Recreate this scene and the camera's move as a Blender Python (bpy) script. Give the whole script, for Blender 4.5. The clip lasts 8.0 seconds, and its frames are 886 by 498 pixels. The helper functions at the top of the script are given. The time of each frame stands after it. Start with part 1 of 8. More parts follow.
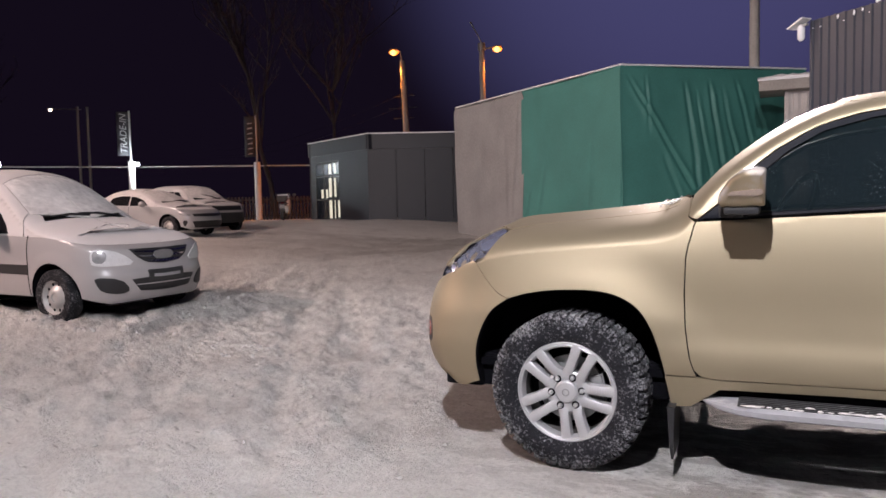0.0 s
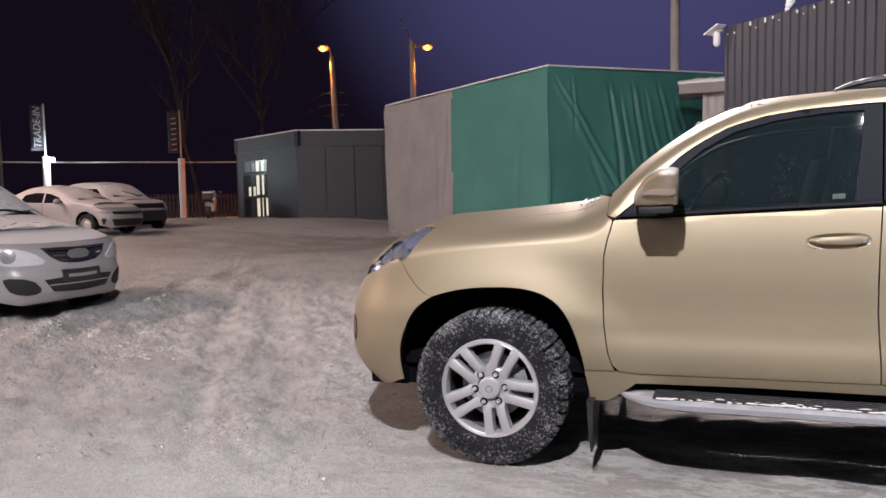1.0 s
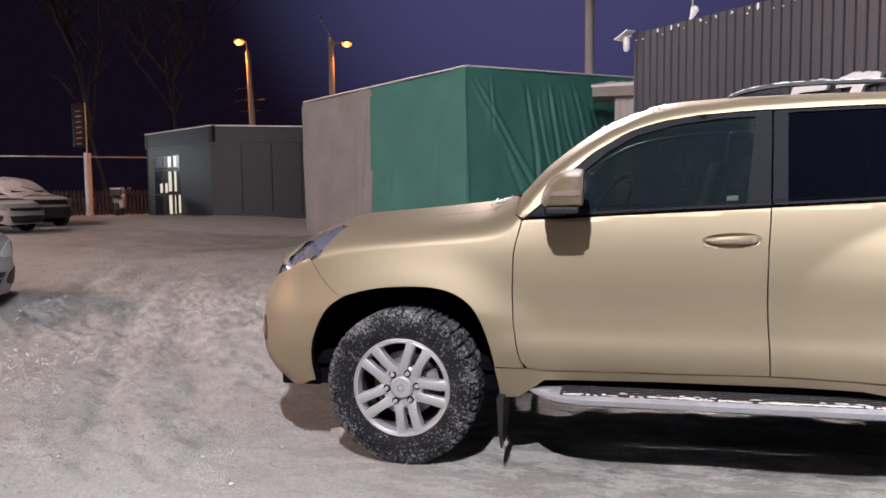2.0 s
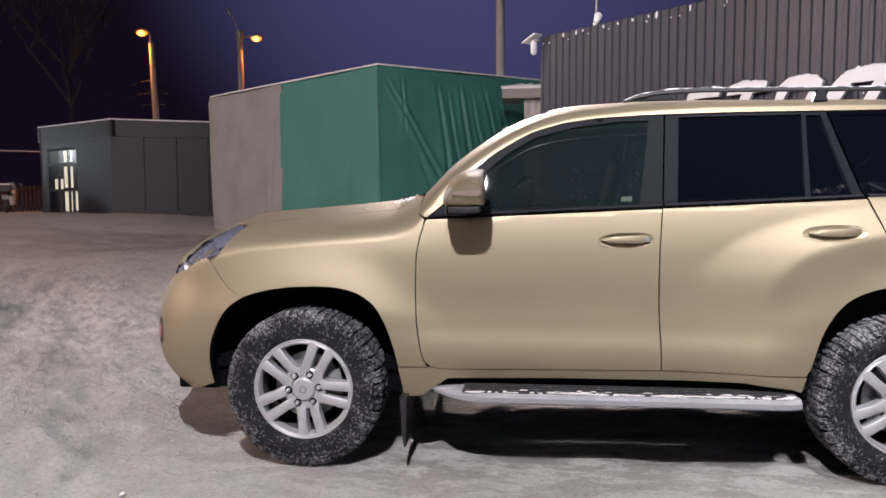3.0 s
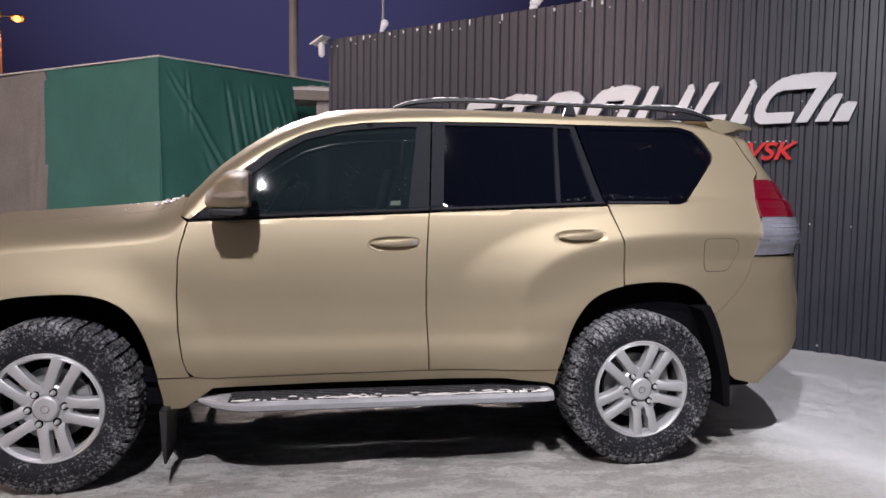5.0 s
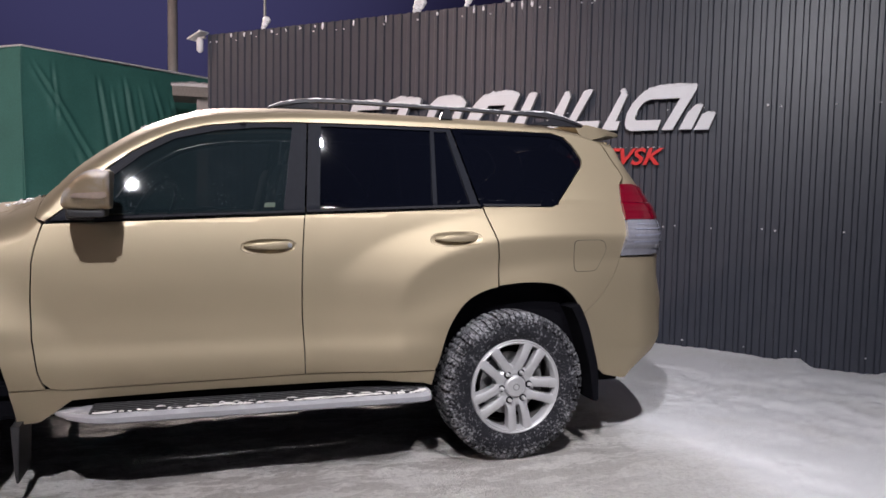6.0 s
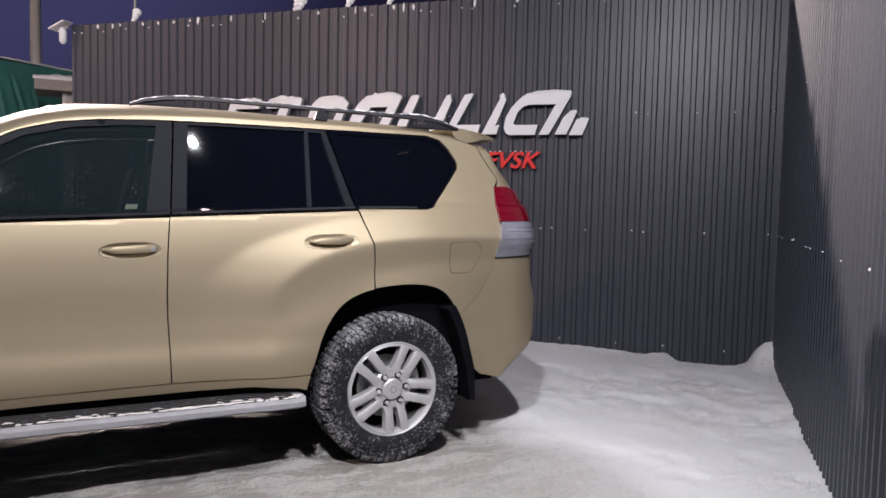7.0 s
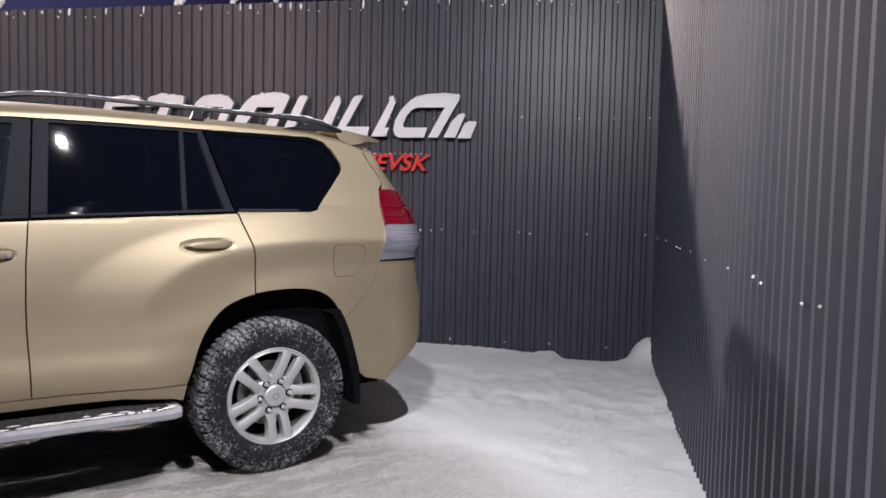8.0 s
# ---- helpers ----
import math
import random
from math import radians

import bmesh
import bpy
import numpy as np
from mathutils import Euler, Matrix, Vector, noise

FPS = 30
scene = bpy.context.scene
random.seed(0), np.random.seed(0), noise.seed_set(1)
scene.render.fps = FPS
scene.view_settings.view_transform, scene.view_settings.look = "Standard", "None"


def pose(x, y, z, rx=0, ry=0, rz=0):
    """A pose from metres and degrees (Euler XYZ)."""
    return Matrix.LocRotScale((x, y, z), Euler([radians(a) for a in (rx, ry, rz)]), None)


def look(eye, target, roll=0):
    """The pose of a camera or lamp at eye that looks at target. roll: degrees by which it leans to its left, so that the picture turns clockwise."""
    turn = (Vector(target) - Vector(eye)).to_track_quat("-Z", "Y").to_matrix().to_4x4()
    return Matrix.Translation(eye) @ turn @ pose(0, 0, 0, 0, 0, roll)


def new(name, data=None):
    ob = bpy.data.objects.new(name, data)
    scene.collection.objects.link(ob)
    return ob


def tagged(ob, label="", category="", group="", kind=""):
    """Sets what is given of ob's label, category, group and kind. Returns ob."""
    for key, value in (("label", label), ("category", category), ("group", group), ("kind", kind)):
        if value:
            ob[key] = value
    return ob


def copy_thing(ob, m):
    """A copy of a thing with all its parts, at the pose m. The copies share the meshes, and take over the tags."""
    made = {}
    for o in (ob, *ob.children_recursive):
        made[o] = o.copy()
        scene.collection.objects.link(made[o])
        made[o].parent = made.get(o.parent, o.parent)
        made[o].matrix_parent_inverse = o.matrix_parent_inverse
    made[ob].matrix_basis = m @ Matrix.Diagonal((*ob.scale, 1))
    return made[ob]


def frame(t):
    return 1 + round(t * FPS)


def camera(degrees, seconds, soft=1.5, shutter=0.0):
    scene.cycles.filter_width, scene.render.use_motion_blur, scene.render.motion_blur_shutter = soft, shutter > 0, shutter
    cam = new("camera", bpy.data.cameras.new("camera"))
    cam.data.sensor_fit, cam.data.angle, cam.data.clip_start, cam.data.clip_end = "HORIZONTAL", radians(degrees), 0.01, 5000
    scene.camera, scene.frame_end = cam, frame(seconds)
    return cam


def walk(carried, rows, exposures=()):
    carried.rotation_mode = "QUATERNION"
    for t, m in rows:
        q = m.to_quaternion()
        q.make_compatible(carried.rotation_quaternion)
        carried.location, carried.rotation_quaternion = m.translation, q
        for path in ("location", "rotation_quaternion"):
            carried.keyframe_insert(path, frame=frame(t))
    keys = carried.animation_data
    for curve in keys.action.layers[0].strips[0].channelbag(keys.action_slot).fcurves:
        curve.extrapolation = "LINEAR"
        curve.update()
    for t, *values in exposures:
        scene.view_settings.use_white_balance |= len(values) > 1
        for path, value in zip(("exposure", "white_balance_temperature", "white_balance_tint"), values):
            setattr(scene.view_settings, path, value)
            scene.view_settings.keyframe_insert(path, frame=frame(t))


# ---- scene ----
cam = camera(62.1, 8.0, soft=1.6)
PATH = [
    (0, (0.913, -3.49, 1.345), (0.098, -1.669, 1.209), -1.3),
    (0.5, (0.933, -3.483, 1.346), (0.198, -1.628, 1.204), -1.2),
    (1, (0.948, -3.476, 1.345), (0.306, -1.587, 1.2), -1.1),
    (1.5, (0.969, -3.47, 1.348), (0.428, -1.55, 1.199), -0.9),
    (3, (1.042, -3.454, 1.35), (0.838, -1.471, 1.193), -0.2),
    (3.5, (1.074, -3.447, 1.35), (0.996, -1.455, 1.193), 0.1),
    (4, (1.108, -3.449, 1.352), (1.165, -1.456, 1.196), 0.4),
    (4.5, (1.143, -3.435, 1.348), (1.339, -1.451, 1.197), 0.6),
    (6, (1.236, -3.463, 1.355), (1.863, -1.569, 1.218), 1.1),
    (6.5, (1.271, -3.468, 1.357), (2.038, -1.626, 1.225), 1.2),
    (7, (1.304, -3.478, 1.359), (2.208, -1.698, 1.233), 1.3),
    (7.5, (1.343, -3.497, 1.36), (2.373, -1.787, 1.242), 1.3),
    (8, (1.367, -3.506, 1.363), (2.51, -1.869, 1.249), 1.3),
]
# the clip's camera darkens its picture a little as snow and fence fill the view
EXPOSURES = [(0, 0.1), (1.5, 0.08), (3.0, 0.0), (4.5, -0.2), (6.0, -0.28), (8.0, -0.26)]
walk(cam, [(t, look(eye, target, roll)) for t, eye, target, roll in PATH], EXPOSURES)

# ---- night sky and lamps ----
world = bpy.data.worlds.new("night")
scene.world = world
world.use_nodes = True
wn, wl = world.node_tree.nodes, world.node_tree.links
bg = wn["Background"]
tc = wn.new("ShaderNodeTexCoord")
def sky_dot(way, lo, hi):
    """How far a direction of the sky lies towards way, eased from lo to hi (cosines)."""
    d, r = wn.new("ShaderNodeVectorMath"), wn.new("ShaderNodeMapRange")
    d.operation, r.interpolation_type = "DOT_PRODUCT", "SMOOTHSTEP"
    d.inputs[1].default_value = Vector(way).normalized()
    r.inputs["From Min"].default_value, r.inputs["From Max"].default_value = lo, hi
    wl.new(tc.outputs["Generated"], d.inputs[0])
    wl.new(d.outputs["Value"], r.inputs["Value"])
    return r.outputs[0]


def sky_mix(fac, a, b):
    q = wn.new("ShaderNodeMix")
    q.data_type = "RGBA"
    wl.new(fac, q.inputs["Factor"])
    for k, v in (("A", a), ("B", b)):
        if isinstance(v, tuple):
            q.inputs[k].default_value = (*v, 1)
        else:
            wl.new(v, q.inputs[k])
    return q.outputs["Result"]


# dark reddish night over the street, navy over the town, the haze of the yard's pole lamp between them
night = sky_mix(sky_dot((0.5, 0.87, 0.0), 0.70, 0.98), (0.0056, 0.0034, 0.0086), (0.012, 0.0105, 0.032))
wl.new(sky_mix(sky_dot((-0.07, 0.93, 0.36), 0.90, 1.0), night, (0.055, 0.052, 0.14)), bg.inputs["Color"])
bg.inputs["Strength"].default_value = 1.0


def lamp(name, kind, at, power, colour, size, aim=None, cone=150.0, blend=0.35):
    data = bpy.data.lights.new(name, kind)
    data.energy, data.color = power, colour
    data.shadow_soft_size = size
    if kind == "SPOT":
        data.spot_size, data.spot_blend = radians(cone), blend
    ob = new(name, data)
    ob.matrix_world = look(at, aim) if aim else Matrix.Translation(at)
    return ob


# two floodlights on the yard fence behind the camera, an unseen fill lamp added high behind that fence, the yard's far
# floodlight, two sodium street lamps
FLOOD_A, FLOOD_B = (0.51, -4.0, 4.82), (2.49, -2.5, 4.26)
lamp("flood_light_a", "SPOT", FLOOD_A, 2000, (0.96, 0.93, 1.0), 0.04, (-1.0, 2.2, 0.0), 146, 0.8)
lamp("flood_light_b", "SPOT", FLOOD_B, 870, (0.97, 0.95, 1.0), 0.04, (6.0, 3.0, 0.0), 104, 0.8)
# unseen fill lamp, added to brighten the stall's tarpaulins
STALL_FILL = (2.0, -22.0, 11.0)
lamp("stall_fill_light", "SPOT", STALL_FILL, 15000, (1.0, 0.93, 0.95), 0.2, (-5.0, 18.0, 2.0), 27, 0.5)
SODIUM_A, SODIUM_B = (-19.42, 35.53, 9.7), (-13.86, 37.96, 9.75)
lamp("sodium_light_a", "SPOT", SODIUM_A, 2600, (1.0, 0.26, 0.04), 0.2, (-22.0, 34.0, 0.0), 120)
lamp("sodium_light_b", "SPOT", SODIUM_B, 900, (1.0, 0.26, 0.04), 0.2, (-14.0, 38.0, 0.0), 120)
FAR_FLOOD = (-32.1, 27.9, 3.6)
lamp("far_flood_light", "POINT", FAR_FLOOD, 600, (0.85, 0.93, 1.0), 0.25)
FAR_FLOOD_B = (-26.8, 15.9, 3.0)
lamp("far_flood_light_b", "POINT", FAR_FLOOD_B, 450, (0.85, 0.93, 1.0), 0.25)
YARD = (-14.5, -4.0, 7.8)
lamp("yard_lamp", "SPOT", YARD, 7000, (1.0, 0.72, 0.65), 0.25, (-12.0, 8.0, 0.0), 122, 0.25)
# unseen fill lamp, added to lift the ground of the far yard
YARD_FILL = (-22.0, 7.0, 9.0)
lamp("yard_lamp_b", "SPOT", YARD_FILL, 4000, (1.0, 0.74, 0.66), 0.25, (-14.0, 15.0, 0.0), 108, 0.15)
# the floodlight high on the utility pole behind the stall, which throws the back fence's shadow on to the side fence
POLE_LAMP = (-1.6, 25.5, 11.5)
lamp("pole_flood_light", "SPOT", POLE_LAMP, 95000, (1.0, 0.84, 0.8), 0.45, (7.0, -2.0, 1.5), 28, 0.8)

# ---- materials ----
def material(name, colour, rough=0.6, metal=0.0, vary=0.12, grain=40.0, coarse=3.0, bump=0.1, coat=0.0, spec=0.5, dist=0.004):
    """A surface with colour variation at two scales and fine relief, in metres of the object's own space."""
    m = bpy.data.materials.new(name)
    m.use_nodes = True
    n, l = m.node_tree.nodes, m.node_tree.links
    b = n["Principled BSDF"]
    b.inputs["Roughness"].default_value, b.inputs["Metallic"].default_value = rough, metal
    b.inputs["Coat Weight"].default_value, b.inputs["Specular IOR Level"].default_value = coat, spec
    b.inputs["Coat Roughness"].default_value = 0.08
    tcn = n.new("ShaderNodeTexCoord")
    fine, wide = n.new("ShaderNodeTexNoise"), n.new("ShaderNodeTexNoise")
    fine.inputs["Scale"].default_value, wide.inputs["Scale"].default_value = grain, coarse
    fine.inputs["Detail"].default_value, wide.inputs["Detail"].default_value = 5, 4
    for t in (fine, wide):
        l.new(tcn.outputs["Object"], t.inputs["Vector"])
    add = n.new("ShaderNodeMath")
    add.operation = "ADD"
    l.new(fine.outputs["Fac"], add.inputs[0])
    l.new(wide.outputs["Fac"], add.inputs[1])
    r = n.new("ShaderNodeMapRange")
    r.inputs["From Min"].default_value, r.inputs["From Max"].default_value = 0.6, 1.4
    r.inputs["To Min"].default_value, r.inputs["To Max"].default_value = 1 - vary, 1 + vary
    l.new(add.outputs[0], r.inputs["Value"])
    v = n.new("ShaderNodeVectorMath")
    v.operation = "SCALE"
    v.inputs[0].default_value = colour
    l.new(r.outputs[0], v.inputs["Scale"])
    l.new(v.outputs[0], b.inputs["Base Color"])
    if bump:
        bp = n.new("ShaderNodeBump")
        bp.inputs["Strength"].default_value, bp.inputs["Distance"].default_value = bump, dist
        l.new(fine.outputs["Fac"], bp.inputs["Height"])
        l.new(bp.outputs[0], b.inputs["Normal"])
    return m


def snow_over(m, amount=0.55, scale=6.0, from_z=0.3, colour=(0.78, 0.78, 0.8), grain=60.0):
    """Settled snow on the upward faces of a material, broken up by noise."""
    n, l = m.node_tree.nodes, m.node_tree.links
    b = n["Principled BSDF"]
    old = b.inputs["Base Color"].links[0].from_socket
    geo, sp, nz = n.new("ShaderNodeNewGeometry"), n.new("ShaderNodeSeparateXYZ"), n.new("ShaderNodeTexNoise")
    nz.inputs["Scale"].default_value, nz.inputs["Detail"].default_value = scale, 6
    tcn = n.new("ShaderNodeTexCoord")
    l.new(tcn.outputs["Object"], nz.inputs["Vector"])
    l.new(geo.outputs["Normal"], sp.inputs[0])
    up = n.new("ShaderNodeMapRange")
    up.inputs["From Min"].default_value, up.inputs["From Max"].default_value = from_z, from_z + 0.35
    l.new(sp.outputs["Z"], up.inputs["Value"])
    th = n.new("ShaderNodeMapRange")
    th.inputs["From Min"].default_value, th.inputs["From Max"].default_value = 1 - amount - 0.08, 1 - amount + 0.08
    l.new(nz.outputs["Fac"], th.inputs["Value"])
    mul = n.new("ShaderNodeMath")
    mul.operation = "MULTIPLY"
    l.new(up.outputs[0], mul.inputs[0])
    l.new(th.outputs[0], mul.inputs[1])
    mx = n.new("ShaderNodeMix")
    mx.data_type = "RGBA"
    l.new(mul.outputs[0], mx.inputs["Factor"])
    l.new(old, mx.inputs["A"])
    mx.inputs["B"].default_value = (*colour, 1)
    l.new(mx.outputs["Result"], b.inputs["Base Color"])
    rg = n.new("ShaderNodeMapRange")
    rg.inputs["To Min"].default_value, rg.inputs["To Max"].default_value = b.inputs["Roughness"].default_value, 0.9
    l.new(mul.outputs[0], rg.inputs["Value"])
    l.new(rg.outputs[0], b.inputs["Roughness"])
    return m


def glass(name, tint, through_part, rough=0.02, clear=None):
    """Tinted sheet glass: a clear part that dims what lies behind it, and a glossy surface."""
    m = bpy.data.materials.new(name)
    m.use_nodes = True
    n, l = m.node_tree.nodes, m.node_tree.links
    b = n["Principled BSDF"]
    b.inputs["Base Color"].default_value = (*tint, 1)
    b.inputs["Roughness"].default_value = rough
    b.inputs["Specular IOR Level"].default_value = 0.5
    tr, mx = n.new("ShaderNodeBsdfTransparent"), n.new("ShaderNodeMixShader")
    tr.inputs["Color"].default_value = (*(clear or [min(1, c * 3 + 0.3) for c in tint]), 1)
    mx.inputs["Fac"].default_value = through_part
    l.new(b.outputs[0], mx.inputs[1])
    l.new(tr.outputs[0], mx.inputs[2])
    l.new(mx.outputs[0], n["Material Output"].inputs["Surface"])
    return m


def glow(name, colour, strength):
    m = bpy.data.materials.new(name)
    m.use_nodes = True
    b = m.node_tree.nodes["Principled BSDF"]
    b.inputs["Base Color"].default_value = (0.8, 0.8, 0.8, 1)
    b.inputs["Emission Color"].default_value = (*colour, 1)
    b.inputs["Emission Strength"].default_value = strength
    return m


GOLD = material("champagne_gold_paint", (0.36, 0.3, 0.205), 0.54, 0.7, 0.03, 900, 1.2, 0.0, coat=0.04)
BLACK_PLASTIC = material("black_plastic", (0.016, 0.016, 0.018), 0.5, 0, 0.2, 120, 6, 0.15)
SATIN_BLACK = material("satin_black_trim", (0.009, 0.01, 0.014), 0.5, 0, 0.15, 60, 5, 0.02, spec=0.06)
DARK_LINER = material("black_felt_liner", (0.003, 0.003, 0.0045), 0.9, 0, 0.3, 60, 5, 0.3, spec=0.08)
RUBBER = material("snowy_rubber", (0.022, 0.022, 0.024), 0.75, 0, 0.3, 90, 8, 0.4)
ALLOY = material("silver_alloy", (0.48, 0.48, 0.49), 0.5, 0.6, 0.06, 80, 6, 0.05)
STEEL = material("dull_steel", (0.3, 0.3, 0.3), 0.5, 0.6, 0.15, 60, 5, 0.1)
CHROME = material("chrome", (0.75, 0.75, 0.76), 0.12, 1.0, 0.03, 60, 5, 0.0)
FENCE = material("graphite_coated_steel", (0.033, 0.037, 0.051), 0.42, 0.0, 0.08, 70, 1.3, 0.03, spec=0.45)
CRUMB = material("trodden_crumb_snow", (0.6, 0.585, 0.57), 0.9, 0, 0.2, 45, 4, 0.4, dist=0.006)
SNOW = material("clean_snow", (0.8, 0.8, 0.82), 0.85, 0, 0.05, 45, 4, 0.5, dist=0.01)
WHITE_PAINT = snow_over(material("white_car_paint", (0.72, 0.72, 0.72), 0.3, 0, 0.03, 200, 2, 0.0, coat=0.6), 0.75, 5, 0.25)
CLOTH_GREEN = material("green_tarpaulin", (0.055, 0.205, 0.178), 0.55, 0, 0.18, 25, 0.9, 0.15)
CLOTH_GREY = material("grey_tarpaulin", (0.27, 0.262, 0.258), 0.7, 0, 0.22, 18, 1.1, 0.2)
CLADDING = material("dark_cladding", (0.014, 0.0155, 0.023), 0.5, 0, 0.15, 30, 0.7, 0.05)
CONCRETE = material("weathered_concrete", (0.3, 0.28, 0.26), 0.85, 0, 0.2, 25, 2, 0.3)
CONCRETE_WHITE = material("whitewashed_concrete", (0.55, 0.53, 0.5), 0.8, 0, 0.15, 20, 2, 0.2)
WHITE_SIGN = material("white_acrylic", (0.72, 0.72, 0.74), 0.4, 0, 0.04, 40, 4, 0.02)
SIGN_EDGE = material("grey_sign_edge", (0.34, 0.34, 0.35), 0.5, 0, 0.06, 40, 4, 0.02)
RED_SIGN = material("red_acrylic", (0.62, 0.02, 0.02), 0.35, 0, 0.05, 40, 4, 0.0)
def droplets(m, scale=70.0, size=0.16):
    """Small pale frozen droplets scattered in patches over a pane."""
    n, l = m.node_tree.nodes, m.node_tree.links
    tcn, vo, nz = n.new("ShaderNodeTexCoord"), n.new("ShaderNodeTexVoronoi"), n.new("ShaderNodeTexNoise")
    vo.inputs["Scale"].default_value, nz.inputs["Scale"].default_value = scale, 7
    l.new(tcn.outputs["Object"], vo.inputs["Vector"])
    l.new(tcn.outputs["Object"], nz.inputs["Vector"])
    a, b, c = n.new("ShaderNodeMapRange"), n.new("ShaderNodeMapRange"), n.new("ShaderNodeMath")
    a.inputs["From Min"].default_value, a.inputs["From Max"].default_value = size, size * 0.55
    b.inputs["From Min"].default_value, b.inputs["From Max"].default_value = 0.44, 0.62
    b.inputs["To Max"].default_value = 0.5
    c.operation = "MULTIPLY"
    l.new(vo.outputs["Distance"], a.inputs["Value"])
    l.new(nz.outputs["Fac"], b.inputs["Value"])
    l.new(a.outputs[0], c.inputs[0])
    l.new(b.outputs[0], c.inputs[1])
    df, mx, out = n.new("ShaderNodeBsdfDiffuse"), n.new("ShaderNodeMixShader"), n["Material Output"]
    df.inputs["Color"].default_value = (0.4, 0.42, 0.42, 1)
    old = out.inputs["Surface"].links[0].from_socket
    l.new(c.outputs[0], mx.inputs["Fac"])
    l.new(old, mx.inputs[1])
    l.new(df.outputs[0], mx.inputs[2])
    l.new(mx.outputs[0], out.inputs["Surface"])
    return m


GLASS_FRONT = glass("light_tinted_glass", (0.013, 0.021, 0.025), 0.45)
droplets(GLASS_FRONT)
GLASS_REAR = glass("privacy_glass", (0.002, 0.0025, 0.005), 0.05)
GLASS_LAMP = glass("headlamp_cover", (0.05, 0.05, 0.06), 0.85, 0.03, (0.95, 0.96, 1.0))
GLASS_CLEAR = glass("clear_lamp_glass", (0.5, 0.52, 0.58), 0.65, 0.05)

# ---- helpers for building ----
def mesh_ob(name, verts, faces, mat, parent=None, label="", smooth=False):
    me = bpy.data.meshes.new(name)
    me.from_pydata([tuple(v) for v in verts], [], faces)
    me.materials.append(mat)
    if smooth:
        me.shade_smooth()
    ob = new(name, me)
    if parent:
        ob.parent = parent
    if label:
        ob["label"] = label
    return ob


def part(name, bm, mat, parent=None, label="", smooth=None):
    """Links a bmesh as one mesh object under a thing or a part. smooth: the angle in degrees past which an edge stays sharp."""
    me = bpy.data.meshes.new(name)
    bm.normal_update()
    bm.to_mesh(me)
    bm.free()
    me.materials.append(mat)
    if smooth:
        me.shade_smooth()
        me.set_sharp_from_angle(angle=radians(smooth))
    ob = new(name, me)
    if parent:
        ob.parent = parent
    if label:
        ob["label"] = label
    return ob


def share(name, ob, m, parent):
    """Another object on the mesh of ob, at the pose m."""
    o = new(name, ob.data)
    o.parent = parent
    o.matrix_basis = m
    return o


def box(bm, x0, x1, y0, y1, z0, z1, bevel=0.0, m=None):
    g = bmesh.ops.create_cube(bm, size=1)["verts"]
    for v in g:
        v.co = Vector(((x0 + x1) / 2 + v.co.x * (x1 - x0), (y0 + y1) / 2 + v.co.y * (y1 - y0), (z0 + z1) / 2 + v.co.z * (z1 - z0)))
    if bevel:
        es = {e for v in g for e in v.link_edges}
        r = bmesh.ops.bevel(bm, geom=list(es), offset=bevel, segments=2, affect="EDGES", profile=0.6)
        g = list({v for f in r["faces"] for v in f.verts} | {v for v in g if v.is_valid})
    if m is not None:
        bmesh.ops.transform(bm, matrix=m, verts=g)
    return bm


def tube(bm, pts, radii, sides=8, caps=True):
    """A round bar along points, with a radius at each."""
    pts = [Vector(p) for p in pts]
    if isinstance(radii, (int, float)):
        radii = [radii] * len(pts)
    rings = []
    for i, p in enumerate(pts):
        d = (pts[min(i + 1, len(pts) - 1)] - pts[max(i - 1, 0)]).normalized()
        a = d.cross(Vector((0, 0, 1)) if abs(d.z) < 0.9 else Vector((1, 0, 0))).normalized()
        b = d.cross(a)
        rings.append([bm.verts.new(p + radii[i] * (a * math.cos(t) + b * math.sin(t))) for t in [2 * math.pi * k / sides for k in range(sides)]])
    for r0, r1 in zip(rings, rings[1:]):
        for k in range(sides):
            bm.faces.new((r0[k], r0[(k + 1) % sides], r1[(k + 1) % sides], r1[k]))
    if caps:
        bm.faces.new(rings[0][::-1])
        bm.faces.new(rings[-1])
    return bm


def prism(bm, poly, depth, m=None, bevel=0.0):
    """A polygon in the local x, z plane, extruded along +y by depth."""
    f = [bm.verts.new((x, 0, z)) for x, z in poly]
    b = [bm.verts.new((x, depth, z)) for x, z in poly]
    bm.faces.new(f)
    bm.faces.new(b[::-1])
    for i in range(len(f)):
        bm.faces.new((f[i], b[i], b[(i + 1) % len(f)], f[(i + 1) % len(f)]))
    vs = f + b
    bmesh.ops.recalc_face_normals(bm, faces=list({q for v in vs for q in v.link_faces}))
    if bevel:
        es = list({e for v in f for e in v.link_edges if e.other_vert(v) in f})
        r = bmesh.ops.bevel(bm, geom=es, offset=bevel, segments=2, affect="EDGES")
        vs = list({v for q in r["faces"] for v in q.verts} | {v for v in vs if v.is_valid})
    if m is not None:
        bmesh.ops.transform(bm, matrix=m, verts=vs)
    return bm


def thing(name, label, category, group="", at=None, kind=""):
    e = new(name)
    e.empty_display_size = 0.2
    if at is not None:
        e.matrix_basis = at
    return tagged(e, label, category, group, kind)


_rng = np.random.RandomState(7)
_lat = _rng.rand(256, 256)


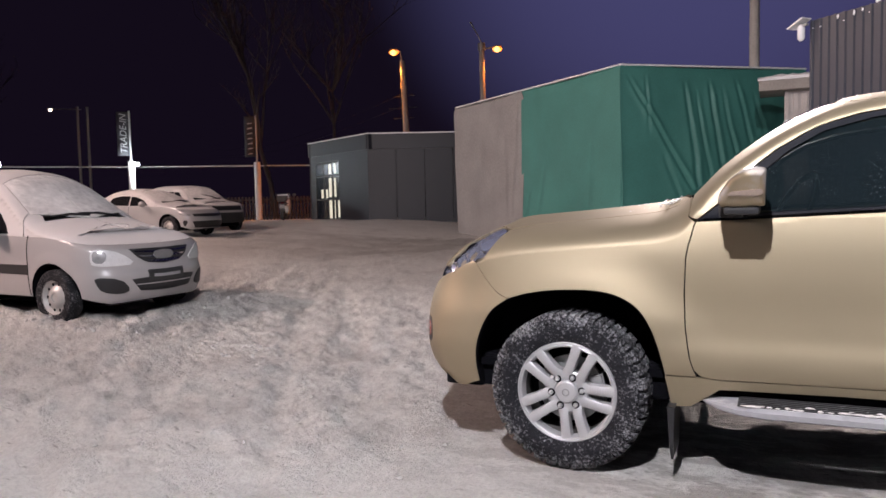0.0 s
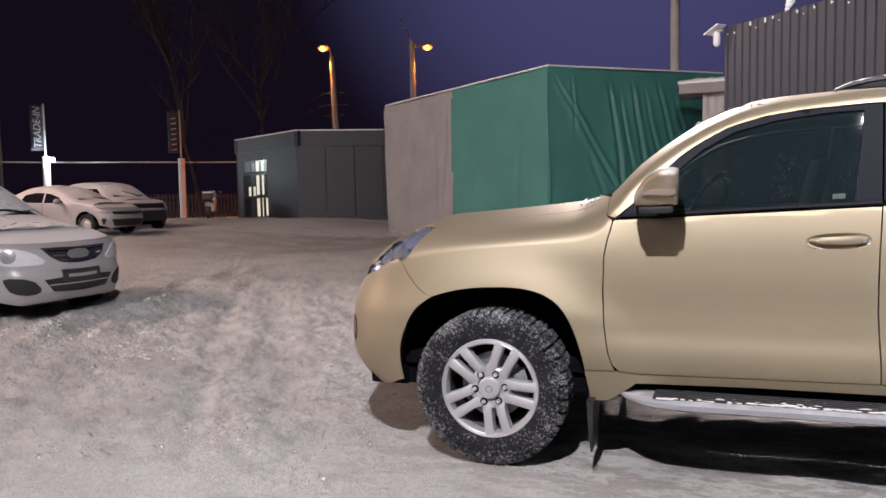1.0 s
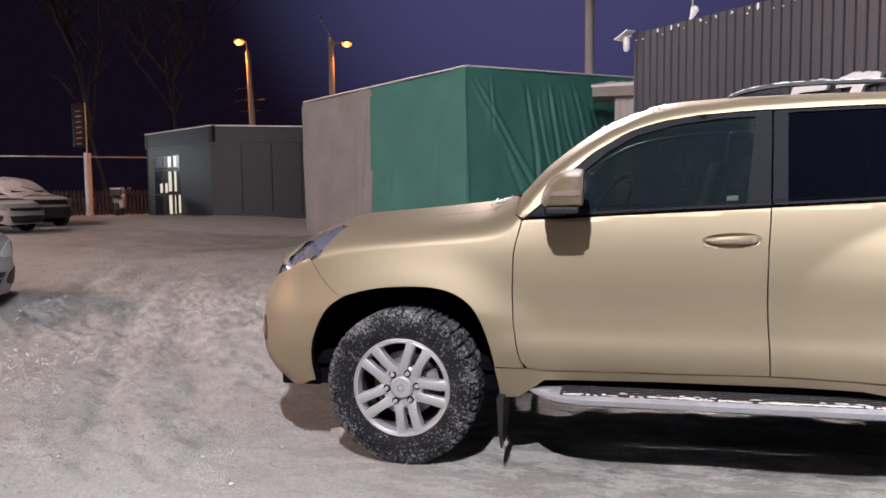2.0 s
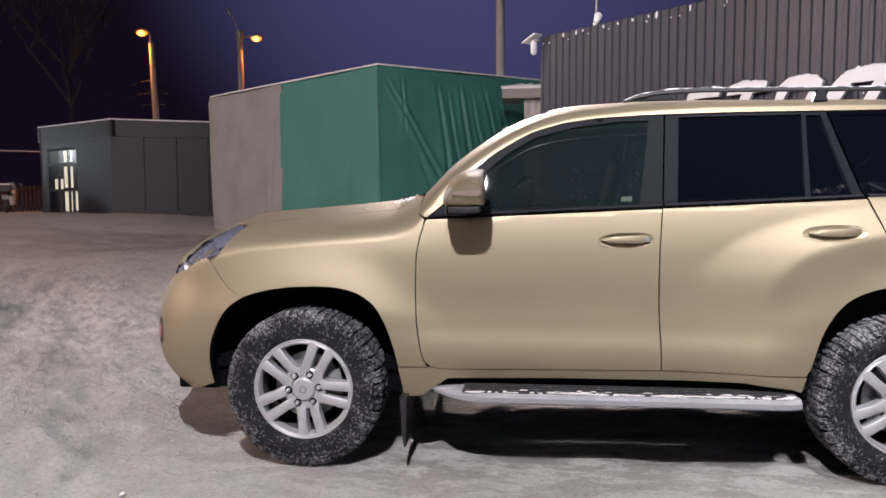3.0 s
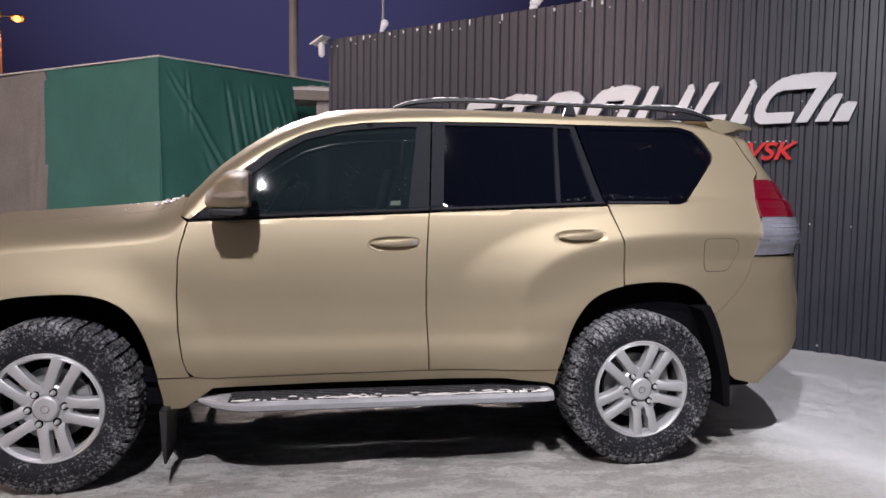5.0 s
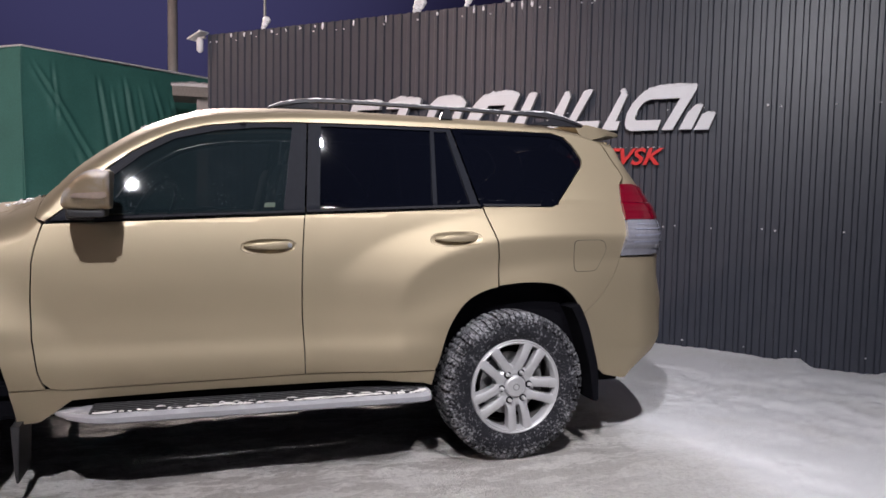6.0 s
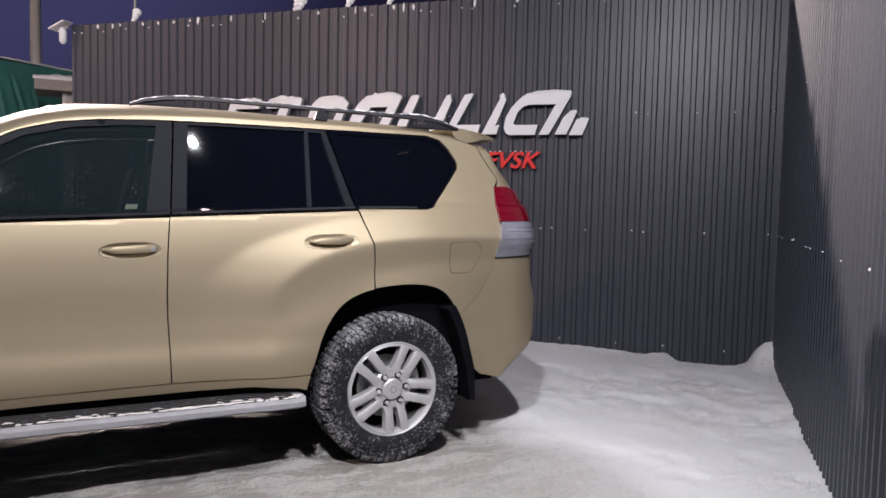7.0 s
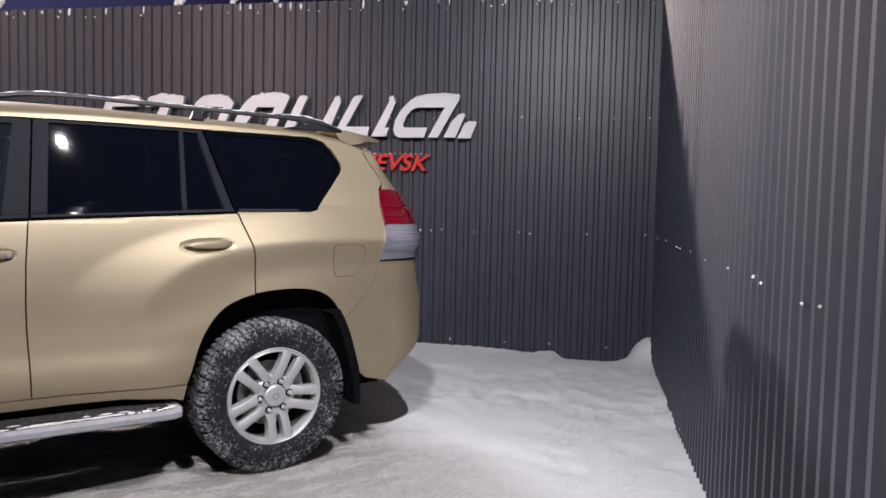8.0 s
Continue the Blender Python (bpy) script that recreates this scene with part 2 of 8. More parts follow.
def vnoise(x, y):
    """Smooth value noise, 0 to 1, one cell a unit."""
    xi, yi = np.floor(x).astype(int), np.floor(y).astype(int)
    fx, fy = x - xi, y - yi
    fx, fy = fx * fx * (3 - 2 * fx), fy * fy * (3 - 2 * fy)
    a, b = _lat[xi % 256, yi % 256], _lat[(xi + 1) % 256, yi % 256]
    c, d = _lat[xi % 256, (yi + 1) % 256], _lat[(xi + 1) % 256, (yi + 1) % 256]
    return (a * (1 - fx) + b * fx) * (1 - fy) + (c * (1 - fx) + d * fx) * fy


def fbm(x, y, octaves=4):
    s, a, t = 0, 0.5, 0
    for k in range(octaves):
        s, t = s + a * vnoise(x * 2 ** k + 17 * k, y * 2 ** k + 31 * k), t + a
        a *= 0.5
    return s / t


def step(a, b, x):
    t = np.clip((x - a) / (b - a), 0, 1)
    return t * t * (3 - 2 * t)


# ---- plan of the yard ----
CORNER = Vector((7.29, 1.31, 0))
BACK = Vector((-math.sin(radians(45)), math.cos(radians(45)), 0))
SIDE = Vector((-math.sin(radians(46.5)), -math.cos(radians(46.5)), 0))
BACK_LEN, SIDE_LEN, FENCE_H = 8.42, 12.65, 3.52
LADA_AT, LADA_YAW = (-6.28, 2.95), -2.6


BROWN_SHADE_END = 22.3


def ground_height(x, y):
    x, y = np.asarray(x, float), np.asarray(y, float)
    # distance in front of the two fences
    rx, ry = x - CORNER.x, y - CORNER.y
    db = -(rx * math.cos(radians(45)) + ry * math.sin(radians(45)))
    ds = -(rx * 0.688 - ry * 0.725)
    near = step(60, 12, np.hypot(x, y))
    loose = step(-0.2, -1.8, x + 0.25 * (y - 1)) * near + 0.2 * near * step(4.2, 3.0, x)
    h = 0.03 * (fbm(x * 0.45, y * 0.45, 3) - 0.5) * near
    clump = fbm(x * 5.5 + 40, y * 5.5 + 9, 4)
    h = h + loose * (0.1 * (clump - 0.5) + 0.06 * (np.abs(fbm(x * 8 + 3, y * 8 + 70, 3) - 0.5) * 2 - 0.4)) + near * 0.034 * (fbm(x * 8, y * 15, 3) - 0.5) * (0.12 + 0.88 * step(4.0, 3.0, x)) + step(3.2, 4.2, x) * near * (0.04 * (fbm(x * 1.5 + 2, y * 1.5, 3) - 0.5) + 0.065 * (fbm(x * 6 + 5, y * 6 + 1, 4) - 0.5) * step(0.38, 0.6, fbm(x * 0.9 + 31, y * 0.9 + 8, 2)) - 0.02 * step(0.58, 0.75, fbm(x * 3.1 + 9, y * 3.1 + 4, 3)))
    # wheel ruts that sweep from the parked car towards the gate
    for off, wid in ((0.0, 0.16), (1.55, 0.17), (0.55, 0.12), (2.5, 0.16), (-0.8, 0.13), (3.6, 0.2)):
        u = (x + 2.2 + off) * 0.86 + (y - 2.0) * 0.5 + 0.35 * np.sin(y * 0.23 + off)
        rut = np.exp(-(u / wid) ** 2)
        h = h - near * step(-0.6, -1.6, x) * rut * 0.042 * (0.4 + fbm(x * 1.1 + off, y * 1.1, 2))
    # snow swept up against the fences, more in their corner
    bank = 0.5 + 0.9 * fbm(x * 0.9 + 5, y * 0.9, 3)
    inside = (db > -0.3) & (ds > -0.3)
    h = h + np.where(inside, 0.022 * bank * np.exp(-np.maximum(db, 0) / 0.35) + 0.02 * bank * np.exp(-np.maximum(ds, 0) / 0.3), 0) * step(-1, 1.5, x)
    h = h + np.where(inside, 0.19 * np.exp(-(np.maximum(db, 0) ** 2 + np.maximum(ds, 0) ** 2) / 0.17 ** 2), 0)
    h = h - np.where(inside, 0.075 * np.exp(-((db / 0.35) ** 2)) * step(0.10, 0.24, ds + 0.05 * (vnoise(x * 9, y * 9) - 0.5)) * step(0.98, 0.84, ds + 0.12 * (vnoise(x * 6, y * 6) - 0.5)), 0)
    h = h - 0.11 * step(3.4, 5.6, x) * inside
    # crumbled ridge left by the plough round the parked van
    lx = (x - LADA_AT[0]) * math.cos(radians(LADA_YAW)) + (y - LADA_AT[1]) * math.sin(radians(LADA_YAW))
    ly = -(x - LADA_AT[0]) * math.sin(radians(LADA_YAW)) + (y - LADA_AT[1]) * math.cos(radians(LADA_YAW))
    e = np.hypot(np.maximum(np.abs(lx + 1.0) - 2.0, 0), np.maximum(np.abs(ly) - 0.78, 0))
    ridge = np.exp(-((e - 0.2) / 0.2) ** 2)
    h = h + ridge * 0.19 * np.clip(fbm(x * 3.3, y * 3.3, 4) * 2.0 - 0.55, 0, 1.2)
    h = h + 0.09 * step(1.6, 0.3, e)
    # the ground climbs a little towards the far row of cars, and before the kiosk lies a higher strip of road
    h = h + 0.42 * step(-9.0, -15.0, x) * step(5.0, 12.0, y) * step(60, 30, np.hypot(x, y))
    h = h + 0.06 * step(18.5, 20.5, y - 0.35 * x - 5.2) * step(90, 40, np.hypot(x, y))
    # worn and pressed under the car's wheels
    for wx in (0.0, 2.79):
        for wy in (0.1, 1.7):
            h = h * (1 - np.exp(-((x - wx) / 0.35) ** 2 - ((y - wy) / 0.3) ** 2))
    return h


def axis(fine0, fine1, st, far0, far1, grow=1.12):
    mid = np.arange(fine0, fine1, st)
    lo, hi, s = [], [], st
    p = fine0
    while p > far0:
        s *= grow
        p -= s
        lo.append(p)
    s, p = st, mid[-1]
    while p < far1:
        s *= grow
        p += s
        hi.append(p)
    return np.array(lo[::-1] + list(mid) + hi)


def ground_material():
    m = bpy.data.materials.new("trodden_snow")
    m.use_nodes = True
    n, l = m.node_tree.nodes, m.node_tree.links
    b = n["Principled BSDF"]
    b.inputs["Roughness"].default_value = 0.7
    tcn = n.new("ShaderNodeTexCoord")

    def tex(scale, detail=6, rough=0.6, stretch=None, turn=0.0):
        t = n.new("ShaderNodeTexNoise")
        t.inputs["Scale"].default_value, t.inputs["Detail"].default_value, t.inputs["Roughness"].default_value = scale, detail, rough
        if stretch:
            mp = n.new("ShaderNodeMapping")
            mp.inputs["Scale"].default_value = stretch
            mp.inputs["Rotation"].default_value = (0, 0, radians(turn))
            l.new(tcn.outputs["Object"], mp.inputs["Vector"])
            l.new(mp.outputs[0], t.inputs["Vector"])
        else:
            l.new(tcn.outputs["Object"], t.inputs["Vector"])
        return t.outputs["Fac"]

    def rng(v, a, c, lo=0.0, hi=1.0):
        r = n.new("ShaderNodeMapRange")
        r.inputs["From Min"].default_value, r.inputs["From Max"].default_value = a, c
        r.inputs["To Min"].default_value, r.inputs["To Max"].default_value = lo, hi
        l.new(v, r.inputs["Value"])
        return r.outputs[0]

    def mul(a, c, op="MULTIPLY"):
        q = n.new("ShaderNodeMath")
        q.operation, q.use_clamp = op, True
        for i, v in enumerate((a, c)):
            if isinstance(v, float):
                q.inputs[i].default_value = v
            else:
                l.new(v, q.inputs[i])
        return q.outputs[0]

    def mixc(f, a, c):
        q = n.new("ShaderNodeMix")
        q.data_type = "RGBA"
        l.new(f, q.inputs["Factor"])
        for k, v in (("A", a), ("B", c)):
            if isinstance(v, tuple):
                q.inputs[k].default_value = (*v, 1)
            else:
                l.new(v, q.inputs[k])
        return q.outputs["Result"]

    sp = n.new("ShaderNodeSeparateXYZ")
    l.new(tcn.outputs["Object"], sp.inputs[0])
    # the driven lane along the parked car: grey-brown ice with rubbed-in dirt
    lane = mul(mul(rng(sp.outputs["Y"], -0.8, 0.1), rng(sp.outputs["Y"], 2.9, 1.9)), mul(rng(sp.outputs["X"], -1.7, 0.6), rng(sp.outputs["X"], 3.9, 3.2)))
    clean = mul(rng(tex(1.3, 5, 0.6), 0.35, 0.65, -0.25, 0.25), rng(sp.outputs["X"], 3.3, 4.0), "ADD")
    clean = mul(clean, rng(sp.outputs["X"], 3.1, 3.6))
    dirt = mul(lane, rng(tex(2.6, 10, 0.75, (0.8, 2.3, 1), 6), 0.47, 0.53))
    specks = mul(lane, rng(tex(34, 6, 0.7, (0.5, 1.3, 1), 6), 0.60, 0.66))
    yard = mul(rng(sp.outputs["X"], 2.0, -2.0), rng(sp.outputs["Y"], 30.0, 20.0))
    spots = mul(yard, rng(tex(0.9, 8, 0.7), 0.5, 0.68))
    slant = n.new("ShaderNodeMath")
    slant.operation = "MULTIPLY_ADD"
    slant.inputs[1].default_value = -0.35
    l.new(sp.outputs["X"], slant.inputs[0])
    l.new(sp.outputs["Y"], slant.inputs[2])
    # brownish ground before the kiosk, with the cast shadow there painted into its colour
    back = mul(mul(rng(slant.outputs[0], 13.5, 16.5), rng(slant.outputs[0], BROWN_SHADE_END + 0.3, BROWN_SHADE_END - 0.3)), rng(sp.outputs["X"], -17.0, -10.0))
    crumbs = rng(tex(28, 4, 0.6), 0.66, 0.74)
    col = mixc(tex(9, 6, 0.6), (0.67, 0.643, 0.61), (0.87, 0.85, 0.815))
    col = mixc(mul(clean, 0.92), col, (0.87, 0.87, 0.89))
    col = mixc(mul(mul(rng(tex(42, 4, 0.65), 0.44, 0.62), rng(clean, 0.0, 1.0, 1.0, 0.0)), 0.34), col, (0.46, 0.435, 0.415))
    col = mixc(mul(spots, 0.42), col, (0.36, 0.31, 0.28))
    col = mixc(mul(back, rng(tex(0.7, 6), 0.3, 0.55, 0.1, 0.5)), col, (0.21, 0.165, 0.145))
    col = mixc(mul(dirt, 0.52), col, (0.2, 0.165, 0.14))
    col = mixc(mul(specks, 0.6), col, (0.1, 0.08, 0.065))
    col = mixc(mul(mul(crumbs, yard), 0.35), col, (0.25, 0.22, 0.2))
    col = mixc(mul(mul(yard, rng(tex(7, 3, 0.5, (1.0, 5.0, 1.0), -10), 0.66, 0.72)), 0.5), col, (0.16, 0.13, 0.11))
    l.new(col, b.inputs["Base Color"])
    l.new(rng(mul(dirt, lane), 0.0, 1.0, 0.8, 0.42), b.inputs["Roughness"])
    b0 = n.new("ShaderNodeBump")
    b0.inputs["Distance"].default_value = 0.14
    l.new(rng(clean, 0.0, 1.0, 0.8, 0.12), b0.inputs["Strength"])
    l.new(tex(5.5, 9, 0.68), b0.inputs["Height"])
    b1, b2 = n.new("ShaderNodeBump"), n.new("ShaderNodeBump")
    l.new(b0.outputs[0], b1.inputs["Normal"])
    b1.inputs["Distance"].default_value = 0.065
    b2.inputs["Distance"].default_value = 0.026
    l.new(rng(clean, 0.0, 1.0, 0.85, 0.42), b1.inputs["Strength"])
    l.new(rng(clean, 0.0, 1.0, 0.85, 0.55), b2.inputs["Strength"])
    l.new(tex(14, 8, 0.72, (0.8, 1.5, 1), -8), b1.inputs["Height"])
    l.new(tex(105, 3, 0.6), b2.inputs["Height"])
    l.new(b1.outputs[0], b2.inputs["Normal"])
    l.new(b2.outputs[0], b.inputs["Normal"])
    return m


def build_ground():
    gx, gy = axis(-9.5, 7.8, 0.036, -700, 700, 1.13), axis(-4.6, 5.5, 0.036, -700, 700, 1.11)
    X, Y = np.meshgrid(gx, gy, indexing="ij")
    Z = ground_height(X, Y)
    nx, ny = X.shape
    verts = np.stack([X, Y, Z], -1).reshape(-1, 3)
    i = (np.arange(nx - 1)[:, None] * ny + np.arange(ny - 1)[None]).ravel()
    faces = np.stack([i, i + ny, i + ny + 1, i + 1], -1)
    me = bpy.data.meshes.new("ground")
    me.vertices.add(len(verts))
    me.vertices.foreach_set("co", verts.ravel())
    me.loops.add(len(faces) * 4)
    me.loops.foreach_set("vertex_index", faces.ravel().astype(np.int32))
    me.polygons.add(len(faces))
    me.polygons.foreach_set("loop_start", np.arange(len(faces), dtype=np.int32) * 4)
    me.update(calc_edges=True)
    me.shade_smooth()
    me.materials.append(ground_material())
    return tagged(new("ground", me), "trodden snow with tyre ruts, ice and dirt over the yard", "snow ground", kind="structure")


build_ground()


def build_crumbs():
    """Loose crumbs and clods of snow on the trodden yard, thickest along the ploughed ridge."""
    rnd = np.random.RandomState(11)
    a = np.stack([rnd.uniform(-9.5, -0.7, 4200), rnd.uniform(-0.6, 7.5, 4200)], -1)
    b = np.stack([rnd.uniform(-8.0, -3.2, 700), rnd.normal(1.9, 0.16, 700)], -1)
    c = np.stack([rnd.normal(-5.1, 0.14, 300), rnd.uniform(1.9, 4.0, 300)], -1)
    pts = np.vstack([a, b, c])
    size = np.concatenate([0.003 + 0.008 * rnd.rand(4200) ** 3, 0.004 + 0.014 * rnd.rand(700) ** 3.0, 0.004 + 0.014 * rnd.rand(300) ** 3.0])
    keep = (pts[:, 0] + pts[:, 1] < 8.4) & (0.688 * (pts[:, 0] - 7.29) - 0.725 * (pts[:, 1] - 1.31) < -0.05)
    pts, size = pts[keep], size[keep]
    z = ground_height(pts[:, 0], pts[:, 1])
    ico = bmesh.new()
    bmesh.ops.create_icosphere(ico, subdivisions=1, radius=1)
    V = np.array([v.co[:] for v in ico.verts])
    F = np.array([[v.index for v in f.verts] for f in ico.faces])
    ico.free()
    n = len(pts)
    j = 1 + 0.8 * (rnd.rand(n, len(V), 1) - 0.5)
    sq = np.stack([1 + 0.5 * rnd.rand(n), 1 + 0.5 * rnd.rand(n), 0.7 + 0.35 * rnd.rand(n)], -1)[:, None]
    P = V[None] * j * sq * size[:, None, None] + np.stack([pts[:, 0], pts[:, 1], z + 0.15 * size], -1)[:, None]
    faces = (F[None] + (np.arange(n) * len(V))[:, None, None]).reshape(-1, 3)
    ob = mesh_ob("snow_crumbs", P.reshape(-1, 3).tolist(), faces.tolist(), CRUMB)
    tagged(ob, "loose crumbs and clods of snow scattered over the yard", "snow", kind="stuff")


build_crumbs()


# ---- profiled steel fences ----
def sheet_mesh(width, height, ribs, deep, cuts=(0.5, 0.6, 0.9)):
    """One profiled sheet, ribs running up: wide flats with narrow folded grooves, local x along, y back."""
    p, prof = width / ribs, []
    for k in range(ribs):
        x = k * p
        prof += [(x, deep), (x + cuts[0] * p, deep), (x + cuts[1] * p, 0.0), (x + cuts[2] * p, 0.0)]
    prof.append((width, deep))
    bm = bmesh.new()
    rows = [[bm.verts.new((x, y + o, z)) for x, y in prof] for o in (0.0, 0.0012) for z in (0.0, height)]
    for a, c, flip in ((rows[0], rows[1], False), (rows[2], rows[3], True)):
        for i in range(len(a) - 1):
            q = (a[i], a[i + 1], c[i + 1], c[i])
            bm.faces.new(q[::-1] if flip else q)
    for a, c in ((rows[1], rows[3]), (rows[2], rows[0])):
        for i in range(len(a) - 1):
            bm.faces.new((a[i], a[i + 1], c[i + 1], c[i]))
    return bm


def fence(name, start, way, length, label, seed):
    """A run of sheets from start along way; the faces look to the yard. Rails and posts stand behind."""
    rnd = random.Random(seed)
    ang = math.atan2(way.y, way.x)
    root = thing(name, label, "metal fence", kind="structure", at=Matrix.Translation(start) @ Matrix.Rotation(ang, 4, "Z"))
    flip = -1 if seed == 1 else 1
    first = None
    count = int(round(length / 1.15))
    w = length / count
    for k in range(count):
        m = Matrix.Translation((k * w, 0.0 if k % 2 else 0.0014 * flip, -0.25)) @ Matrix.Diagonal((1, flip, 1, 1))
        if first is None:
            first = part("sheet", sheet_mesh(w, FENCE_H + 0.25, 10, 0.02) if seed == 1 else sheet_mesh(w, FENCE_H + 0.25, 10, 0.026, (0.25, 0.5, 0.75)), FENCE, root)
            first.matrix_basis = m
        else:
            share("sheet", first, m, root)
    length = count * w
    for z in (0.02, 1.12, 2.28, 3.4):
        bm = box(bmesh.new(), 0, length, 0.03 * flip, 0.07 * flip, z - 0.02, z + 0.02)
        part("rail", bm, BLACK_PLASTIC, root)
    for k in range(int(length / 2.4) + 1):
        x = min(0.3 + k * 2.4, length - 0.1)
        part("post", box(bmesh.new(), x - 0.03, x + 0.03, 0.07 * flip, 0.13 * flip, -0.3, FENCE_H - 0.03), BLACK_PLASTIC, root)
    bolt = None
    for z in (-0.02, 1.12, 2.285, 3.42):
        x = 0.08
        while x < length:
            m = Matrix.Translation((x, -0.003 * flip, z + rnd.uniform(-0.012, 0.012))) @ Matrix.Rotation(radians(90 * flip), 4, "X")
            s = rnd.uniform(0.8, 1.5) * (1.0 if seed == 1 else 0.6)
            m = m @ Matrix.Diagonal((s, s, s, 1))
            if bolt is None:
                bm = bmesh.new()
                bmesh.ops.create_cone(bm, segments=6, radius1=0.009, radius2=0.006, depth=0.01, cap_ends=True)
                bolt = part("bolt", bm, SNOW, root, "screw head with a cap of snow")
                bolt.matrix_basis = m
            else:
                share("bolt", bolt, m, root)
            x += rnd.choice((0.345, 0.46, 0.345, 0.575, 0.115)) * (1 if seed == 1 else rnd.uniform(0.6, 1.6) if z == 1.12 else rnd.uniform(3.0, 8.0))
    # crumbs of snow caught on the top edge and in the grooves
    bm = bmesh.new()
    x = 0.05
    while x < length:
        g = bmesh.ops.create_icosphere(bm, subdivisions=1, radius=1)["verts"]
        sx, sz = rnd.uniform(0.008, 0.022), rnd.uniform(0.01, 0.05)
        for v in g:
            v.co = Vector((x + v.co.x * sx, (-0.006 + v.co.y * 0.012) * flip, FENCE_H - 0.03 - rnd.uniform(0, 0.03) + v.co.z * sz))
        x += rnd.choice((0.115, 0.23, 0.345, 0.46, 0.69))
    tagged(part("snow_crumbs", bm, SNOW, root, "bits of snow stuck along the top edge"), kind="stuff")
    return root


fence("wall_back", CORNER, BACK, BACK_LEN, "tall dark graphite profiled steel fence with snow at its foot", 1)
fence("wall_side", CORNER, SIDE, SIDE_LEN, "tall dark graphite profiled steel fence beside the parked car", 2)
corner_post = part("corner_trim", box(bmesh.new(), -0.03, 0.03, -0.03, 0.03, -0.3, FENCE_H, 0.004, Matrix.Translation((CORNER.x + 0.045, CORNER.y, 0)) @ Matrix.Rotation(radians(45), 4, "Z")), FENCE)
tagged(corner_post, "dark graphite folded steel trim in the corner of two fences", "fence trim", kind="structure")

# ---- covered stall, kiosk and street beyond ----
TENT_C, TENT_L, TENT_R, TENT_H = Vector((-2.68, 16.0, 0)), Vector((-9.8, 21.9, 0)), Vector((1.75, 19.45, 0)), 4.7


def cloth(name, a, b, height, mat, parent, label, folds, seed, sag=0.05, nu=220, nv=70, creases=()):
    """A hanging sheet from a to b with vertical folds that deepen downwards, and a few slanting pulls."""
    a, b = Vector(a), Vector(b)
    along = (b - a)
    length = along.length
    along.normalize()
    out = Vector((along.y, -along.x, 0))
    u = np.linspace(0, 1, nu)[:, None] * np.ones((1, nv))
    v = np.ones((nu, 1)) * np.linspace(0, 1, nv)[None]
    x = u * length
    warp = 0.6 * fbm(x * 0.5 + seed, v * 1.2, 3)
    f = np.sin((x * folds + 4 * warp + 0.5 * v) * 2 * math.pi) * (0.004 + 0.014 * v) + 0.22 * (fbm(x * 0.45 + 3 * seed, v * 1.1 + seed, 3) - 0.5)
    # creases: where they start along the top, how far they run sideways on the way down, where they begin and end, width, depth
    for c, lean, v0, v1, wid, deep in creases:
        d = (u - c - lean * (v - v0) - 0.03 * (fbm(v * 3 + 20 * c, v * 0 + seed, 2) - 0.5)) / (wid * (0.8 + 0.9 * v))
        f = f + 0.6 * deep * (0.55 + 0.9 * fbm(x * 2.0 + 9 * c, v * 5 + seed, 2)) * (np.exp(-(d - 0.8) ** 2) - 1.15 * np.exp(-(d * 1.5) ** 2) + 0.5 * np.exp(-((d + 1.0) / 1.3) ** 2)) * step(v0, v0 + 0.12, v) * step(v1 + 0.12, v1 - 0.05, v)
    top = height - sag * np.sin(u * math.pi) - 0.012 * np.abs(np.sin(x * 4.2))
    P = np.array(a)[None, None] + np.array(along)[None, None] * x[..., None] + np.array(out)[None, None] * (f * step(0, 0.06, v))[..., None]
    P[..., 2] = top * (1 - v) - 0.05 * v
    verts = P.reshape(-1, 3)
    faces = [(i * nv + j, i * nv + j + 1, (i + 1) * nv + j + 1, (i + 1) * nv + j) for i in range(nu - 1) for j in range(nv - 1)]
    ob = mesh_ob(name, verts, faces, mat, parent, label, smooth=True)
    so = ob.modifiers.new("thick", "SOLIDIFY")
    so.thickness = 0.01
    return ob


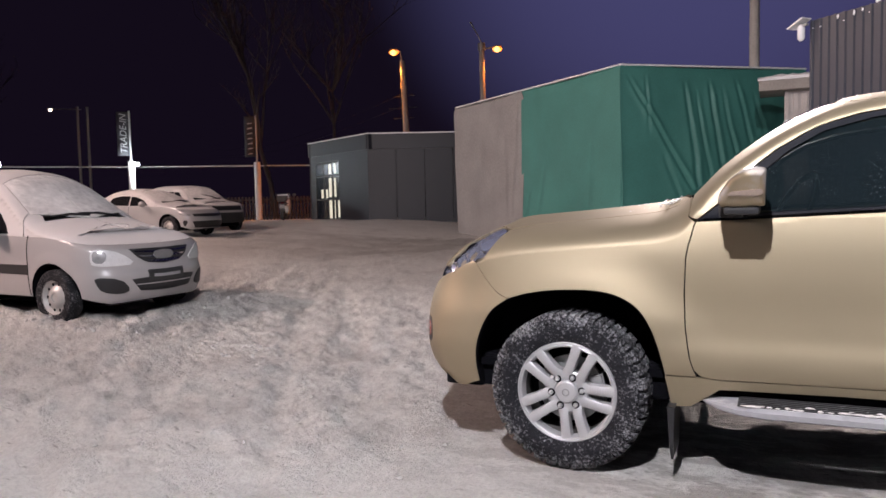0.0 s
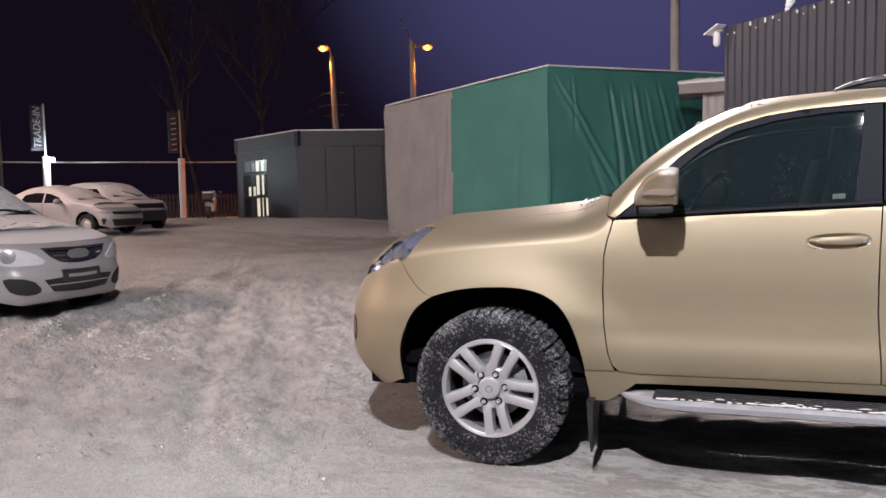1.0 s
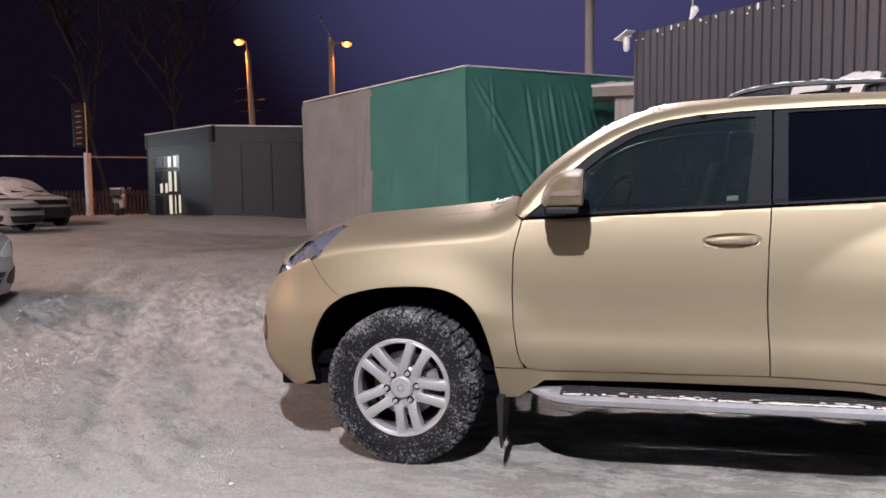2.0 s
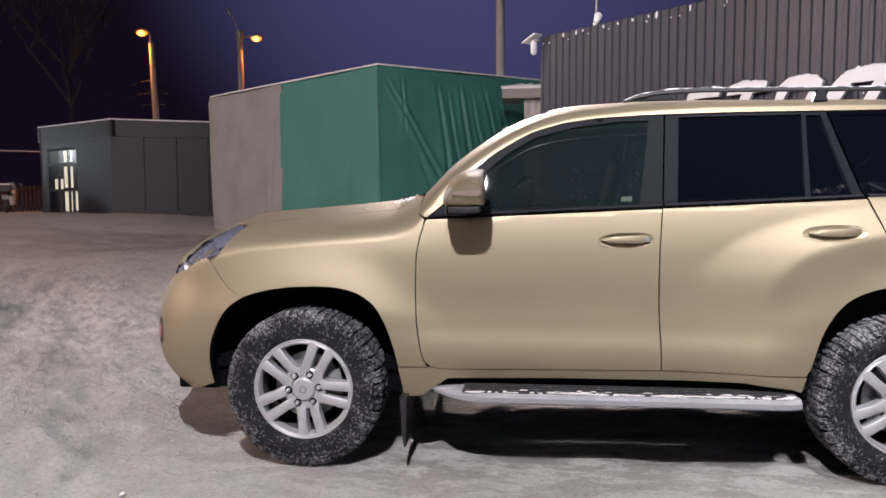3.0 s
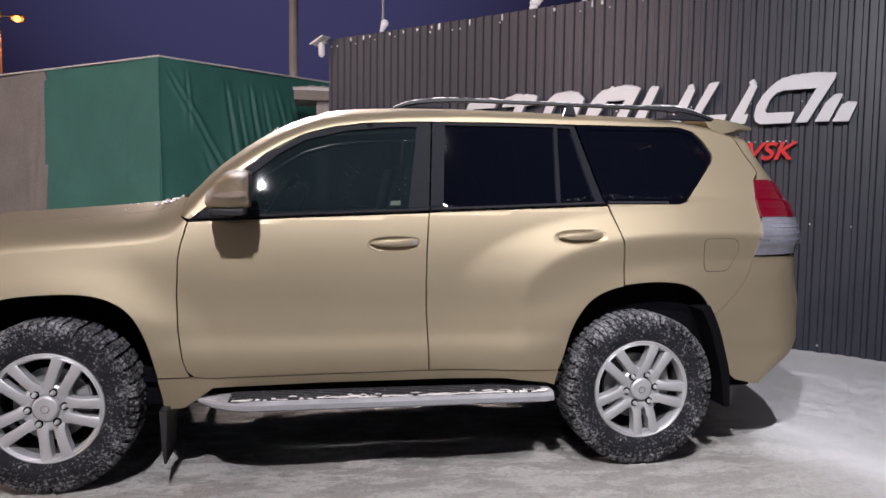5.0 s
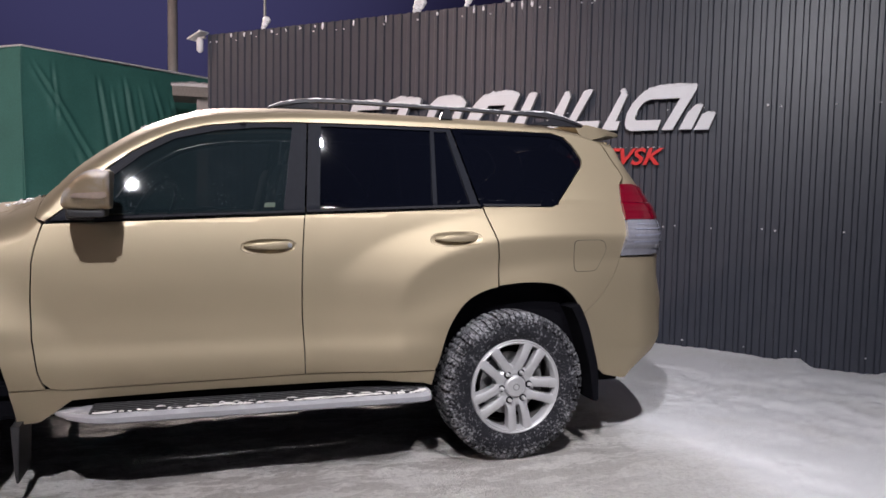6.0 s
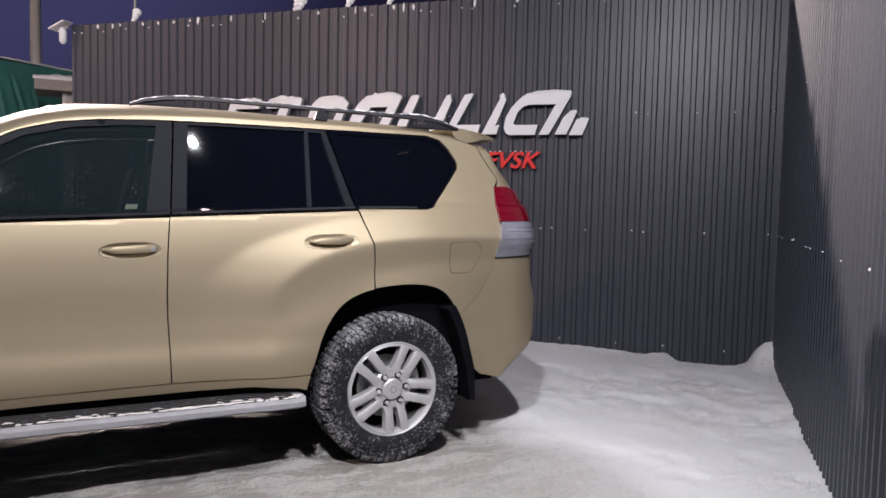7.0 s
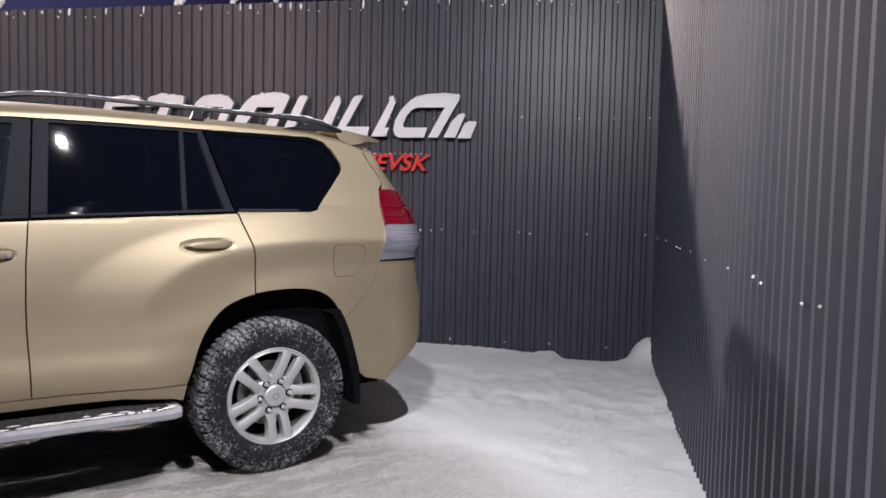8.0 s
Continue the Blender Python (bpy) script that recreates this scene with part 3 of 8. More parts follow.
def build_tent():
    t = thing("covered_stall", "large frame stall draped in green and grey tarpaulins", "tarpaulin stall")
    split = TENT_C.lerp(TENT_L, 0.52)
    cloth("green_cover", split, TENT_C, TENT_H, CLOTH_GREEN, t, "dark green tarpaulin hanging almost flat", 0.3, 1, creases=((0.28, -0.2, 0.45, 1.1, 0.03, 0.03), (0.75, -0.1, 0.3, 1.1, 0.03, 0.025), (0.12, -0.25, 0.6, 1.1, 0.025, 0.03)))
    cloth("green_cover", TENT_C, TENT_R, TENT_H, CLOTH_GREEN, t, "dark green tarpaulin pulled into slanting folds", 0.5, 2, creases=((0.03, 0.52, 0.04, 0.75, 0.014, 0.09), (0.22, 0.30, 0.45, 0.95, 0.014, 0.05), (0.33, 0.12, 0.06, 0.9, 0.016, 0.075), (0.39, 0.16, 0.10, 0.9, 0.013, 0.06), (0.46, 0.15, 0.05, 0.9, 0.016, 0.085), (0.53, 0.20, 0.08, 0.8, 0.014, 0.06), (0.60, 0.22, 0.04, 0.8, 0.016, 0.07), (0.70, 0.25, 0.1, 0.8, 0.016, 0.05), (0.12, 0.06, 0.03, 0.3, 0.012, 0.04)))
    out = Vector(((TENT_C - TENT_L).y, -(TENT_C - TENT_L).x, 0)).normalized() * 0.04
    cloth("grey_cover", TENT_L + out, split + out + (TENT_C - split) * 0.03, TENT_H - 0.02, CLOTH_GREY, t, "weathered grey tarpaulin", 0.5, 3, nu=120, creases=((0.75, 0.05, 0.2, 1.1, 0.04, 0.03), (0.92, -0.1, 0.05, 1.1, 0.03, 0.05), (0.4, 0.1, 0.3, 1.1, 0.05, 0.025)))
    far = TENT_L + (TENT_R - TENT_C)
    cloth("grey_cover", far, TENT_L, TENT_H, CLOTH_GREY, t, "weathered grey tarpaulin", 0.5, 5, nu=60)
    cloth("green_cover", TENT_R, far, TENT_H, CLOTH_GREEN, t, "dark green tarpaulin", 0.5, 6, nu=60)
    bm = bmesh.new()
    for zz in (TENT_H - 0.03, TENT_H + 0.02):
        bm.faces.new([bm.verts.new((p.x, p.y, zz)) for p in (TENT_C, TENT_R, far, TENT_L)])
    part("roof", bm, SNOW, t, "flat roof under snow")
    # rails take the snow colour to paint the highlight along the top edge
    for a, b in ((TENT_C, TENT_R), (TENT_L, TENT_C), (TENT_L, far), (far, TENT_R)):
        part("frame_rail", tube(bmesh.new(), [(a.x, a.y, TENT_H), (b.x, b.y, TENT_H)], 0.025), SNOW, t, "frame rail coloured white for a bright edge highlight")
    for a in (TENT_C, TENT_R, TENT_L, far):
        inw = (TENT_C + far) / 2 - a
        inw.normalize()
        q = a + inw * 0.25
        part("frame_post", tube(bmesh.new(), [(q.x, q.y, -0.1), (q.x, q.y, TENT_H)], 0.04), STEEL, t)
    return t


build_tent()

KC, KL, KR = Vector((-15.55, 25.3, 0)), Vector((-20.8, 28.5, 0)), Vector((-9.9, 28.2, 0))


def wall_between(name, a, b, z0, z1, thick, mat, parent, label="", bevel=0.0):
    a, b = Vector(a), Vector(b)
    d = b - a
    m = Matrix.Translation((a.x, a.y, 0)) @ Matrix.Rotation(math.atan2(d.y, d.x), 4, "Z")
    ob = part(name, box(bmesh.new(), 0, d.length, 0, thick, z0, z1, bevel), mat, parent, label)
    ob.matrix_basis = m
    return ob


KIOSK_LIT = glow("lit_interior", (1.0, 0.88, 0.6), 0.9)
KIOSK_GLASS = glass("kiosk_glass", (0.02, 0.03, 0.06), 0.85, 0.2, (0.92, 0.94, 0.97))


def build_kiosk():
    k = thing("kiosk", "dark grey clad flat-roofed kiosk with a glazed corner entrance", "kiosk")
    h, band = 4.3, 3.62
    d = (KL - KC)
    L = d.length
    d.normalize()
    nrm = Vector((-d.y, d.x, 0)) if Vector((-d.y, d.x, 0)).dot(KR - KC) > 0 else Vector((d.y, -d.x, 0))
    far = KL + (KR - KC)
    # side wall in cladding panels
    e = KR - KC
    for i in range(5):
        a, b = KC + e * (i / 5), KC + e * ((i + 1) / 5 - 0.004)
        wall_between("cladding_panel", a, b, 0.05, band, 0.12, CLADDING, k)
    wall_between("fascia", KC - e.normalized() * 0.06, KR, band + 0.01, h, 0.16, CLADDING, k)
    wall_between("rear_wall", KR, far, 0.0, h - 0.05, 0.1, CLADDING, k)
    wall_between("rear_wall", far, KL, 0.0, h - 0.05, 0.1, CLADDING, k)
    # entrance side: solid panel by the corner, then the glazing
    f = lambda s: KC + d * (L * s)
    wall_between("cladding_panel", f(0.46), f(0.0), 0.05, band, 0.12, CLADDING, k)
    wall_between("cladding_panel", f(1.0), f(0.9), 0.05, band, 0.12, CLADDING, k)
    wall_between("fascia", f(1.03), f(-0.02), band + 0.01, h, 0.16, CLADDING, k)
    wall_between("plinth", f(0.9), f(0.46), 0.05, 0.32, 0.12, CLADDING, k)
    wall_between("lintel", f(0.9), f(0.46), 3.3, band, 0.12, CLADDING, k)
    for s in (0.9, 0.75, 0.6, 0.465):
        wall_between("mullion", f(s), f(s - 0.012), 0.32, 3.3, 0.09, BLACK_PLASTIC, k)
    for z in (0.34, 1.42, 2.6, 3.24):
        wall_between("transom", f(0.89), f(0.47), z - 0.035, z + 0.035, 0.08, BLACK_PLASTIC, k)
    for s0, s1 in ((0.888, 0.752), (0.738, 0.602), (0.588, 0.468)):
        for z0, z1 in ((0.38, 1.38), (1.46, 2.56), (2.64, 3.2)):
            ob = wall_between("pane", f(s0), f(s1), z0, z1, 0.01, KIOSK_GLASS, k)
            ob.visible_shadow = False
    inner = [(0.735, 0.61, 1.56, 2.5), (0.735, 0.61, 2.7, 3.2), (0.735, 0.63, 0.5, 1.4), (0.88, 0.76, 1.5, 1.95), (0.58, 0.47, 0.55, 1.4)]
    for s0, s1, z0, z1 in inner:
        ob = wall_between("lit_blind", f(s0) + nrm * 0.25, f(s1) + nrm * 0.25, z0, z1, 0.02, KIOSK_LIT, k, "pale blind lit from within")
    bm = bmesh.new()
    q = [KC, KR, far, KL]
    for z in (h - 0.02, h + 0.04):
        bm.faces.new([bm.verts.new((p.x, p.y, z)) for p in q])
    part("roof", bm, SNOW, k, "flat roof under snow")
    for a, b in ((f(1.03), f(-0.02)), (KC - e.normalized() * 0.06, KR)):
        wall_between("roof_edge_snow", a, b, h + 0.003, h + 0.05, 0.12, SNOW, k, "thin line of snow along the roof edge")
    st = f(0.72) - nrm * 0.75
    bm = box(bmesh.new(), -1.1, 1.1, -0.45, 0.5, 0.0, 0.22, 0.02)
    o = part("step", bm, SNOW, k, "entrance step under snow")
    o.matrix_basis = Matrix.Translation((st.x, st.y, 0.05)) @ Matrix.Rotation(math.atan2(d.y, d.x), 4, "Z")
    return k


build_kiosk()

# ---- the champagne off-road car ----
def curve(pts, soft=0.03):
    """A smooth function through table points: linear interpolation rounded off over about soft metres."""
    xs, ys = np.array([p[0] for p in pts], float), np.array([p[1] for p in pts], float)
    g = np.linspace(xs[0] - 0.3, xs[-1] + 0.3, 1600)
    v = np.interp(g, xs, ys)
    lo, hi = (ys[1] - ys[0]) / (xs[1] - xs[0]), (ys[-1] - ys[-2]) / (xs[-1] - xs[-2])
    v = np.where(g < xs[0], ys[0] + lo * (g - xs[0]), np.where(g > xs[-1], ys[-1] + hi * (g - xs[-1]), v))
    st = g[1] - g[0]
    r = max(1, int(3 * soft / st))
    k = np.exp(-0.5 * (np.arange(-r, r + 1) * st / soft) ** 2)
    v = np.convolve(np.pad(v, r, mode="reflect", reflect_type="odd"), k / k.sum(), "valid")
    return lambda x: np.interp(x, g, v)


class Skin:
    """A car's outer surface in two running numbers: q along the flank (equal to x there, wrapped round nose and tail), and v up the
    section (equal to z on the flank, rolled over on to hood and roof)."""

    def __init__(s, yc, section, lean, flares, flare_top, front_q, rear_q, front_len, rear_len, square, square_rear, nose, tail, nose_min, tail_max, roll, crown, roll_v, crown_pow, low, haunch=None):
        s.yc = yc
        s.section = section
        s.lean = lean
        s.flares = flares
        s.flare_top = flare_top
        s.front_q = front_q
        s.rear_q = rear_q
        s.front_len = front_len
        s.rear_len = rear_len
        s.square = square
        s.square_rear = square_rear
        s.nose = nose
        s.tail = tail
        s.nose_min = nose_min
        s.tail_max = tail_max
        s.roll = roll
        s.crown = crown
        s.roll_v = roll_v
        s.crown_pow = crown_pow
        s.low = low
        s.grid = None
        s.haunch = haunch

    def side(s, x, z):
        y = s.section(z) + s.lean(x, z)
        for cx, cz, r0, r1, amp in s.flares:
            d = np.hypot(x - cx, (z - cz))
            y = y - amp * step(r1, r0, d) * step(s.flare_top + 0.22, s.flare_top - 0.25, z) * (0.35 + 0.65 * step(0.5, 0.8, z))
        if s.haunch:
            # a swollen rear wing: a ramp from the belt and the door down to a soft crease, tucked in again below it
            cx, cz, rx, rz, amp, reach = s.haunch
            d = ((np.maximum(cx - x, 0) / rx) ** 2.4 + (np.maximum(z - cz, 0) / rz) ** 2.4) ** (1 / 2.4)
            y = y - amp * np.clip((reach - d) / (reach - 1), 0, 1) ** 1.2 * step(4.2, 3.4, x) * (1 - 0.75 * step(1.04, 0.6, d))
        return y

    def at(s, q, v):
        q, v = np.asarray(q, float), np.asarray(v, float)
        f, r = s.front_q, s.rear_q
        pf, pr = np.clip((f - q) / s.front_len, 0, 1), np.clip((q - r) / s.rear_len, 0, 1)
        xm = np.clip(q, f, r)
        for _ in range(2):
            z0 = s.roll(xm)
            th = np.clip((v - z0) / s.roll_v, 0, 1) * math.pi / 2
            zf = np.minimum(v, z0)
            e = 2 / s.square
            ang = pf * math.pi / 2
            xf = f - (f - s.nose(np.minimum(v, z0 + 0.3))) * np.sin(ang) ** e
            ang2 = pr * math.pi / 2
            e2 = 2 / s.square_rear
            xr = r + (s.tail(np.minimum(v, z0 + 0.1)) - r) * np.sin(ang2) ** e2
            xm = np.where(pf > 0, xf, np.where(pr > 0, xr, q))
        ys = s.side(np.clip(xm, s.nose_min, s.tail_max), zf)
        wrap = np.where(pf > 0, 1 - np.cos(ang) ** e, np.where(pr > 0, 1 - np.cos(ang2) ** e2, 0))
        y = ys + (s.yc - ys) * wrap
        a = s.crown(xm) - z0
        z = np.where(v > z0, z0 + a * np.sin(th), v)
        y = y + (s.yc - y) * (1 - np.cos(th)) ** s.crown_pow
        return np.stack([xm, y, z], -1)

    def normal(s, q, v, h=0.004):
        a = s.at(q + h, v) - s.at(q - h, v)
        b = s.at(q, v + h) - s.at(q, v - h)
        n = np.cross(a, b)
        ln = np.linalg.norm(n, axis=-1, keepdims=True)
        return n / np.maximum(ln, 1e-9)

    def find(s, x, z):
        """The (q, v) whose place has this x and z on the visible flank."""
        if s.grid is None:
            Q, V = np.meshgrid(np.linspace(s.front_q - s.front_len * 0.97, s.rear_q + s.rear_len * 0.97, 900), np.linspace(s.low, s.low + 2.3, 500), indexing="ij")
            P = s.at(Q, V)
            ok = V < s.roll(P[..., 0]) + s.roll_v
            s.grid = (Q[ok], V[ok], P[ok][:, 0], P[ok][:, 2])
        Q, V, X, Z = s.grid
        i = np.argmin((X - x) ** 2 + (Z - z) ** 2)
        w, h = np.array([Q[i], V[i]]), 1e-4
        for _ in range(4):
            p = s.at(w[0], w[1])
            J = np.stack([(s.at(w[0] + h, w[1]) - p)[[0, 2]], (s.at(w[0], w[1] + h) - p)[[0, 2]]], -1) / h
            if abs(np.linalg.det(J)) < 0.02:
                break
            w = w + np.clip(np.linalg.solve(J, np.array([x, z]) - p[[0, 2]]), -0.01, 0.01)
        return float(w[0]), float(w[1])


def densify(poly, gap, closed=True):
    out = []
    n = len(poly)
    for i in range(n if closed else n - 1):
        a, b = np.array(poly[i]), np.array(poly[(i + 1) % n])
        k = max(1, int(math.ceil(np.linalg.norm(b - a) / gap)))
        out += [tuple(a + (b - a) * j / k) for j in range(k)]
    return out


def rounded(poly, times=2):
    """Corner cutting, to round off a polygon."""
    for _ in range(times):
        o = []
        for i in range(len(poly)):
            a, b = np.array(poly[i]), np.array(poly[(i + 1) % len(poly)])
            o += [tuple(a * 0.75 + b * 0.25), tuple(a * 0.25 + b * 0.75)]
        poly = o
    return poly


def inside(poly, x, y):
    c = np.zeros(np.shape(x), bool)
    n = len(poly)
    for i in range(n):
        (x0, y0), (x1, y1) = poly[i], poly[(i + 1) % n]
        if y0 != y1:
            c ^= ((y0 > y) != (y1 > y)) & (x < (x1 - x0) * (y - y0) / (y1 - y0) + x0)
    return c


def skin_panel(skin, name, poly, mat, parent, label="", gap=0.025, sink=0.0, depth=0.014, holes=(), mirror=False, bulge=None, clear=0.4):
    """A panel of the skin with the outline poly (q, v), pushed in by sink, its rim turned in by depth."""
    loops = [densify(poly, gap)] + [densify(h, gap) for h in holes]
    pts, edges = [], []
    for lp in loops:
        o = len(pts)
        pts += lp
        edges += [(o + i, o + (i + 1) % len(lp)) for i in range(len(lp))]
    nb = len(pts)
    arr = np.array(poly)
    gx = np.arange(arr[:, 0].min(), arr[:, 0].max(), gap) + gap * 0.37
    gy = np.arange(arr[:, 1].min(), arr[:, 1].max(), gap) + gap * 0.41
    X, Y = [a.ravel() for a in np.meshgrid(gx, gy, indexing="ij")]
    keep = inside(loops[0], X, Y)
    for h in loops[1:]:
        keep &= ~inside(h, X, Y)
    X, Y = X[keep], Y[keep]
    if len(X):
        B = np.array(pts)
        dmin = np.min((X[:, None] - B[None, :, 0]) ** 2 + (Y[:, None] - B[None, :, 1]) ** 2, axis=1)
        k = dmin > (gap * clear) ** 2
        pts += list(zip(X[k], Y[k]))
    from mathutils.geometry import delaunay_2d_cdt
    vs, es, fs, *_ = delaunay_2d_cdt([Vector(p) for p in pts], edges, [], 0, 1e-7)
    V = np.array([tuple(v) for v in vs])
    F = np.array([f for f in fs if len(f) == 3])
    cen = V[F].mean(1)
    ok = inside(loops[0], cen[:, 0], cen[:, 1])
    for h in loops[1:]:
        ok &= ~inside(h, cen[:, 0], cen[:, 1])
    F = F[ok]
    P, N = skin.at(V[:, 0], V[:, 1]), skin.normal(V[:, 0], V[:, 1], 0.003 if sink > 0.009 else max(0.004, min(0.016, gap)))
    if bulge is not None:
        hb = gap * 0.6
        def shaped(q, v):
            return skin.at(q, v) + skin.normal(q, v) * bulge(q, v)[:, None]
        P = shaped(V[:, 0], V[:, 1])
        B = np.cross(shaped(V[:, 0] + hb, V[:, 1]) - shaped(V[:, 0] - hb, V[:, 1]), shaped(V[:, 0], V[:, 1] + hb) - shaped(V[:, 0], V[:, 1] - hb))
        N = B / np.maximum(np.linalg.norm(B, axis=1, keepdims=True), 1e-9)
    P = P - N * sink
    # wind the faces outwards
    fn = np.cross(P[F[:, 1]] - P[F[:, 0]], P[F[:, 2]] - P[F[:, 0]])
    flip = (fn * N[F[:, 0]]).sum(1) < 0
    F[flip] = F[flip][:, ::-1]
    # rim: boundary edges once used
    cnt = {}
    for f in F:
        for a, b in ((f[0], f[1]), (f[1], f[2]), (f[2], f[0])):
            cnt[(a, b)] = 1
    rim = [(a, b) for a, b in cnt if (b, a) not in cnt]
    rv = sorted({a for e in rim for a in e})
    idx = {a: i for i, a in enumerate(rv)}
    n0, nr = len(P), len(rv)
    top, low = P[rv], P[rv] - N[rv] * depth
    allv = np.vstack([P, top, low])
    faces = [tuple(f) for f in F] + [(n0 + idx[b], n0 + idx[a], n0 + nr + idx[a], n0 + nr + idx[b]) for a, b in rim]
    rn = np.zeros((nr, 3))
    for a, b in rim:
        c = np.cross(P[a] - P[b], -N[a])
        c /= max(np.linalg.norm(c), 1e-9)
        rn[idx[a]] += c
        rn[idx[b]] += c
    rn /= np.maximum(np.linalg.norm(rn, axis=1, keepdims=True), 1e-9)
    norms = np.vstack([N, rn, rn])
    if mirror:
        allv = allv * [1, -1, 1] + [0, 2 * skin.yc, 0]
        norms = norms * [1, -1, 1]
        faces = [f[::-1] for f in faces]
    me = bpy.data.meshes.new(name)
    me.from_pydata([tuple(v) for v in allv], [], [tuple(int(i) for i in f) for f in faces])
    me.materials.append(mat)
    me.shade_smooth()
    me.normals_split_custom_set_from_vertices([tuple(n) for n in norms])
    ob = new(name, me)
    ob.parent = parent
    if label:
        ob["label"] = label
    return ob


def lathe(bm, prof, sides=48, closed=False):
    """A profile of (radius, y) turned round the y axis."""
    rings = []
    for r, y in prof:
        rings.append([bm.verts.new((r * math.cos(2 * math.pi * k / sides), y, r * math.sin(2 * math.pi * k / sides))) for k in range(sides)])
    pairs = list(zip(rings, rings[1:])) + ([(rings[-1], rings[0])] if closed else [])
    for a, b in pairs:
        for k in range(sides):
            bm.faces.new((a[k], a[(k + 1) % sides], b[(k + 1) % sides], b[k]))
    return bm


SUV_BELT = lambda x: 1.222 + 0.0463 * (x - 0.6)
_sec = curve([(0.2, 0.11), (0.36, 0.085), (0.46, 0.06), (0.55, 0.036), (0.61, 0.035), (0.68, 0.047), (0.8, 0.048), (0.95, 0.036), (1.08, 0.037), (1.16, 0.044), (1.24, 0.056), (1.3, 0.07), (1.76, 0.233), (2.0, 0.33)], 0.02)


def belt_ledge(x, z):
    """The glass stands in from the door skin above the belt line; fore and aft of the windows the step melts away."""
    dz = z - SUV_BELT(x)
    w = step(3.5, 2.6, x) * step(0.4, 0.75, x)
    return 0.032 * (w * step(-0.002, 0.012, dz) + (1 - w) * step(-0.08, 0.25, dz))


SUV = Skin(
    yc=0.89,
    section=lambda z: _sec(z),
    lean=lambda x, z: belt_ledge(x, z) + 0.05 * step(1.5, 3.4, x) * step(1.2, 1.8, z) + 0.03 * step(0.9, 0.3, x) * step(1.0, 1.3, z) + 0.035 * step(2.9, 3.7, x),
    flares=((0.0, 0.36, 0.50, 0.80, 0.062), (2.79, 0.36, 0.47, 0.78, 0.035)),
    flare_top=1.0,
    front_q=-0.30, rear_q=3.5, front_len=0.95, rear_len=0.85, square=3.0, square_rear=2.7,
    nose=curve([(0.2, -0.62), (0.3, -0.76), (0.38, -0.885), (0.45, -0.94), (0.53, -0.958), (0.72, -0.945), (0.82, -0.92), (0.88, -0.885), (0.95, -0.855), (1.05, -0.82), (1.14, -0.765), (1.2, -0.68), (1.35, -0.45)], 0.015),
    tail=curve([(0.2, 3.4), (0.36, 3.55), (0.43, 3.72), (0.5, 3.86), (0.58, 3.915), (0.8, 3.925), (0.88, 3.89), (0.95, 3.865), (1.1, 3.865), (1.3, 3.84), (1.45, 3.75), (1.6, 3.62), (1.72, 3.50), (1.8, 3.40), (1.9, 3.36)], 0.02),
    nose_min=-0.5, tail_max=3.65,
    roll=curve([(-1.0, 0.91), (-0.75, 0.945), (-0.5, 1.005), (-0.3, 1.05), (0.0, 1.078), (0.3, 1.10), (0.45, 1.112), (0.55, 1.145), (0.62, 1.27), (0.69, 1.36), (0.854, 1.49), (0.99, 1.58), (1.157, 1.655), (1.32, 1.695), (1.6, 1.725), (1.95, 1.742), (2.6, 1.748), (3.1, 1.742), (3.3, 1.715), (3.5, 1.66)], 0.035),
    crown=curve([(-1.0, 1.03), (-0.8, 1.105), (-0.62, 1.185), (-0.45, 1.23), (-0.1, 1.257), (0.18, 1.281), (0.42, 1.308), (0.56, 1.385), (0.69, 1.52), (0.854, 1.64), (0.99, 1.723), (1.157, 1.79), (1.322, 1.818), (1.6, 1.832), (1.95, 1.836), (2.6, 1.828), (3.1, 1.82), (3.3, 1.79), (3.5, 1.72)], 0.04),
    roll_v=0.45, crown_pow=0.9, low=0.2, haunch=(3.2, 0.80, 1.03, 0.376, 0.042, 1.34),
)

ARCH_F = [(-0.482, 0.36), (-0.492, 0.503), (-0.462, 0.645), (-0.39, 0.77), (-0.285, 0.84), (-0.136, 0.879), (0.021, 0.892), (0.17, 0.887), (0.285, 0.852), (0.368, 0.78), (0.424, 0.662), (0.459, 0.523), (0.486, 0.345)]
ARCH_R = [(2.352, 0.46), (2.372, 0.53), (2.405, 0.65), (2.45, 0.75), (2.52, 0.835), (2.61, 0.885), (2.74, 0.916), (2.91, 0.924), (3.05, 0.9), (3.14, 0.83), (3.21, 0.70), (3.257, 0.547), (3.282, 0.45)]


def spline(pts, k=5):
    """A smooth curve through the points, k steps between each two."""
    p = [np.array(q, float) for q in pts]
    p = [2 * p[0] - p[1]] + p + [2 * p[-1] - p[-2]]
    out = []
    for i in range(1, len(p) - 2):
        for j in range(k):
            t = j / k
            out.append(tuple(0.5 * (2 * p[i] + (p[i + 1] - p[i - 1]) * t + (2 * p[i - 1] - 5 * p[i] + 4 * p[i + 1] - p[i + 2]) * t * t + (3 * p[i] - p[i - 1] - 3 * p[i + 1] + p[i + 2]) * t ** 3)))
    return out + [tuple(p[-2])]


def fillet(poly, r, k=4):
    """A polygon with its corners rounded off at r."""
    out, n = [], len(poly)
    for i in range(n):
        a, b, c = (np.array(poly[j % n], float) for j in (i - 1, i, i + 1))
        p, q = b + (a - b) / np.linalg.norm(a - b) * r, b + (c - b) / np.linalg.norm(c - b) * r
        out += [tuple((1 - t) ** 2 * p + 2 * t * (1 - t) * b + t * t * q) for t in np.linspace(0, 1, k)]
    return out


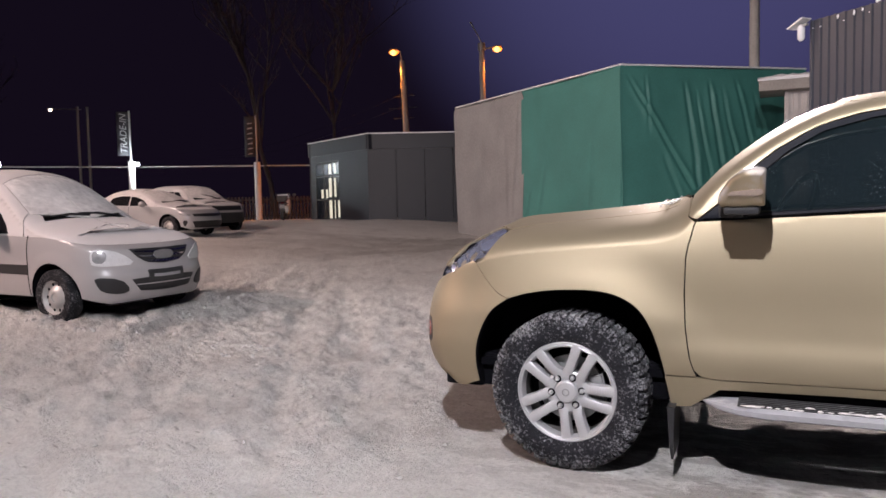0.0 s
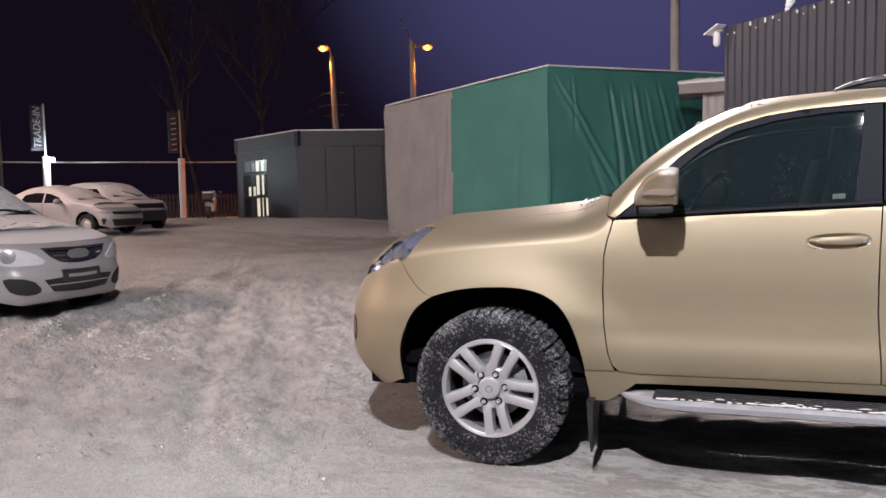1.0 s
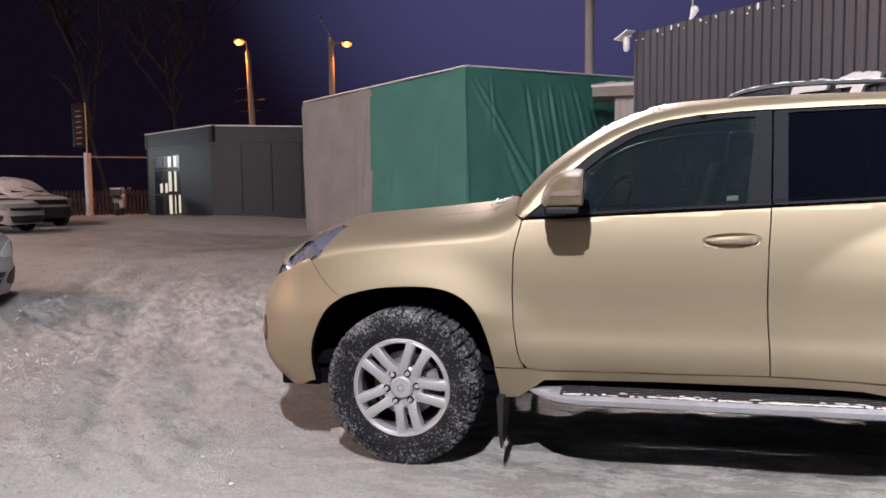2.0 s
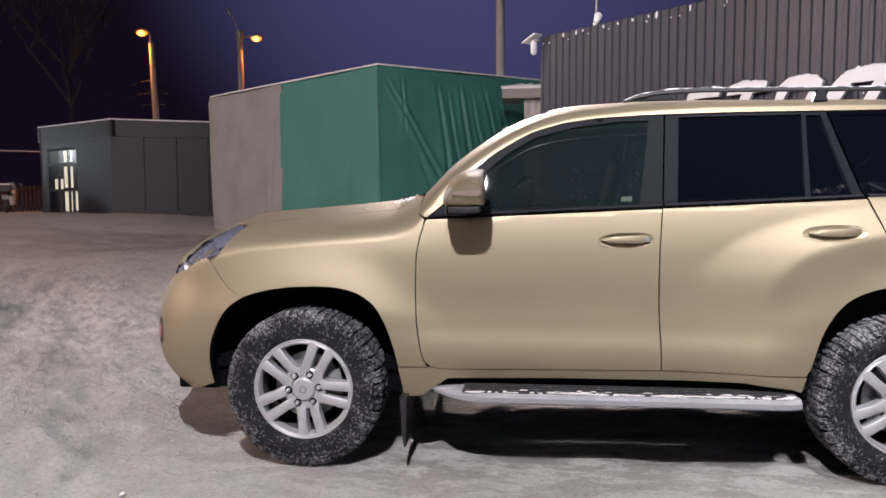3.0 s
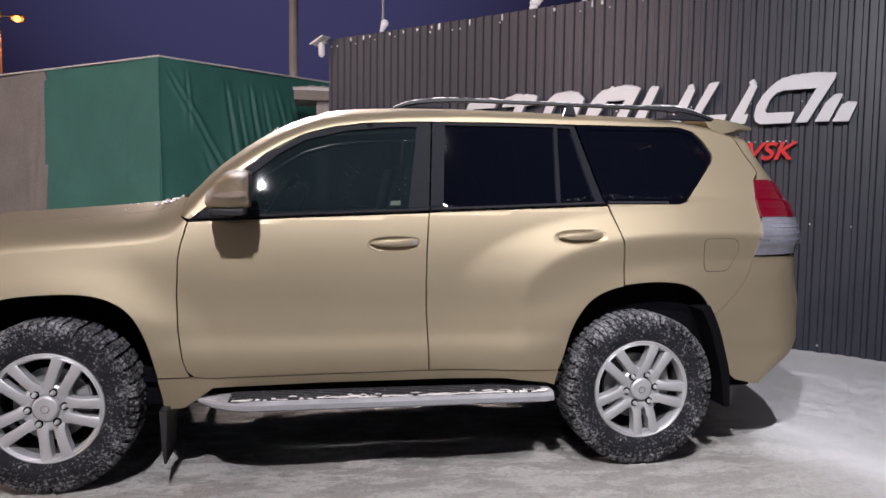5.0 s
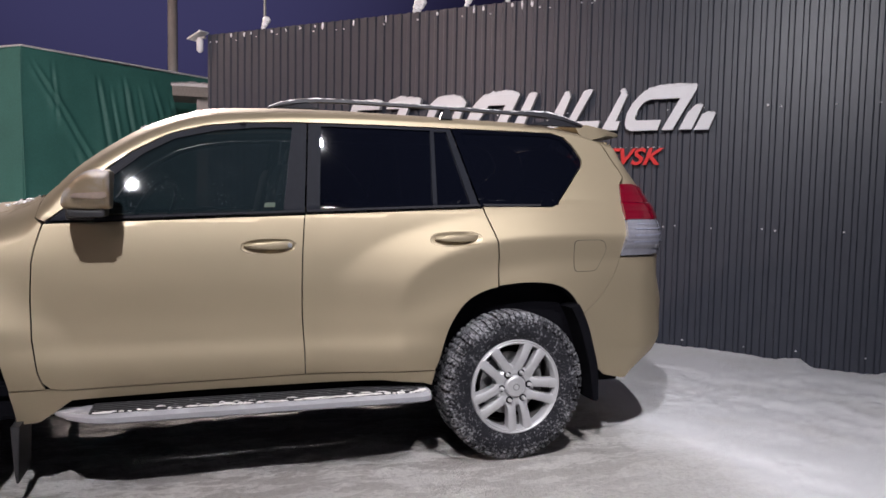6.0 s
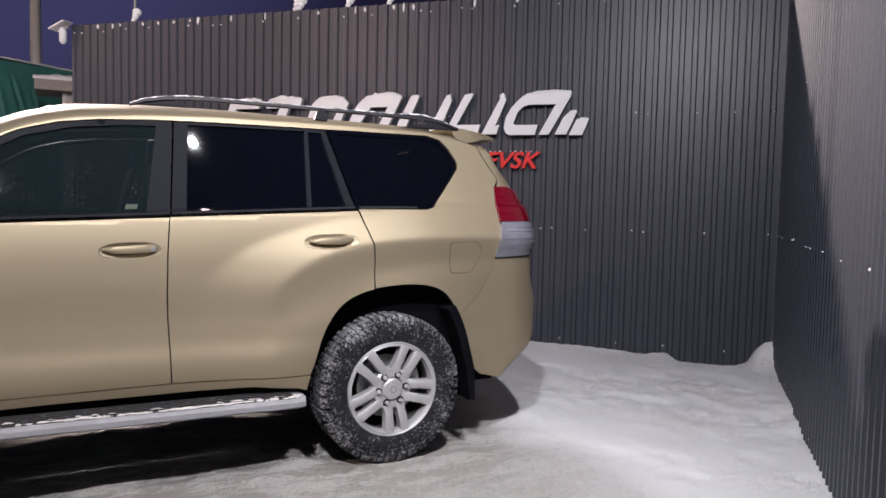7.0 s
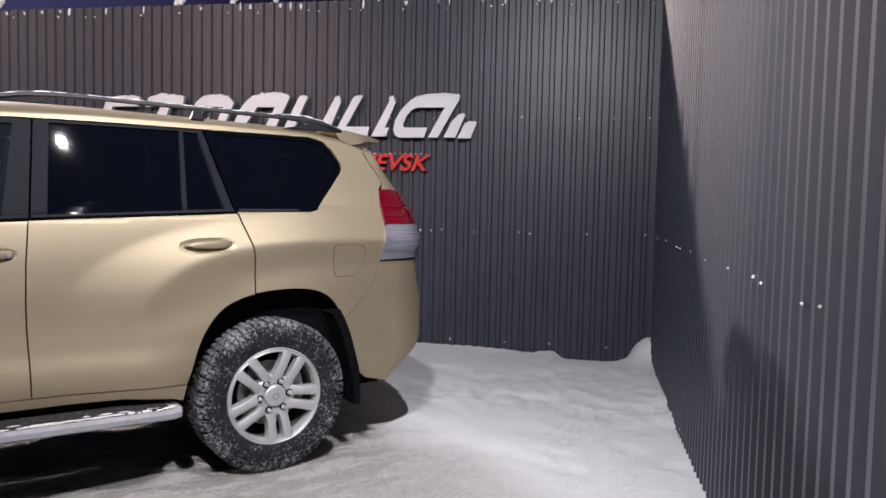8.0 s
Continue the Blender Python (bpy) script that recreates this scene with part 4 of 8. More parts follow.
CURVE_F, CURVE_R = spline(ARCH_F), spline(ARCH_R)
WINDOW_TOP = [(0.602, 1.226), (0.733, 1.333), (0.808, 1.44), (0.938, 1.542), (1.099, 1.636), (1.262, 1.681), (1.428, 1.704), (1.679, 1.718), (2.1, 1.726), (2.505, 1.729), (2.8, 1.732), (3.105, 1.734), (3.185, 1.714), (3.234, 1.667), (3.276, 1.594), (3.275, 1.565), (3.262, 1.543), (3.062, 1.334), (3.016, 1.319), (2.622, 1.316)]


def shrink(poly, f, g=None):
    c = np.mean(np.array(poly), 0)
    return [tuple(c + (np.array(p) - c) * [f, g or f]) for p in poly]


def oval(cx, cz, rx, rz, n=20, p=2.6, tilt=0.03):
    o = []
    for k in range(n):
        a = 2 * math.pi * k / n
        c, s = math.cos(a), math.sin(a)
        x = rx * math.copysign(abs(c) ** (2 / p), c)
        o.append((cx + x, cz + rz * math.copysign(abs(s) ** (2 / p), s) + tilt * x))
    return o


def tyre(bm, R, rim, width, blocks=58, seed=1):
    """An all-terrain tyre round the y axis; the outer face looks to -y."""
    h = width / 2
    prof = [(rim, -h + 0.045), (rim + 0.012, -h + 0.018), (rim + 0.035, -h + 0.006), (rim + 0.075, -h), (R - 0.05, -h + 0.006), (R - 0.022, -h + 0.02), (R - 0.012, -h + 0.045), (R - 0.01, 0), (R - 0.012, h - 0.045), (R - 0.022, h - 0.02), (R - 0.05, h - 0.006), (rim + 0.06, h), (rim, h - 0.045)]
    lathe(bm, prof, 72)
    bmesh.ops.recalc_face_normals(bm, faces=bm.faces[:])
    return bm


def tread(bm, R, width, blocks=70, seed=1):
    """The lugs of an all-terrain tread, wrapped on to both shoulders."""
    h = width / 2
    for k in range(blocks):
        a = 2 * math.pi * k / blocks
        da = 2 * math.pi / blocks
        for side in (-1, 1):
            j = (0.12 if k % 2 else -0.05) * da
            inner = 0.028 if k % 2 else 0.045
            # shoulder block: from the tread round on to the sidewall
            sec = [(R, side * inner), (R, side * (h - 0.03)), (R - 0.016, side * (h - 0.008)), (R - (0.058 if k % 2 else 0.042), side * (h + 0.004)), (R - 0.06, side * (h - 0.02)), (R - 0.02, side * inner)]
            rings = []
            for t in (a + j + 0.10 * da, a + j + 0.78 * da):
                rings.append([bm.verts.new((r * math.cos(t + 0.12 * da * abs(y) / h), y, r * math.sin(t + 0.12 * da * abs(y) / h))) for r, y in sec])
            n = len(sec)
            bm.faces.new(rings[0])
            bm.faces.new(rings[1][::-1])
            for i in range(n):
                bm.faces.new((rings[0][i], rings[1][i], rings[1][(i + 1) % n], rings[0][(i + 1) % n]))
        for y0, y1 in ((-0.022, 0.022),):
            t0, t1 = a + 0.2 * da, a + 0.8 * da
            q = [bm.verts.new((R * math.cos(t), y, R * math.sin(t))) for t, y in ((t0, y0), (t0, y1), (t1, y1), (t1, y0))]
            bm.faces.new(q)
    bmesh.ops.recalc_face_normals(bm, faces=bm.faces[:])
    return bm


def snowy_rubber(name):
    """Rubber with snow pressed into the tread and smeared in spots over the sidewall."""
    m = material(name, (0.012, 0.012, 0.015), 0.8, 0, 0.45, 70, 9, 0.5, spec=0.2)
    n, l = m.node_tree.nodes, m.node_tree.links
    b = n["Principled BSDF"]
    old = b.inputs["Base Color"].links[0].from_socket
    tcn, sp = n.new("ShaderNodeTexCoord"), n.new("ShaderNodeSeparateXYZ")
    l.new(tcn.outputs["Object"], sp.inputs[0])
    ln = n.new("ShaderNodeVectorMath")
    ln.operation = "LENGTH"
    cb = n.new("ShaderNodeCombineXYZ")
    l.new(sp.outputs["X"], cb.inputs["X"])
    l.new(sp.outputs["Z"], cb.inputs["Z"])
    l.new(cb.outputs[0], ln.inputs[0])
    rad = n.new("ShaderNodeMapRange")
    rad.inputs["From Min"].default_value, rad.inputs["From Max"].default_value = 0.30, 0.385
    rad.inputs["To Min"].default_value, rad.inputs["To Max"].default_value = -0.075, 0.035
    l.new(ln.outputs["Value"], rad.inputs["Value"])
    nz, nw = n.new("ShaderNodeTexNoise"), n.new("ShaderNodeTexNoise")
    nz.inputs["Scale"].default_value, nz.inputs["Detail"].default_value, nz.inputs["Roughness"].default_value = 75, 5, 0.7
    nw.inputs["Scale"].default_value = 9
    l.new(tcn.outputs["Object"], nz.inputs["Vector"])
    l.new(tcn.outputs["Object"], nw.inputs["Vector"])
    s1, s2 = n.new("ShaderNodeMath"), n.new("ShaderNodeMath")
    s1.operation, s2.operation = "ADD", "MULTIPLY_ADD"
    l.new(nz.outputs["Fac"], s1.inputs[0])
    l.new(rad.outputs[0], s1.inputs[1])
    l.new(nw.outputs["Fac"], s2.inputs[0])
    s2.inputs[1].default_value = 0.3
    l.new(s1.outputs[0], s2.inputs[2])
    th = n.new("ShaderNodeMapRange")
    th.inputs["From Min"].default_value, th.inputs["From Max"].default_value = 0.62, 0.82
    th.inputs["To Max"].default_value = 0.62
    l.new(s2.outputs[0], th.inputs["Value"])
    mx = n.new("ShaderNodeMix")
    mx.data_type = "RGBA"
    l.new(th.outputs[0], mx.inputs["Factor"])
    l.new(old, mx.inputs["A"])
    mx.inputs["B"].default_value = (0.42, 0.42, 0.44, 1)
    l.new(mx.outputs["Result"], b.inputs["Base Color"])
    return m


# the rim's alloy again, its colour darkened for the shade inside the wheel
RIM_BARREL = material("shade_darkened_alloy", (0.13, 0.125, 0.12), 0.6, 0.4, 0.3, 60, 8, 0.1)
CHROME_NUT = material("steel_nut", (0.6, 0.6, 0.6), 0.3, 0.6, 0.1, 60, 5, 0.0)
TYRE_RUBBER = snowy_rubber("snow_caked_rubber")


def alloy_wheel(parent, at, base_angle, flip=False, R=0.388):
    """A wheel as one part: tyre, five twin-spoke alloy rim, six nuts, cap, brake disc. Outer face to -y."""
    bm = bmesh.new()
    # rim: barrel and outer lip
    lathe(bm, [(0.218, 0.03), (0.2195, 0.0), (0.226, -0.0165), (0.231, -0.019), (0.236, -0.0155), (0.241, -0.021), (0.2465, -0.019), (0.249, -0.008), (0.247, 0.03)], 64)
    bmesh.ops.recalc_face_normals(bm, faces=bm.faces[:])
    rimob = part("wheel", bm, ALLOY, parent, "silver five twin-spoke alloy wheel with a snow-caked tyre", smooth=35)
    m = Matrix.Translation(at)
    if flip:
        m = m @ Matrix.Rotation(math.pi, 4, "Z")
    rimob.matrix_basis = m
    bm = lathe(bmesh.new(), [(0.2, 0.19), (0.236, 0.19), (0.222, 0.12), (0.216, 0.028)], 48)
    bmesh.ops.recalc_face_normals(bm, faces=bm.faces[:])
    part("barrel", bm, RIM_BARREL, rimob, "inner barrel of the rim, coloured dark for shade", smooth=35)
    tagged(part("tread", tread(bmesh.new(), R, 0.262), TYRE_RUBBER, rimob, "black tread lugs packed with snow", smooth=30), kind="stuff").matrix_basis = Matrix.Translation((0, 0.0975, 0))
    part("tyre", tyre(bmesh.new(), R, 0.238, 0.262), TYRE_RUBBER, rimob, "black all-terrain tyre with snow in its tread", smooth=30).matrix_basis = Matrix.Translation((0, 0.0975, 0))
    sp = None
    for k in range(5):
        for sd in (-1, 1):
            bm = bmesh.new()
            # one spoke along +x: widening and stepping back towards the hub
            st = [(0.062, sd * 0.032, 0.030, 0.002), (0.088, sd * 0.034, 0.0255, -0.006), (0.11, sd * 0.034, 0.0215, -0.012), (0.16, sd * 0.038, 0.0215, -0.017), (0.205, sd * 0.0425, 0.0235, -0.017), (0.232, sd * 0.046, 0.0275, -0.014)]
            rings = []
            for x, c, w, y in st:
                rings.append([bm.verts.new(p) for p in ((x, y, c - w), (x, y - 0.004, c - w * 0.7), (x, y - 0.004, c + w * 0.7), (x, y, c + w), (x, y + 0.045, c + w * 1.1), (x, y + 0.045, c - w * 1.1))])
            for a, b in zip(rings, rings[1:]):
                for i in range(6):
                    bm.faces.new((a[i], a[(i + 1) % 6], b[(i + 1) % 6], b[i]))
            bm.faces.new(rings[0])
            bm.faces.new(rings[-1][::-1])
            bmesh.ops.recalc_face_normals(bm, faces=bm.faces[:])
            o = part("spoke", bm, ALLOY, rimob, smooth=40)
            o.matrix_basis = Matrix.Rotation(radians(-(base_angle + 72 * k)), 4, "Y")
    bm = lathe(bmesh.new(), [(0.03, 0.05), (0.112, 0.045), (0.108, 0.002), (0.098, -0.006), (0.066, -0.006), (0.06, -0.001), (0.001, -0.001)], 40)
    bmesh.ops.recalc_face_normals(bm, faces=bm.faces[:])
    hub = part("hub", bm, ALLOY, rimob, smooth=35)
    bm = lathe(bmesh.new(), [(0.056, 0.0), (0.055, -0.014), (0.048, -0.02), (0.001, -0.023)], 32)
    bmesh.ops.recalc_face_normals(bm, faces=bm.faces[:])
    part("centre_cap", bm, ALLOY, rimob, smooth=35)
    bm = lathe(bmesh.new(), [(0.016, -0.0215), (0.019, -0.024), (0.016, -0.0255), (0.013, -0.024)], 20, closed=True)
    part("cap_emblem", bm, STEEL, rimob, "small plain raised ring", smooth=35)
    nut = None
    for k in range(6):
        a = radians(60 * k + 6)
        m2 = Matrix.Translation((0.077 * math.cos(a), -0.009, 0.077 * math.sin(a)))
        if nut is None:
            bm = lathe(bmesh.new(), [(0.014, 0.012), (0.0125, 0.0), (0.0105, -0.006), (0.0105, -0.014), (0.007, -0.02), (0.0005, -0.021)], 6)
            bmesh.ops.recalc_face_normals(bm, faces=bm.faces[:])
            nut = part("wheel_nut", bm, CHROME_NUT, rimob, "bright wheel nut")
            well = part("nut_recess", lathe(bmesh.new(), [(0.0195, 0.004), (0.0165, -0.001), (0.013, 0.001), (0.001, 0.001)], 20), DARK_LINER, rimob, "dark nut recess")
            well.matrix_basis = m2
            nut.matrix_basis = m2
        else:
            share("wheel_nut", nut, m2, rimob)
            share("nut_recess", well, m2, rimob)
    bm = lathe(bmesh.new(), [(0.06, 0.075), (0.165, 0.075), (0.165, 0.1), (0.06, 0.1)], 40, closed=True)
    part("brake_disc", bm, STEEL, rimob, "dull steel brake disc", smooth=35)
    bm = bmesh.new()
    prism(bm, [(0.10, -0.07), (0.165, -0.09), (0.185, 0.0), (0.165, 0.09), (0.10, 0.07)], 0.09, Matrix.Translation((0, 0.045, 0)), 0.008)
    part("brake_caliper", bm, STEEL, rimob)
    bm = lathe(bmesh.new(), [(0.0, 0.13), (0.21, 0.13)], 32)
    part("back_plate", bm, DARK_LINER, rimob)
    return rimob


def build_suv():
    S = SUV
    F = lambda pts: [S.find(x, z) for x, z in pts]
    R = lambda x: float(S.roll(np.array(x)))
    car = thing("off_road_car", "champagne gold five-door off-road car parked on trodden snow", "car")
    P = lambda *a, **k: skin_panel(S, *a, **k)
    pillar = lambda x: 0.122 + 0.112 * float(step(1.32, 1.12, np.array(x)))
    hood_seam = [(x, R(x) + 0.24) for x in np.linspace(0.54, -0.22, 15)]
    lamp = F([(-0.385, 1.168), (-0.465, 1.178), (-0.555, 1.148), (-0.625, 1.08), (-0.695, 0.945), (-0.625, 0.968), (-0.50, 1.028), (-0.42, 1.095)])
    seamf = F([(-0.48, 1.010)])[0]
    door_f = [(0.598, 1.213), (0.570, 1.12), (0.556, 1.048), (0.55, 0.884), (0.557, 0.719), (0.576, 0.581), (0.592, 0.53), (0.62, 0.502), (0.66, 0.492), (0.72, 0.49), (1.712, 0.503), (1.704, 0.657), (1.695, 0.80), (1.692, 0.92), (1.694, 1.085), (1.705, 1.263)]
    hf, hr = oval(1.54, 1.117, 0.128, 0.036), oval(2.462, 1.153, 0.138, 0.037)
    door_r = [(1.711, 1.265), (1.700, 1.085), (1.698, 0.92), (1.701, 0.80), (1.710, 0.657), (1.718, 0.503), (2.358, 0.496)] + [(x - 0.002, z + 0.002) for x, z in CURVE_R[5:28]] + [(2.688, 0.908), (2.686, 1.06), (2.678, 1.13), (2.659, 1.19), (2.617, 1.306)]
    for mir in (False, True):
        d = P("front_door", door_f, GOLD, car, "gold front door", holes=[hf], mirror=mir, gap=0.022)
        P("handle_recess", oval(1.54, 1.117, 0.126, 0.034), GOLD, d, "scooped handle recess", gap=0.009, mirror=mir, bulge=lambda q, v: -0.02 * np.clip(1 - ((q - 1.54) / 0.124) ** 2 - ((v - 1.117) / 0.034) ** 2, 0, 1) ** 0.6)
        e = P("rear_door", door_r, GOLD, car, "gold rear door", holes=[hr], mirror=mir, gap=0.022)
        P("handle_recess", oval(2.462, 1.153, 0.136, 0.035), GOLD, e, "scooped handle recess", gap=0.009, mirror=mir, bulge=lambda q, v: -0.014 * np.clip(1 - ((q - 2.462) / 0.134) ** 2 - ((v - 1.153) / 0.035) ** 2, 0, 1) ** 0.6)
        for dd, cx, cz in ((d, 1.54, 1.117), (e, 2.462, 1.153)):
            y0 = float(S.at(np.array(cx), np.array(cz))[1])
            bm = bmesh.new()
            rows = []
            for i in range(13):
                u = -1 + 2 * i / 12
                x, w = cx + 0.112 * u, 0.021 * (1 - 0.35 * abs(u) ** 3) + 0.004 * u
                yy = y0 - 0.022 + 0.024 * abs(u) ** 3
                rows.append([bm.verts.new((x, yy + dy, cz + 0.03 * (x - cx) + 0.004 + w * dz)) for dy, dz in ((0.012, -0.9), (0.0, -0.75), (-0.006, 0.0), (0.0, 0.75), (0.012, 0.9), (0.022, 0.0))])
            for a, b in zip(rows, rows[1:]):
                for i in range(6):
                    bm.faces.new((a[i], a[(i + 1) % 6], b[(i + 1) % 6], b[i]))
            bm.faces.new(rows[0])
            bm.faces.new(rows[-1][::-1])
            bmesh.ops.recalc_face_normals(bm, faces=bm.faces[:])
            if mir:
                bmesh.ops.transform(bm, matrix=Matrix.Translation((0, 2 * S.yc, 0)) @ Matrix.Diagonal((1, -1, 1, 1)), verts=bm.verts[:])
                bmesh.ops.reverse_faces(bm, faces=bm.faces[:])
            part("door_handle", bm, GOLD, dd, "gold pull handle", smooth=50)
            if dd is d and not mir:
                bm = lathe(bmesh.new(), [(0.011, 0.0), (0.011, -0.004), (0.009, -0.005), (0.001, -0.004)], 20)
                bmesh.ops.recalc_face_normals(bm, faces=bm.faces[:])
                part("key_lock", bm, STEEL, dd, smooth=40).matrix_basis = Matrix.Translation((cx + 0.096, y0 - 0.012, cz + 0.005))
        fender = [(-0.2985, 0.839)] + [(x, z) for x, z in CURVE_F[21:58]] + [(0.464, 0.502), (0.60, 0.5), (0.586, 0.527), (0.570, 0.581), (0.551, 0.719), (0.544, 0.884), (0.55, 1.048), (0.564, 1.12), (0.59, 1.213), (0.557, 1.258), (0.56, R(0.56) + 0.117), (0.55, R(0.55) + 0.236)] + [(x, v - 0.003) for x, v in hood_seam] + [(lamp[0][0] + 0.008, lamp[0][1]), (lamp[7][0] + 0.008, lamp[7][1]), (seamf[0] + 0.03, seamf[1] + 0.004), (seamf[0] + 0.0012, seamf[1] - 0.001)]
        P("front_wing", fender, GOLD, car, "gold front wing", mirror=mir, gap=0.011)
        bump = F([(-0.3005, 0.837)] + CURVE_F[1:19][::-1]) + F([(-0.58, 0.345), (-0.769, 0.325)]) + [(-0.95, 0.33), (-1.25, 0.34), (-1.25, 0.86), (-0.9, 0.87)] + [(lamp[4][0], lamp[4][1] - 0.008), (lamp[5][0], lamp[5][1] - 0.008), (lamp[6][0] - 0.005, lamp[6][1] - 0.008), (seamf[0] - 0.0012, seamf[1] - 0.0035)]
        bf = P("front_bumper", bump, GOLD, car, "gold front bumper", mirror=mir, gap=0.022)
        fog = F([(-0.835, 0.69), (-0.80, 0.70), (-0.79, 0.56), (-0.83, 0.565)])
        fq = [(fog[0][0] - 0.06, 0.69), (fog[1][0], 0.70), (fog[2][0], 0.555), (fog[3][0] - 0.06, 0.565)]
        P("fog_lamp_bezel", rounded(fq, 2), BLACK_PLASTIC, bf, "black fog lamp pocket", sink=-0.003, gap=0.02, mirror=mir)
        P("fog_lamp", rounded(shrink(fq, 0.6), 2), LAMP_AMBER, bf, "reddish reflector", sink=-0.006, gap=0.02, mirror=mir)
        P("grille", [(-1.25, 0.885), (-1.0, 0.895), (-0.98, 0.99), (-1.25, 1.0)], SATIN_BLACK, car, "dark grille", mirror=mir, gap=0.03)
        hood = [(0.54, R(0.54) + 0.243)] + [(x, v + 0.001) for x, v in hood_seam[1:]] + [(lamp[0][0] - 0.0, lamp[0][1] + 0.012), (lamp[1][0], lamp[1][1] + 0.012), (lamp[2][0] - 0.008, lamp[2][1] + 0.01), (lamp[3][0] - 0.012, lamp[3][1] + 0.004), (lamp[4][0] - 0.03, 0.99), (-1.25, 1.01), (-1.25, R(-0.75) + 0.44), (-0.3, R(-0.3) + 0.449)] + [(x, R(x) + 0.449) for x in np.linspace(-0.2, 0.40, 8)]
        P("bonnet", hood, GOLD, car, "gold bonnet with a few snow grains", mirror=mir, gap=0.016)
        lampx = [lamp[0], lamp[1], lamp[2], (lamp[3][0] - 0.02, lamp[3][1]), (lamp[4][0] - 0.09, lamp[4][1] + 0.05), (lamp[4][0] - 0.08, lamp[4][1] - 0.012), (lamp[5][0], lamp[5][1] - 0.01), (lamp[6][0], lamp[6][1] - 0.01), (lamp[7][0] + 0.012, lamp[7][1])]
        P("lamp_surround", shrink(lampx, 1.22, 1.3), GOLD, car, "gold inner wing round the lamp", mirror=mir, gap=0.02, sink=0.03, depth=0.002)
        hl = P("headlamp", lampx, GLASS_LAMP, car, "clear headlamp lens", mirror=mir, gap=0.02, sink=0.003)
        P("reflector", lampx, LAMP_BOWL, hl, "bright faceted reflector behind the lens", sink=0.024, depth=0.001, gap=0.012, mirror=mir, bulge=lambda q, v: 0.011 * np.sin(q * 48 + 1) * np.sin(v * 36 + q * 18))
        P("lamp_bezel", [lamp[0], lamp[1], ((lamp[1][0] + lamp[2][0]) / 2, lamp[1][1] - 0.02), ((lamp[6][0] + lamp[7][0]) / 2, lamp[7][1] - 0.03), lamp[7]], LAMP_SMOKE, hl, "smoke grey inner bezel", sink=0.008, gap=0.02, mirror=mir)
        for k, (fx, fz) in enumerate(((0.33, 0.62), (0.62, 0.45))):
            cq = (lamp[1][0] * (1 - fx) + lamp[4][0] * fx, lamp[1][1] * (1 - fx) + lamp[4][1] * fx - 0.028)
            P("projector", oval(cq[0], cq[1], 0.03, 0.034, 16, 2.0), CHROME, hl, "chrome lamp bowl", sink=0.012, depth=0.02, gap=0.01, mirror=mir, bulge=lambda q, v: 0.012 * np.clip(1 - ((q - cq[0]) / 0.03) ** 2 - ((v - cq[1]) / 0.034) ** 2, 0, 1))
        P("windscreen", [(0.555, R(0.555) + 0.25)] + [(x, R(x) + pillar(x) + 0.014) for x in np.linspace(0.6, 1.16, 10)] + [(1.21, R(1.21) + 0.3), (1.24, R(1.24) + 0.449)] + [(x, R(x) + 0.449) for x in np.linspace(1.1, 0.42, 8)], GLASS_REAR, car, "dark windscreen", mirror=mir, gap=0.035, sink=0.004)
        P("roof", [(x, R(x) + pillar(x) + 0.008) for x in np.linspace(1.18, 3.32, 24)] + [(3.42, R(3.4) + 0.2), (3.42, R(3.4) + 0.449)] + [(x, R(x) + 0.449) for x in np.linspace(3.3, 1.27, 14)] + [(1.225, R(1.22) + 0.3)], GOLD, car, "gold roof panel", mirror=mir, gap=0.05)
        tl_in = F([(3.488, 1.45), (3.465, 1.345), (3.465, 1.248), (3.425, 1.063)])
        bseam = spline(F([(3.422, 1.055), (3.385, 0.95), (3.33, 0.865)]) + [(3.28, 0.815), (3.19, 0.748)], 3)
        quarter = [(x, R(x) + pillar(x)) for x in np.linspace(0.565, 3.3, 40)] + F([(3.40, 1.70), (3.47, 1.60), (3.52, 1.50)]) + [(a - 0.004, b) for a, b in tl_in] + [(a - 0.0012, b + 0.0018) for a, b in bseam[1:]] + [(x, z + 0.004) for x, z in CURVE_R[30:46][::-1]] + [(2.695, 0.915), (2.694, 1.06), (2.686, 1.13), (2.667, 1.19), (2.627, 1.306)] + WINDOW_TOP[::-1] + [(0.598, 1.226), (0.562, 1.262)]
        u = P("side_frame", quarter, GOLD, car, "gold rear wing and roof pillar frame", mirror=mir, gap=0.015)
        fuel = fillet([(3.122, 1.146), (3.302, 1.148), (3.328, 1.09), (3.268, 0.982), (3.136, 0.978)], 0.028)
        if not mir:
            P("fuel_flap_gap", shrink(fuel, 1.03), DARK_SEAM, u, sink=-0.0006, depth=0.002, gap=0.02)
            P("fuel_flap", fuel, GOLD, u, "gold fuel filler flap", sink=-0.0018, depth=0.003, gap=0.02)
        P("rocker", [(0.461, 0.494), (0.475, 0.42), (0.486, 0.342), (0.574, 0.35), (0.63, 0.388), (0.70, 0.44), (1.2, 0.452), (2.09, 0.455), (2.30, 0.43), (2.346, 0.415), (2.36, 0.489), (1.7, 0.496), (0.72, 0.483), (0.62, 0.494)], GOLD, car, "gold sill", mirror=mir, gap=0.022)
        out = S.rear_q + 0.42
        lamp_r = [(a - 0.006, b) for a, b in tl_in]
        red = [lamp_r[0], lamp_r[1], (lamp_r[2][0], 1.252), (out, 1.262), (out, 1.34), (out - 0.05, 1.42), (lamp_r[0][0] + 0.1, 1.452)]
        clr = [(lamp_r[2][0], 1.246), lamp_r[3], (out - 0.02, 1.08), (out, 1.12), (out, 1.256)]
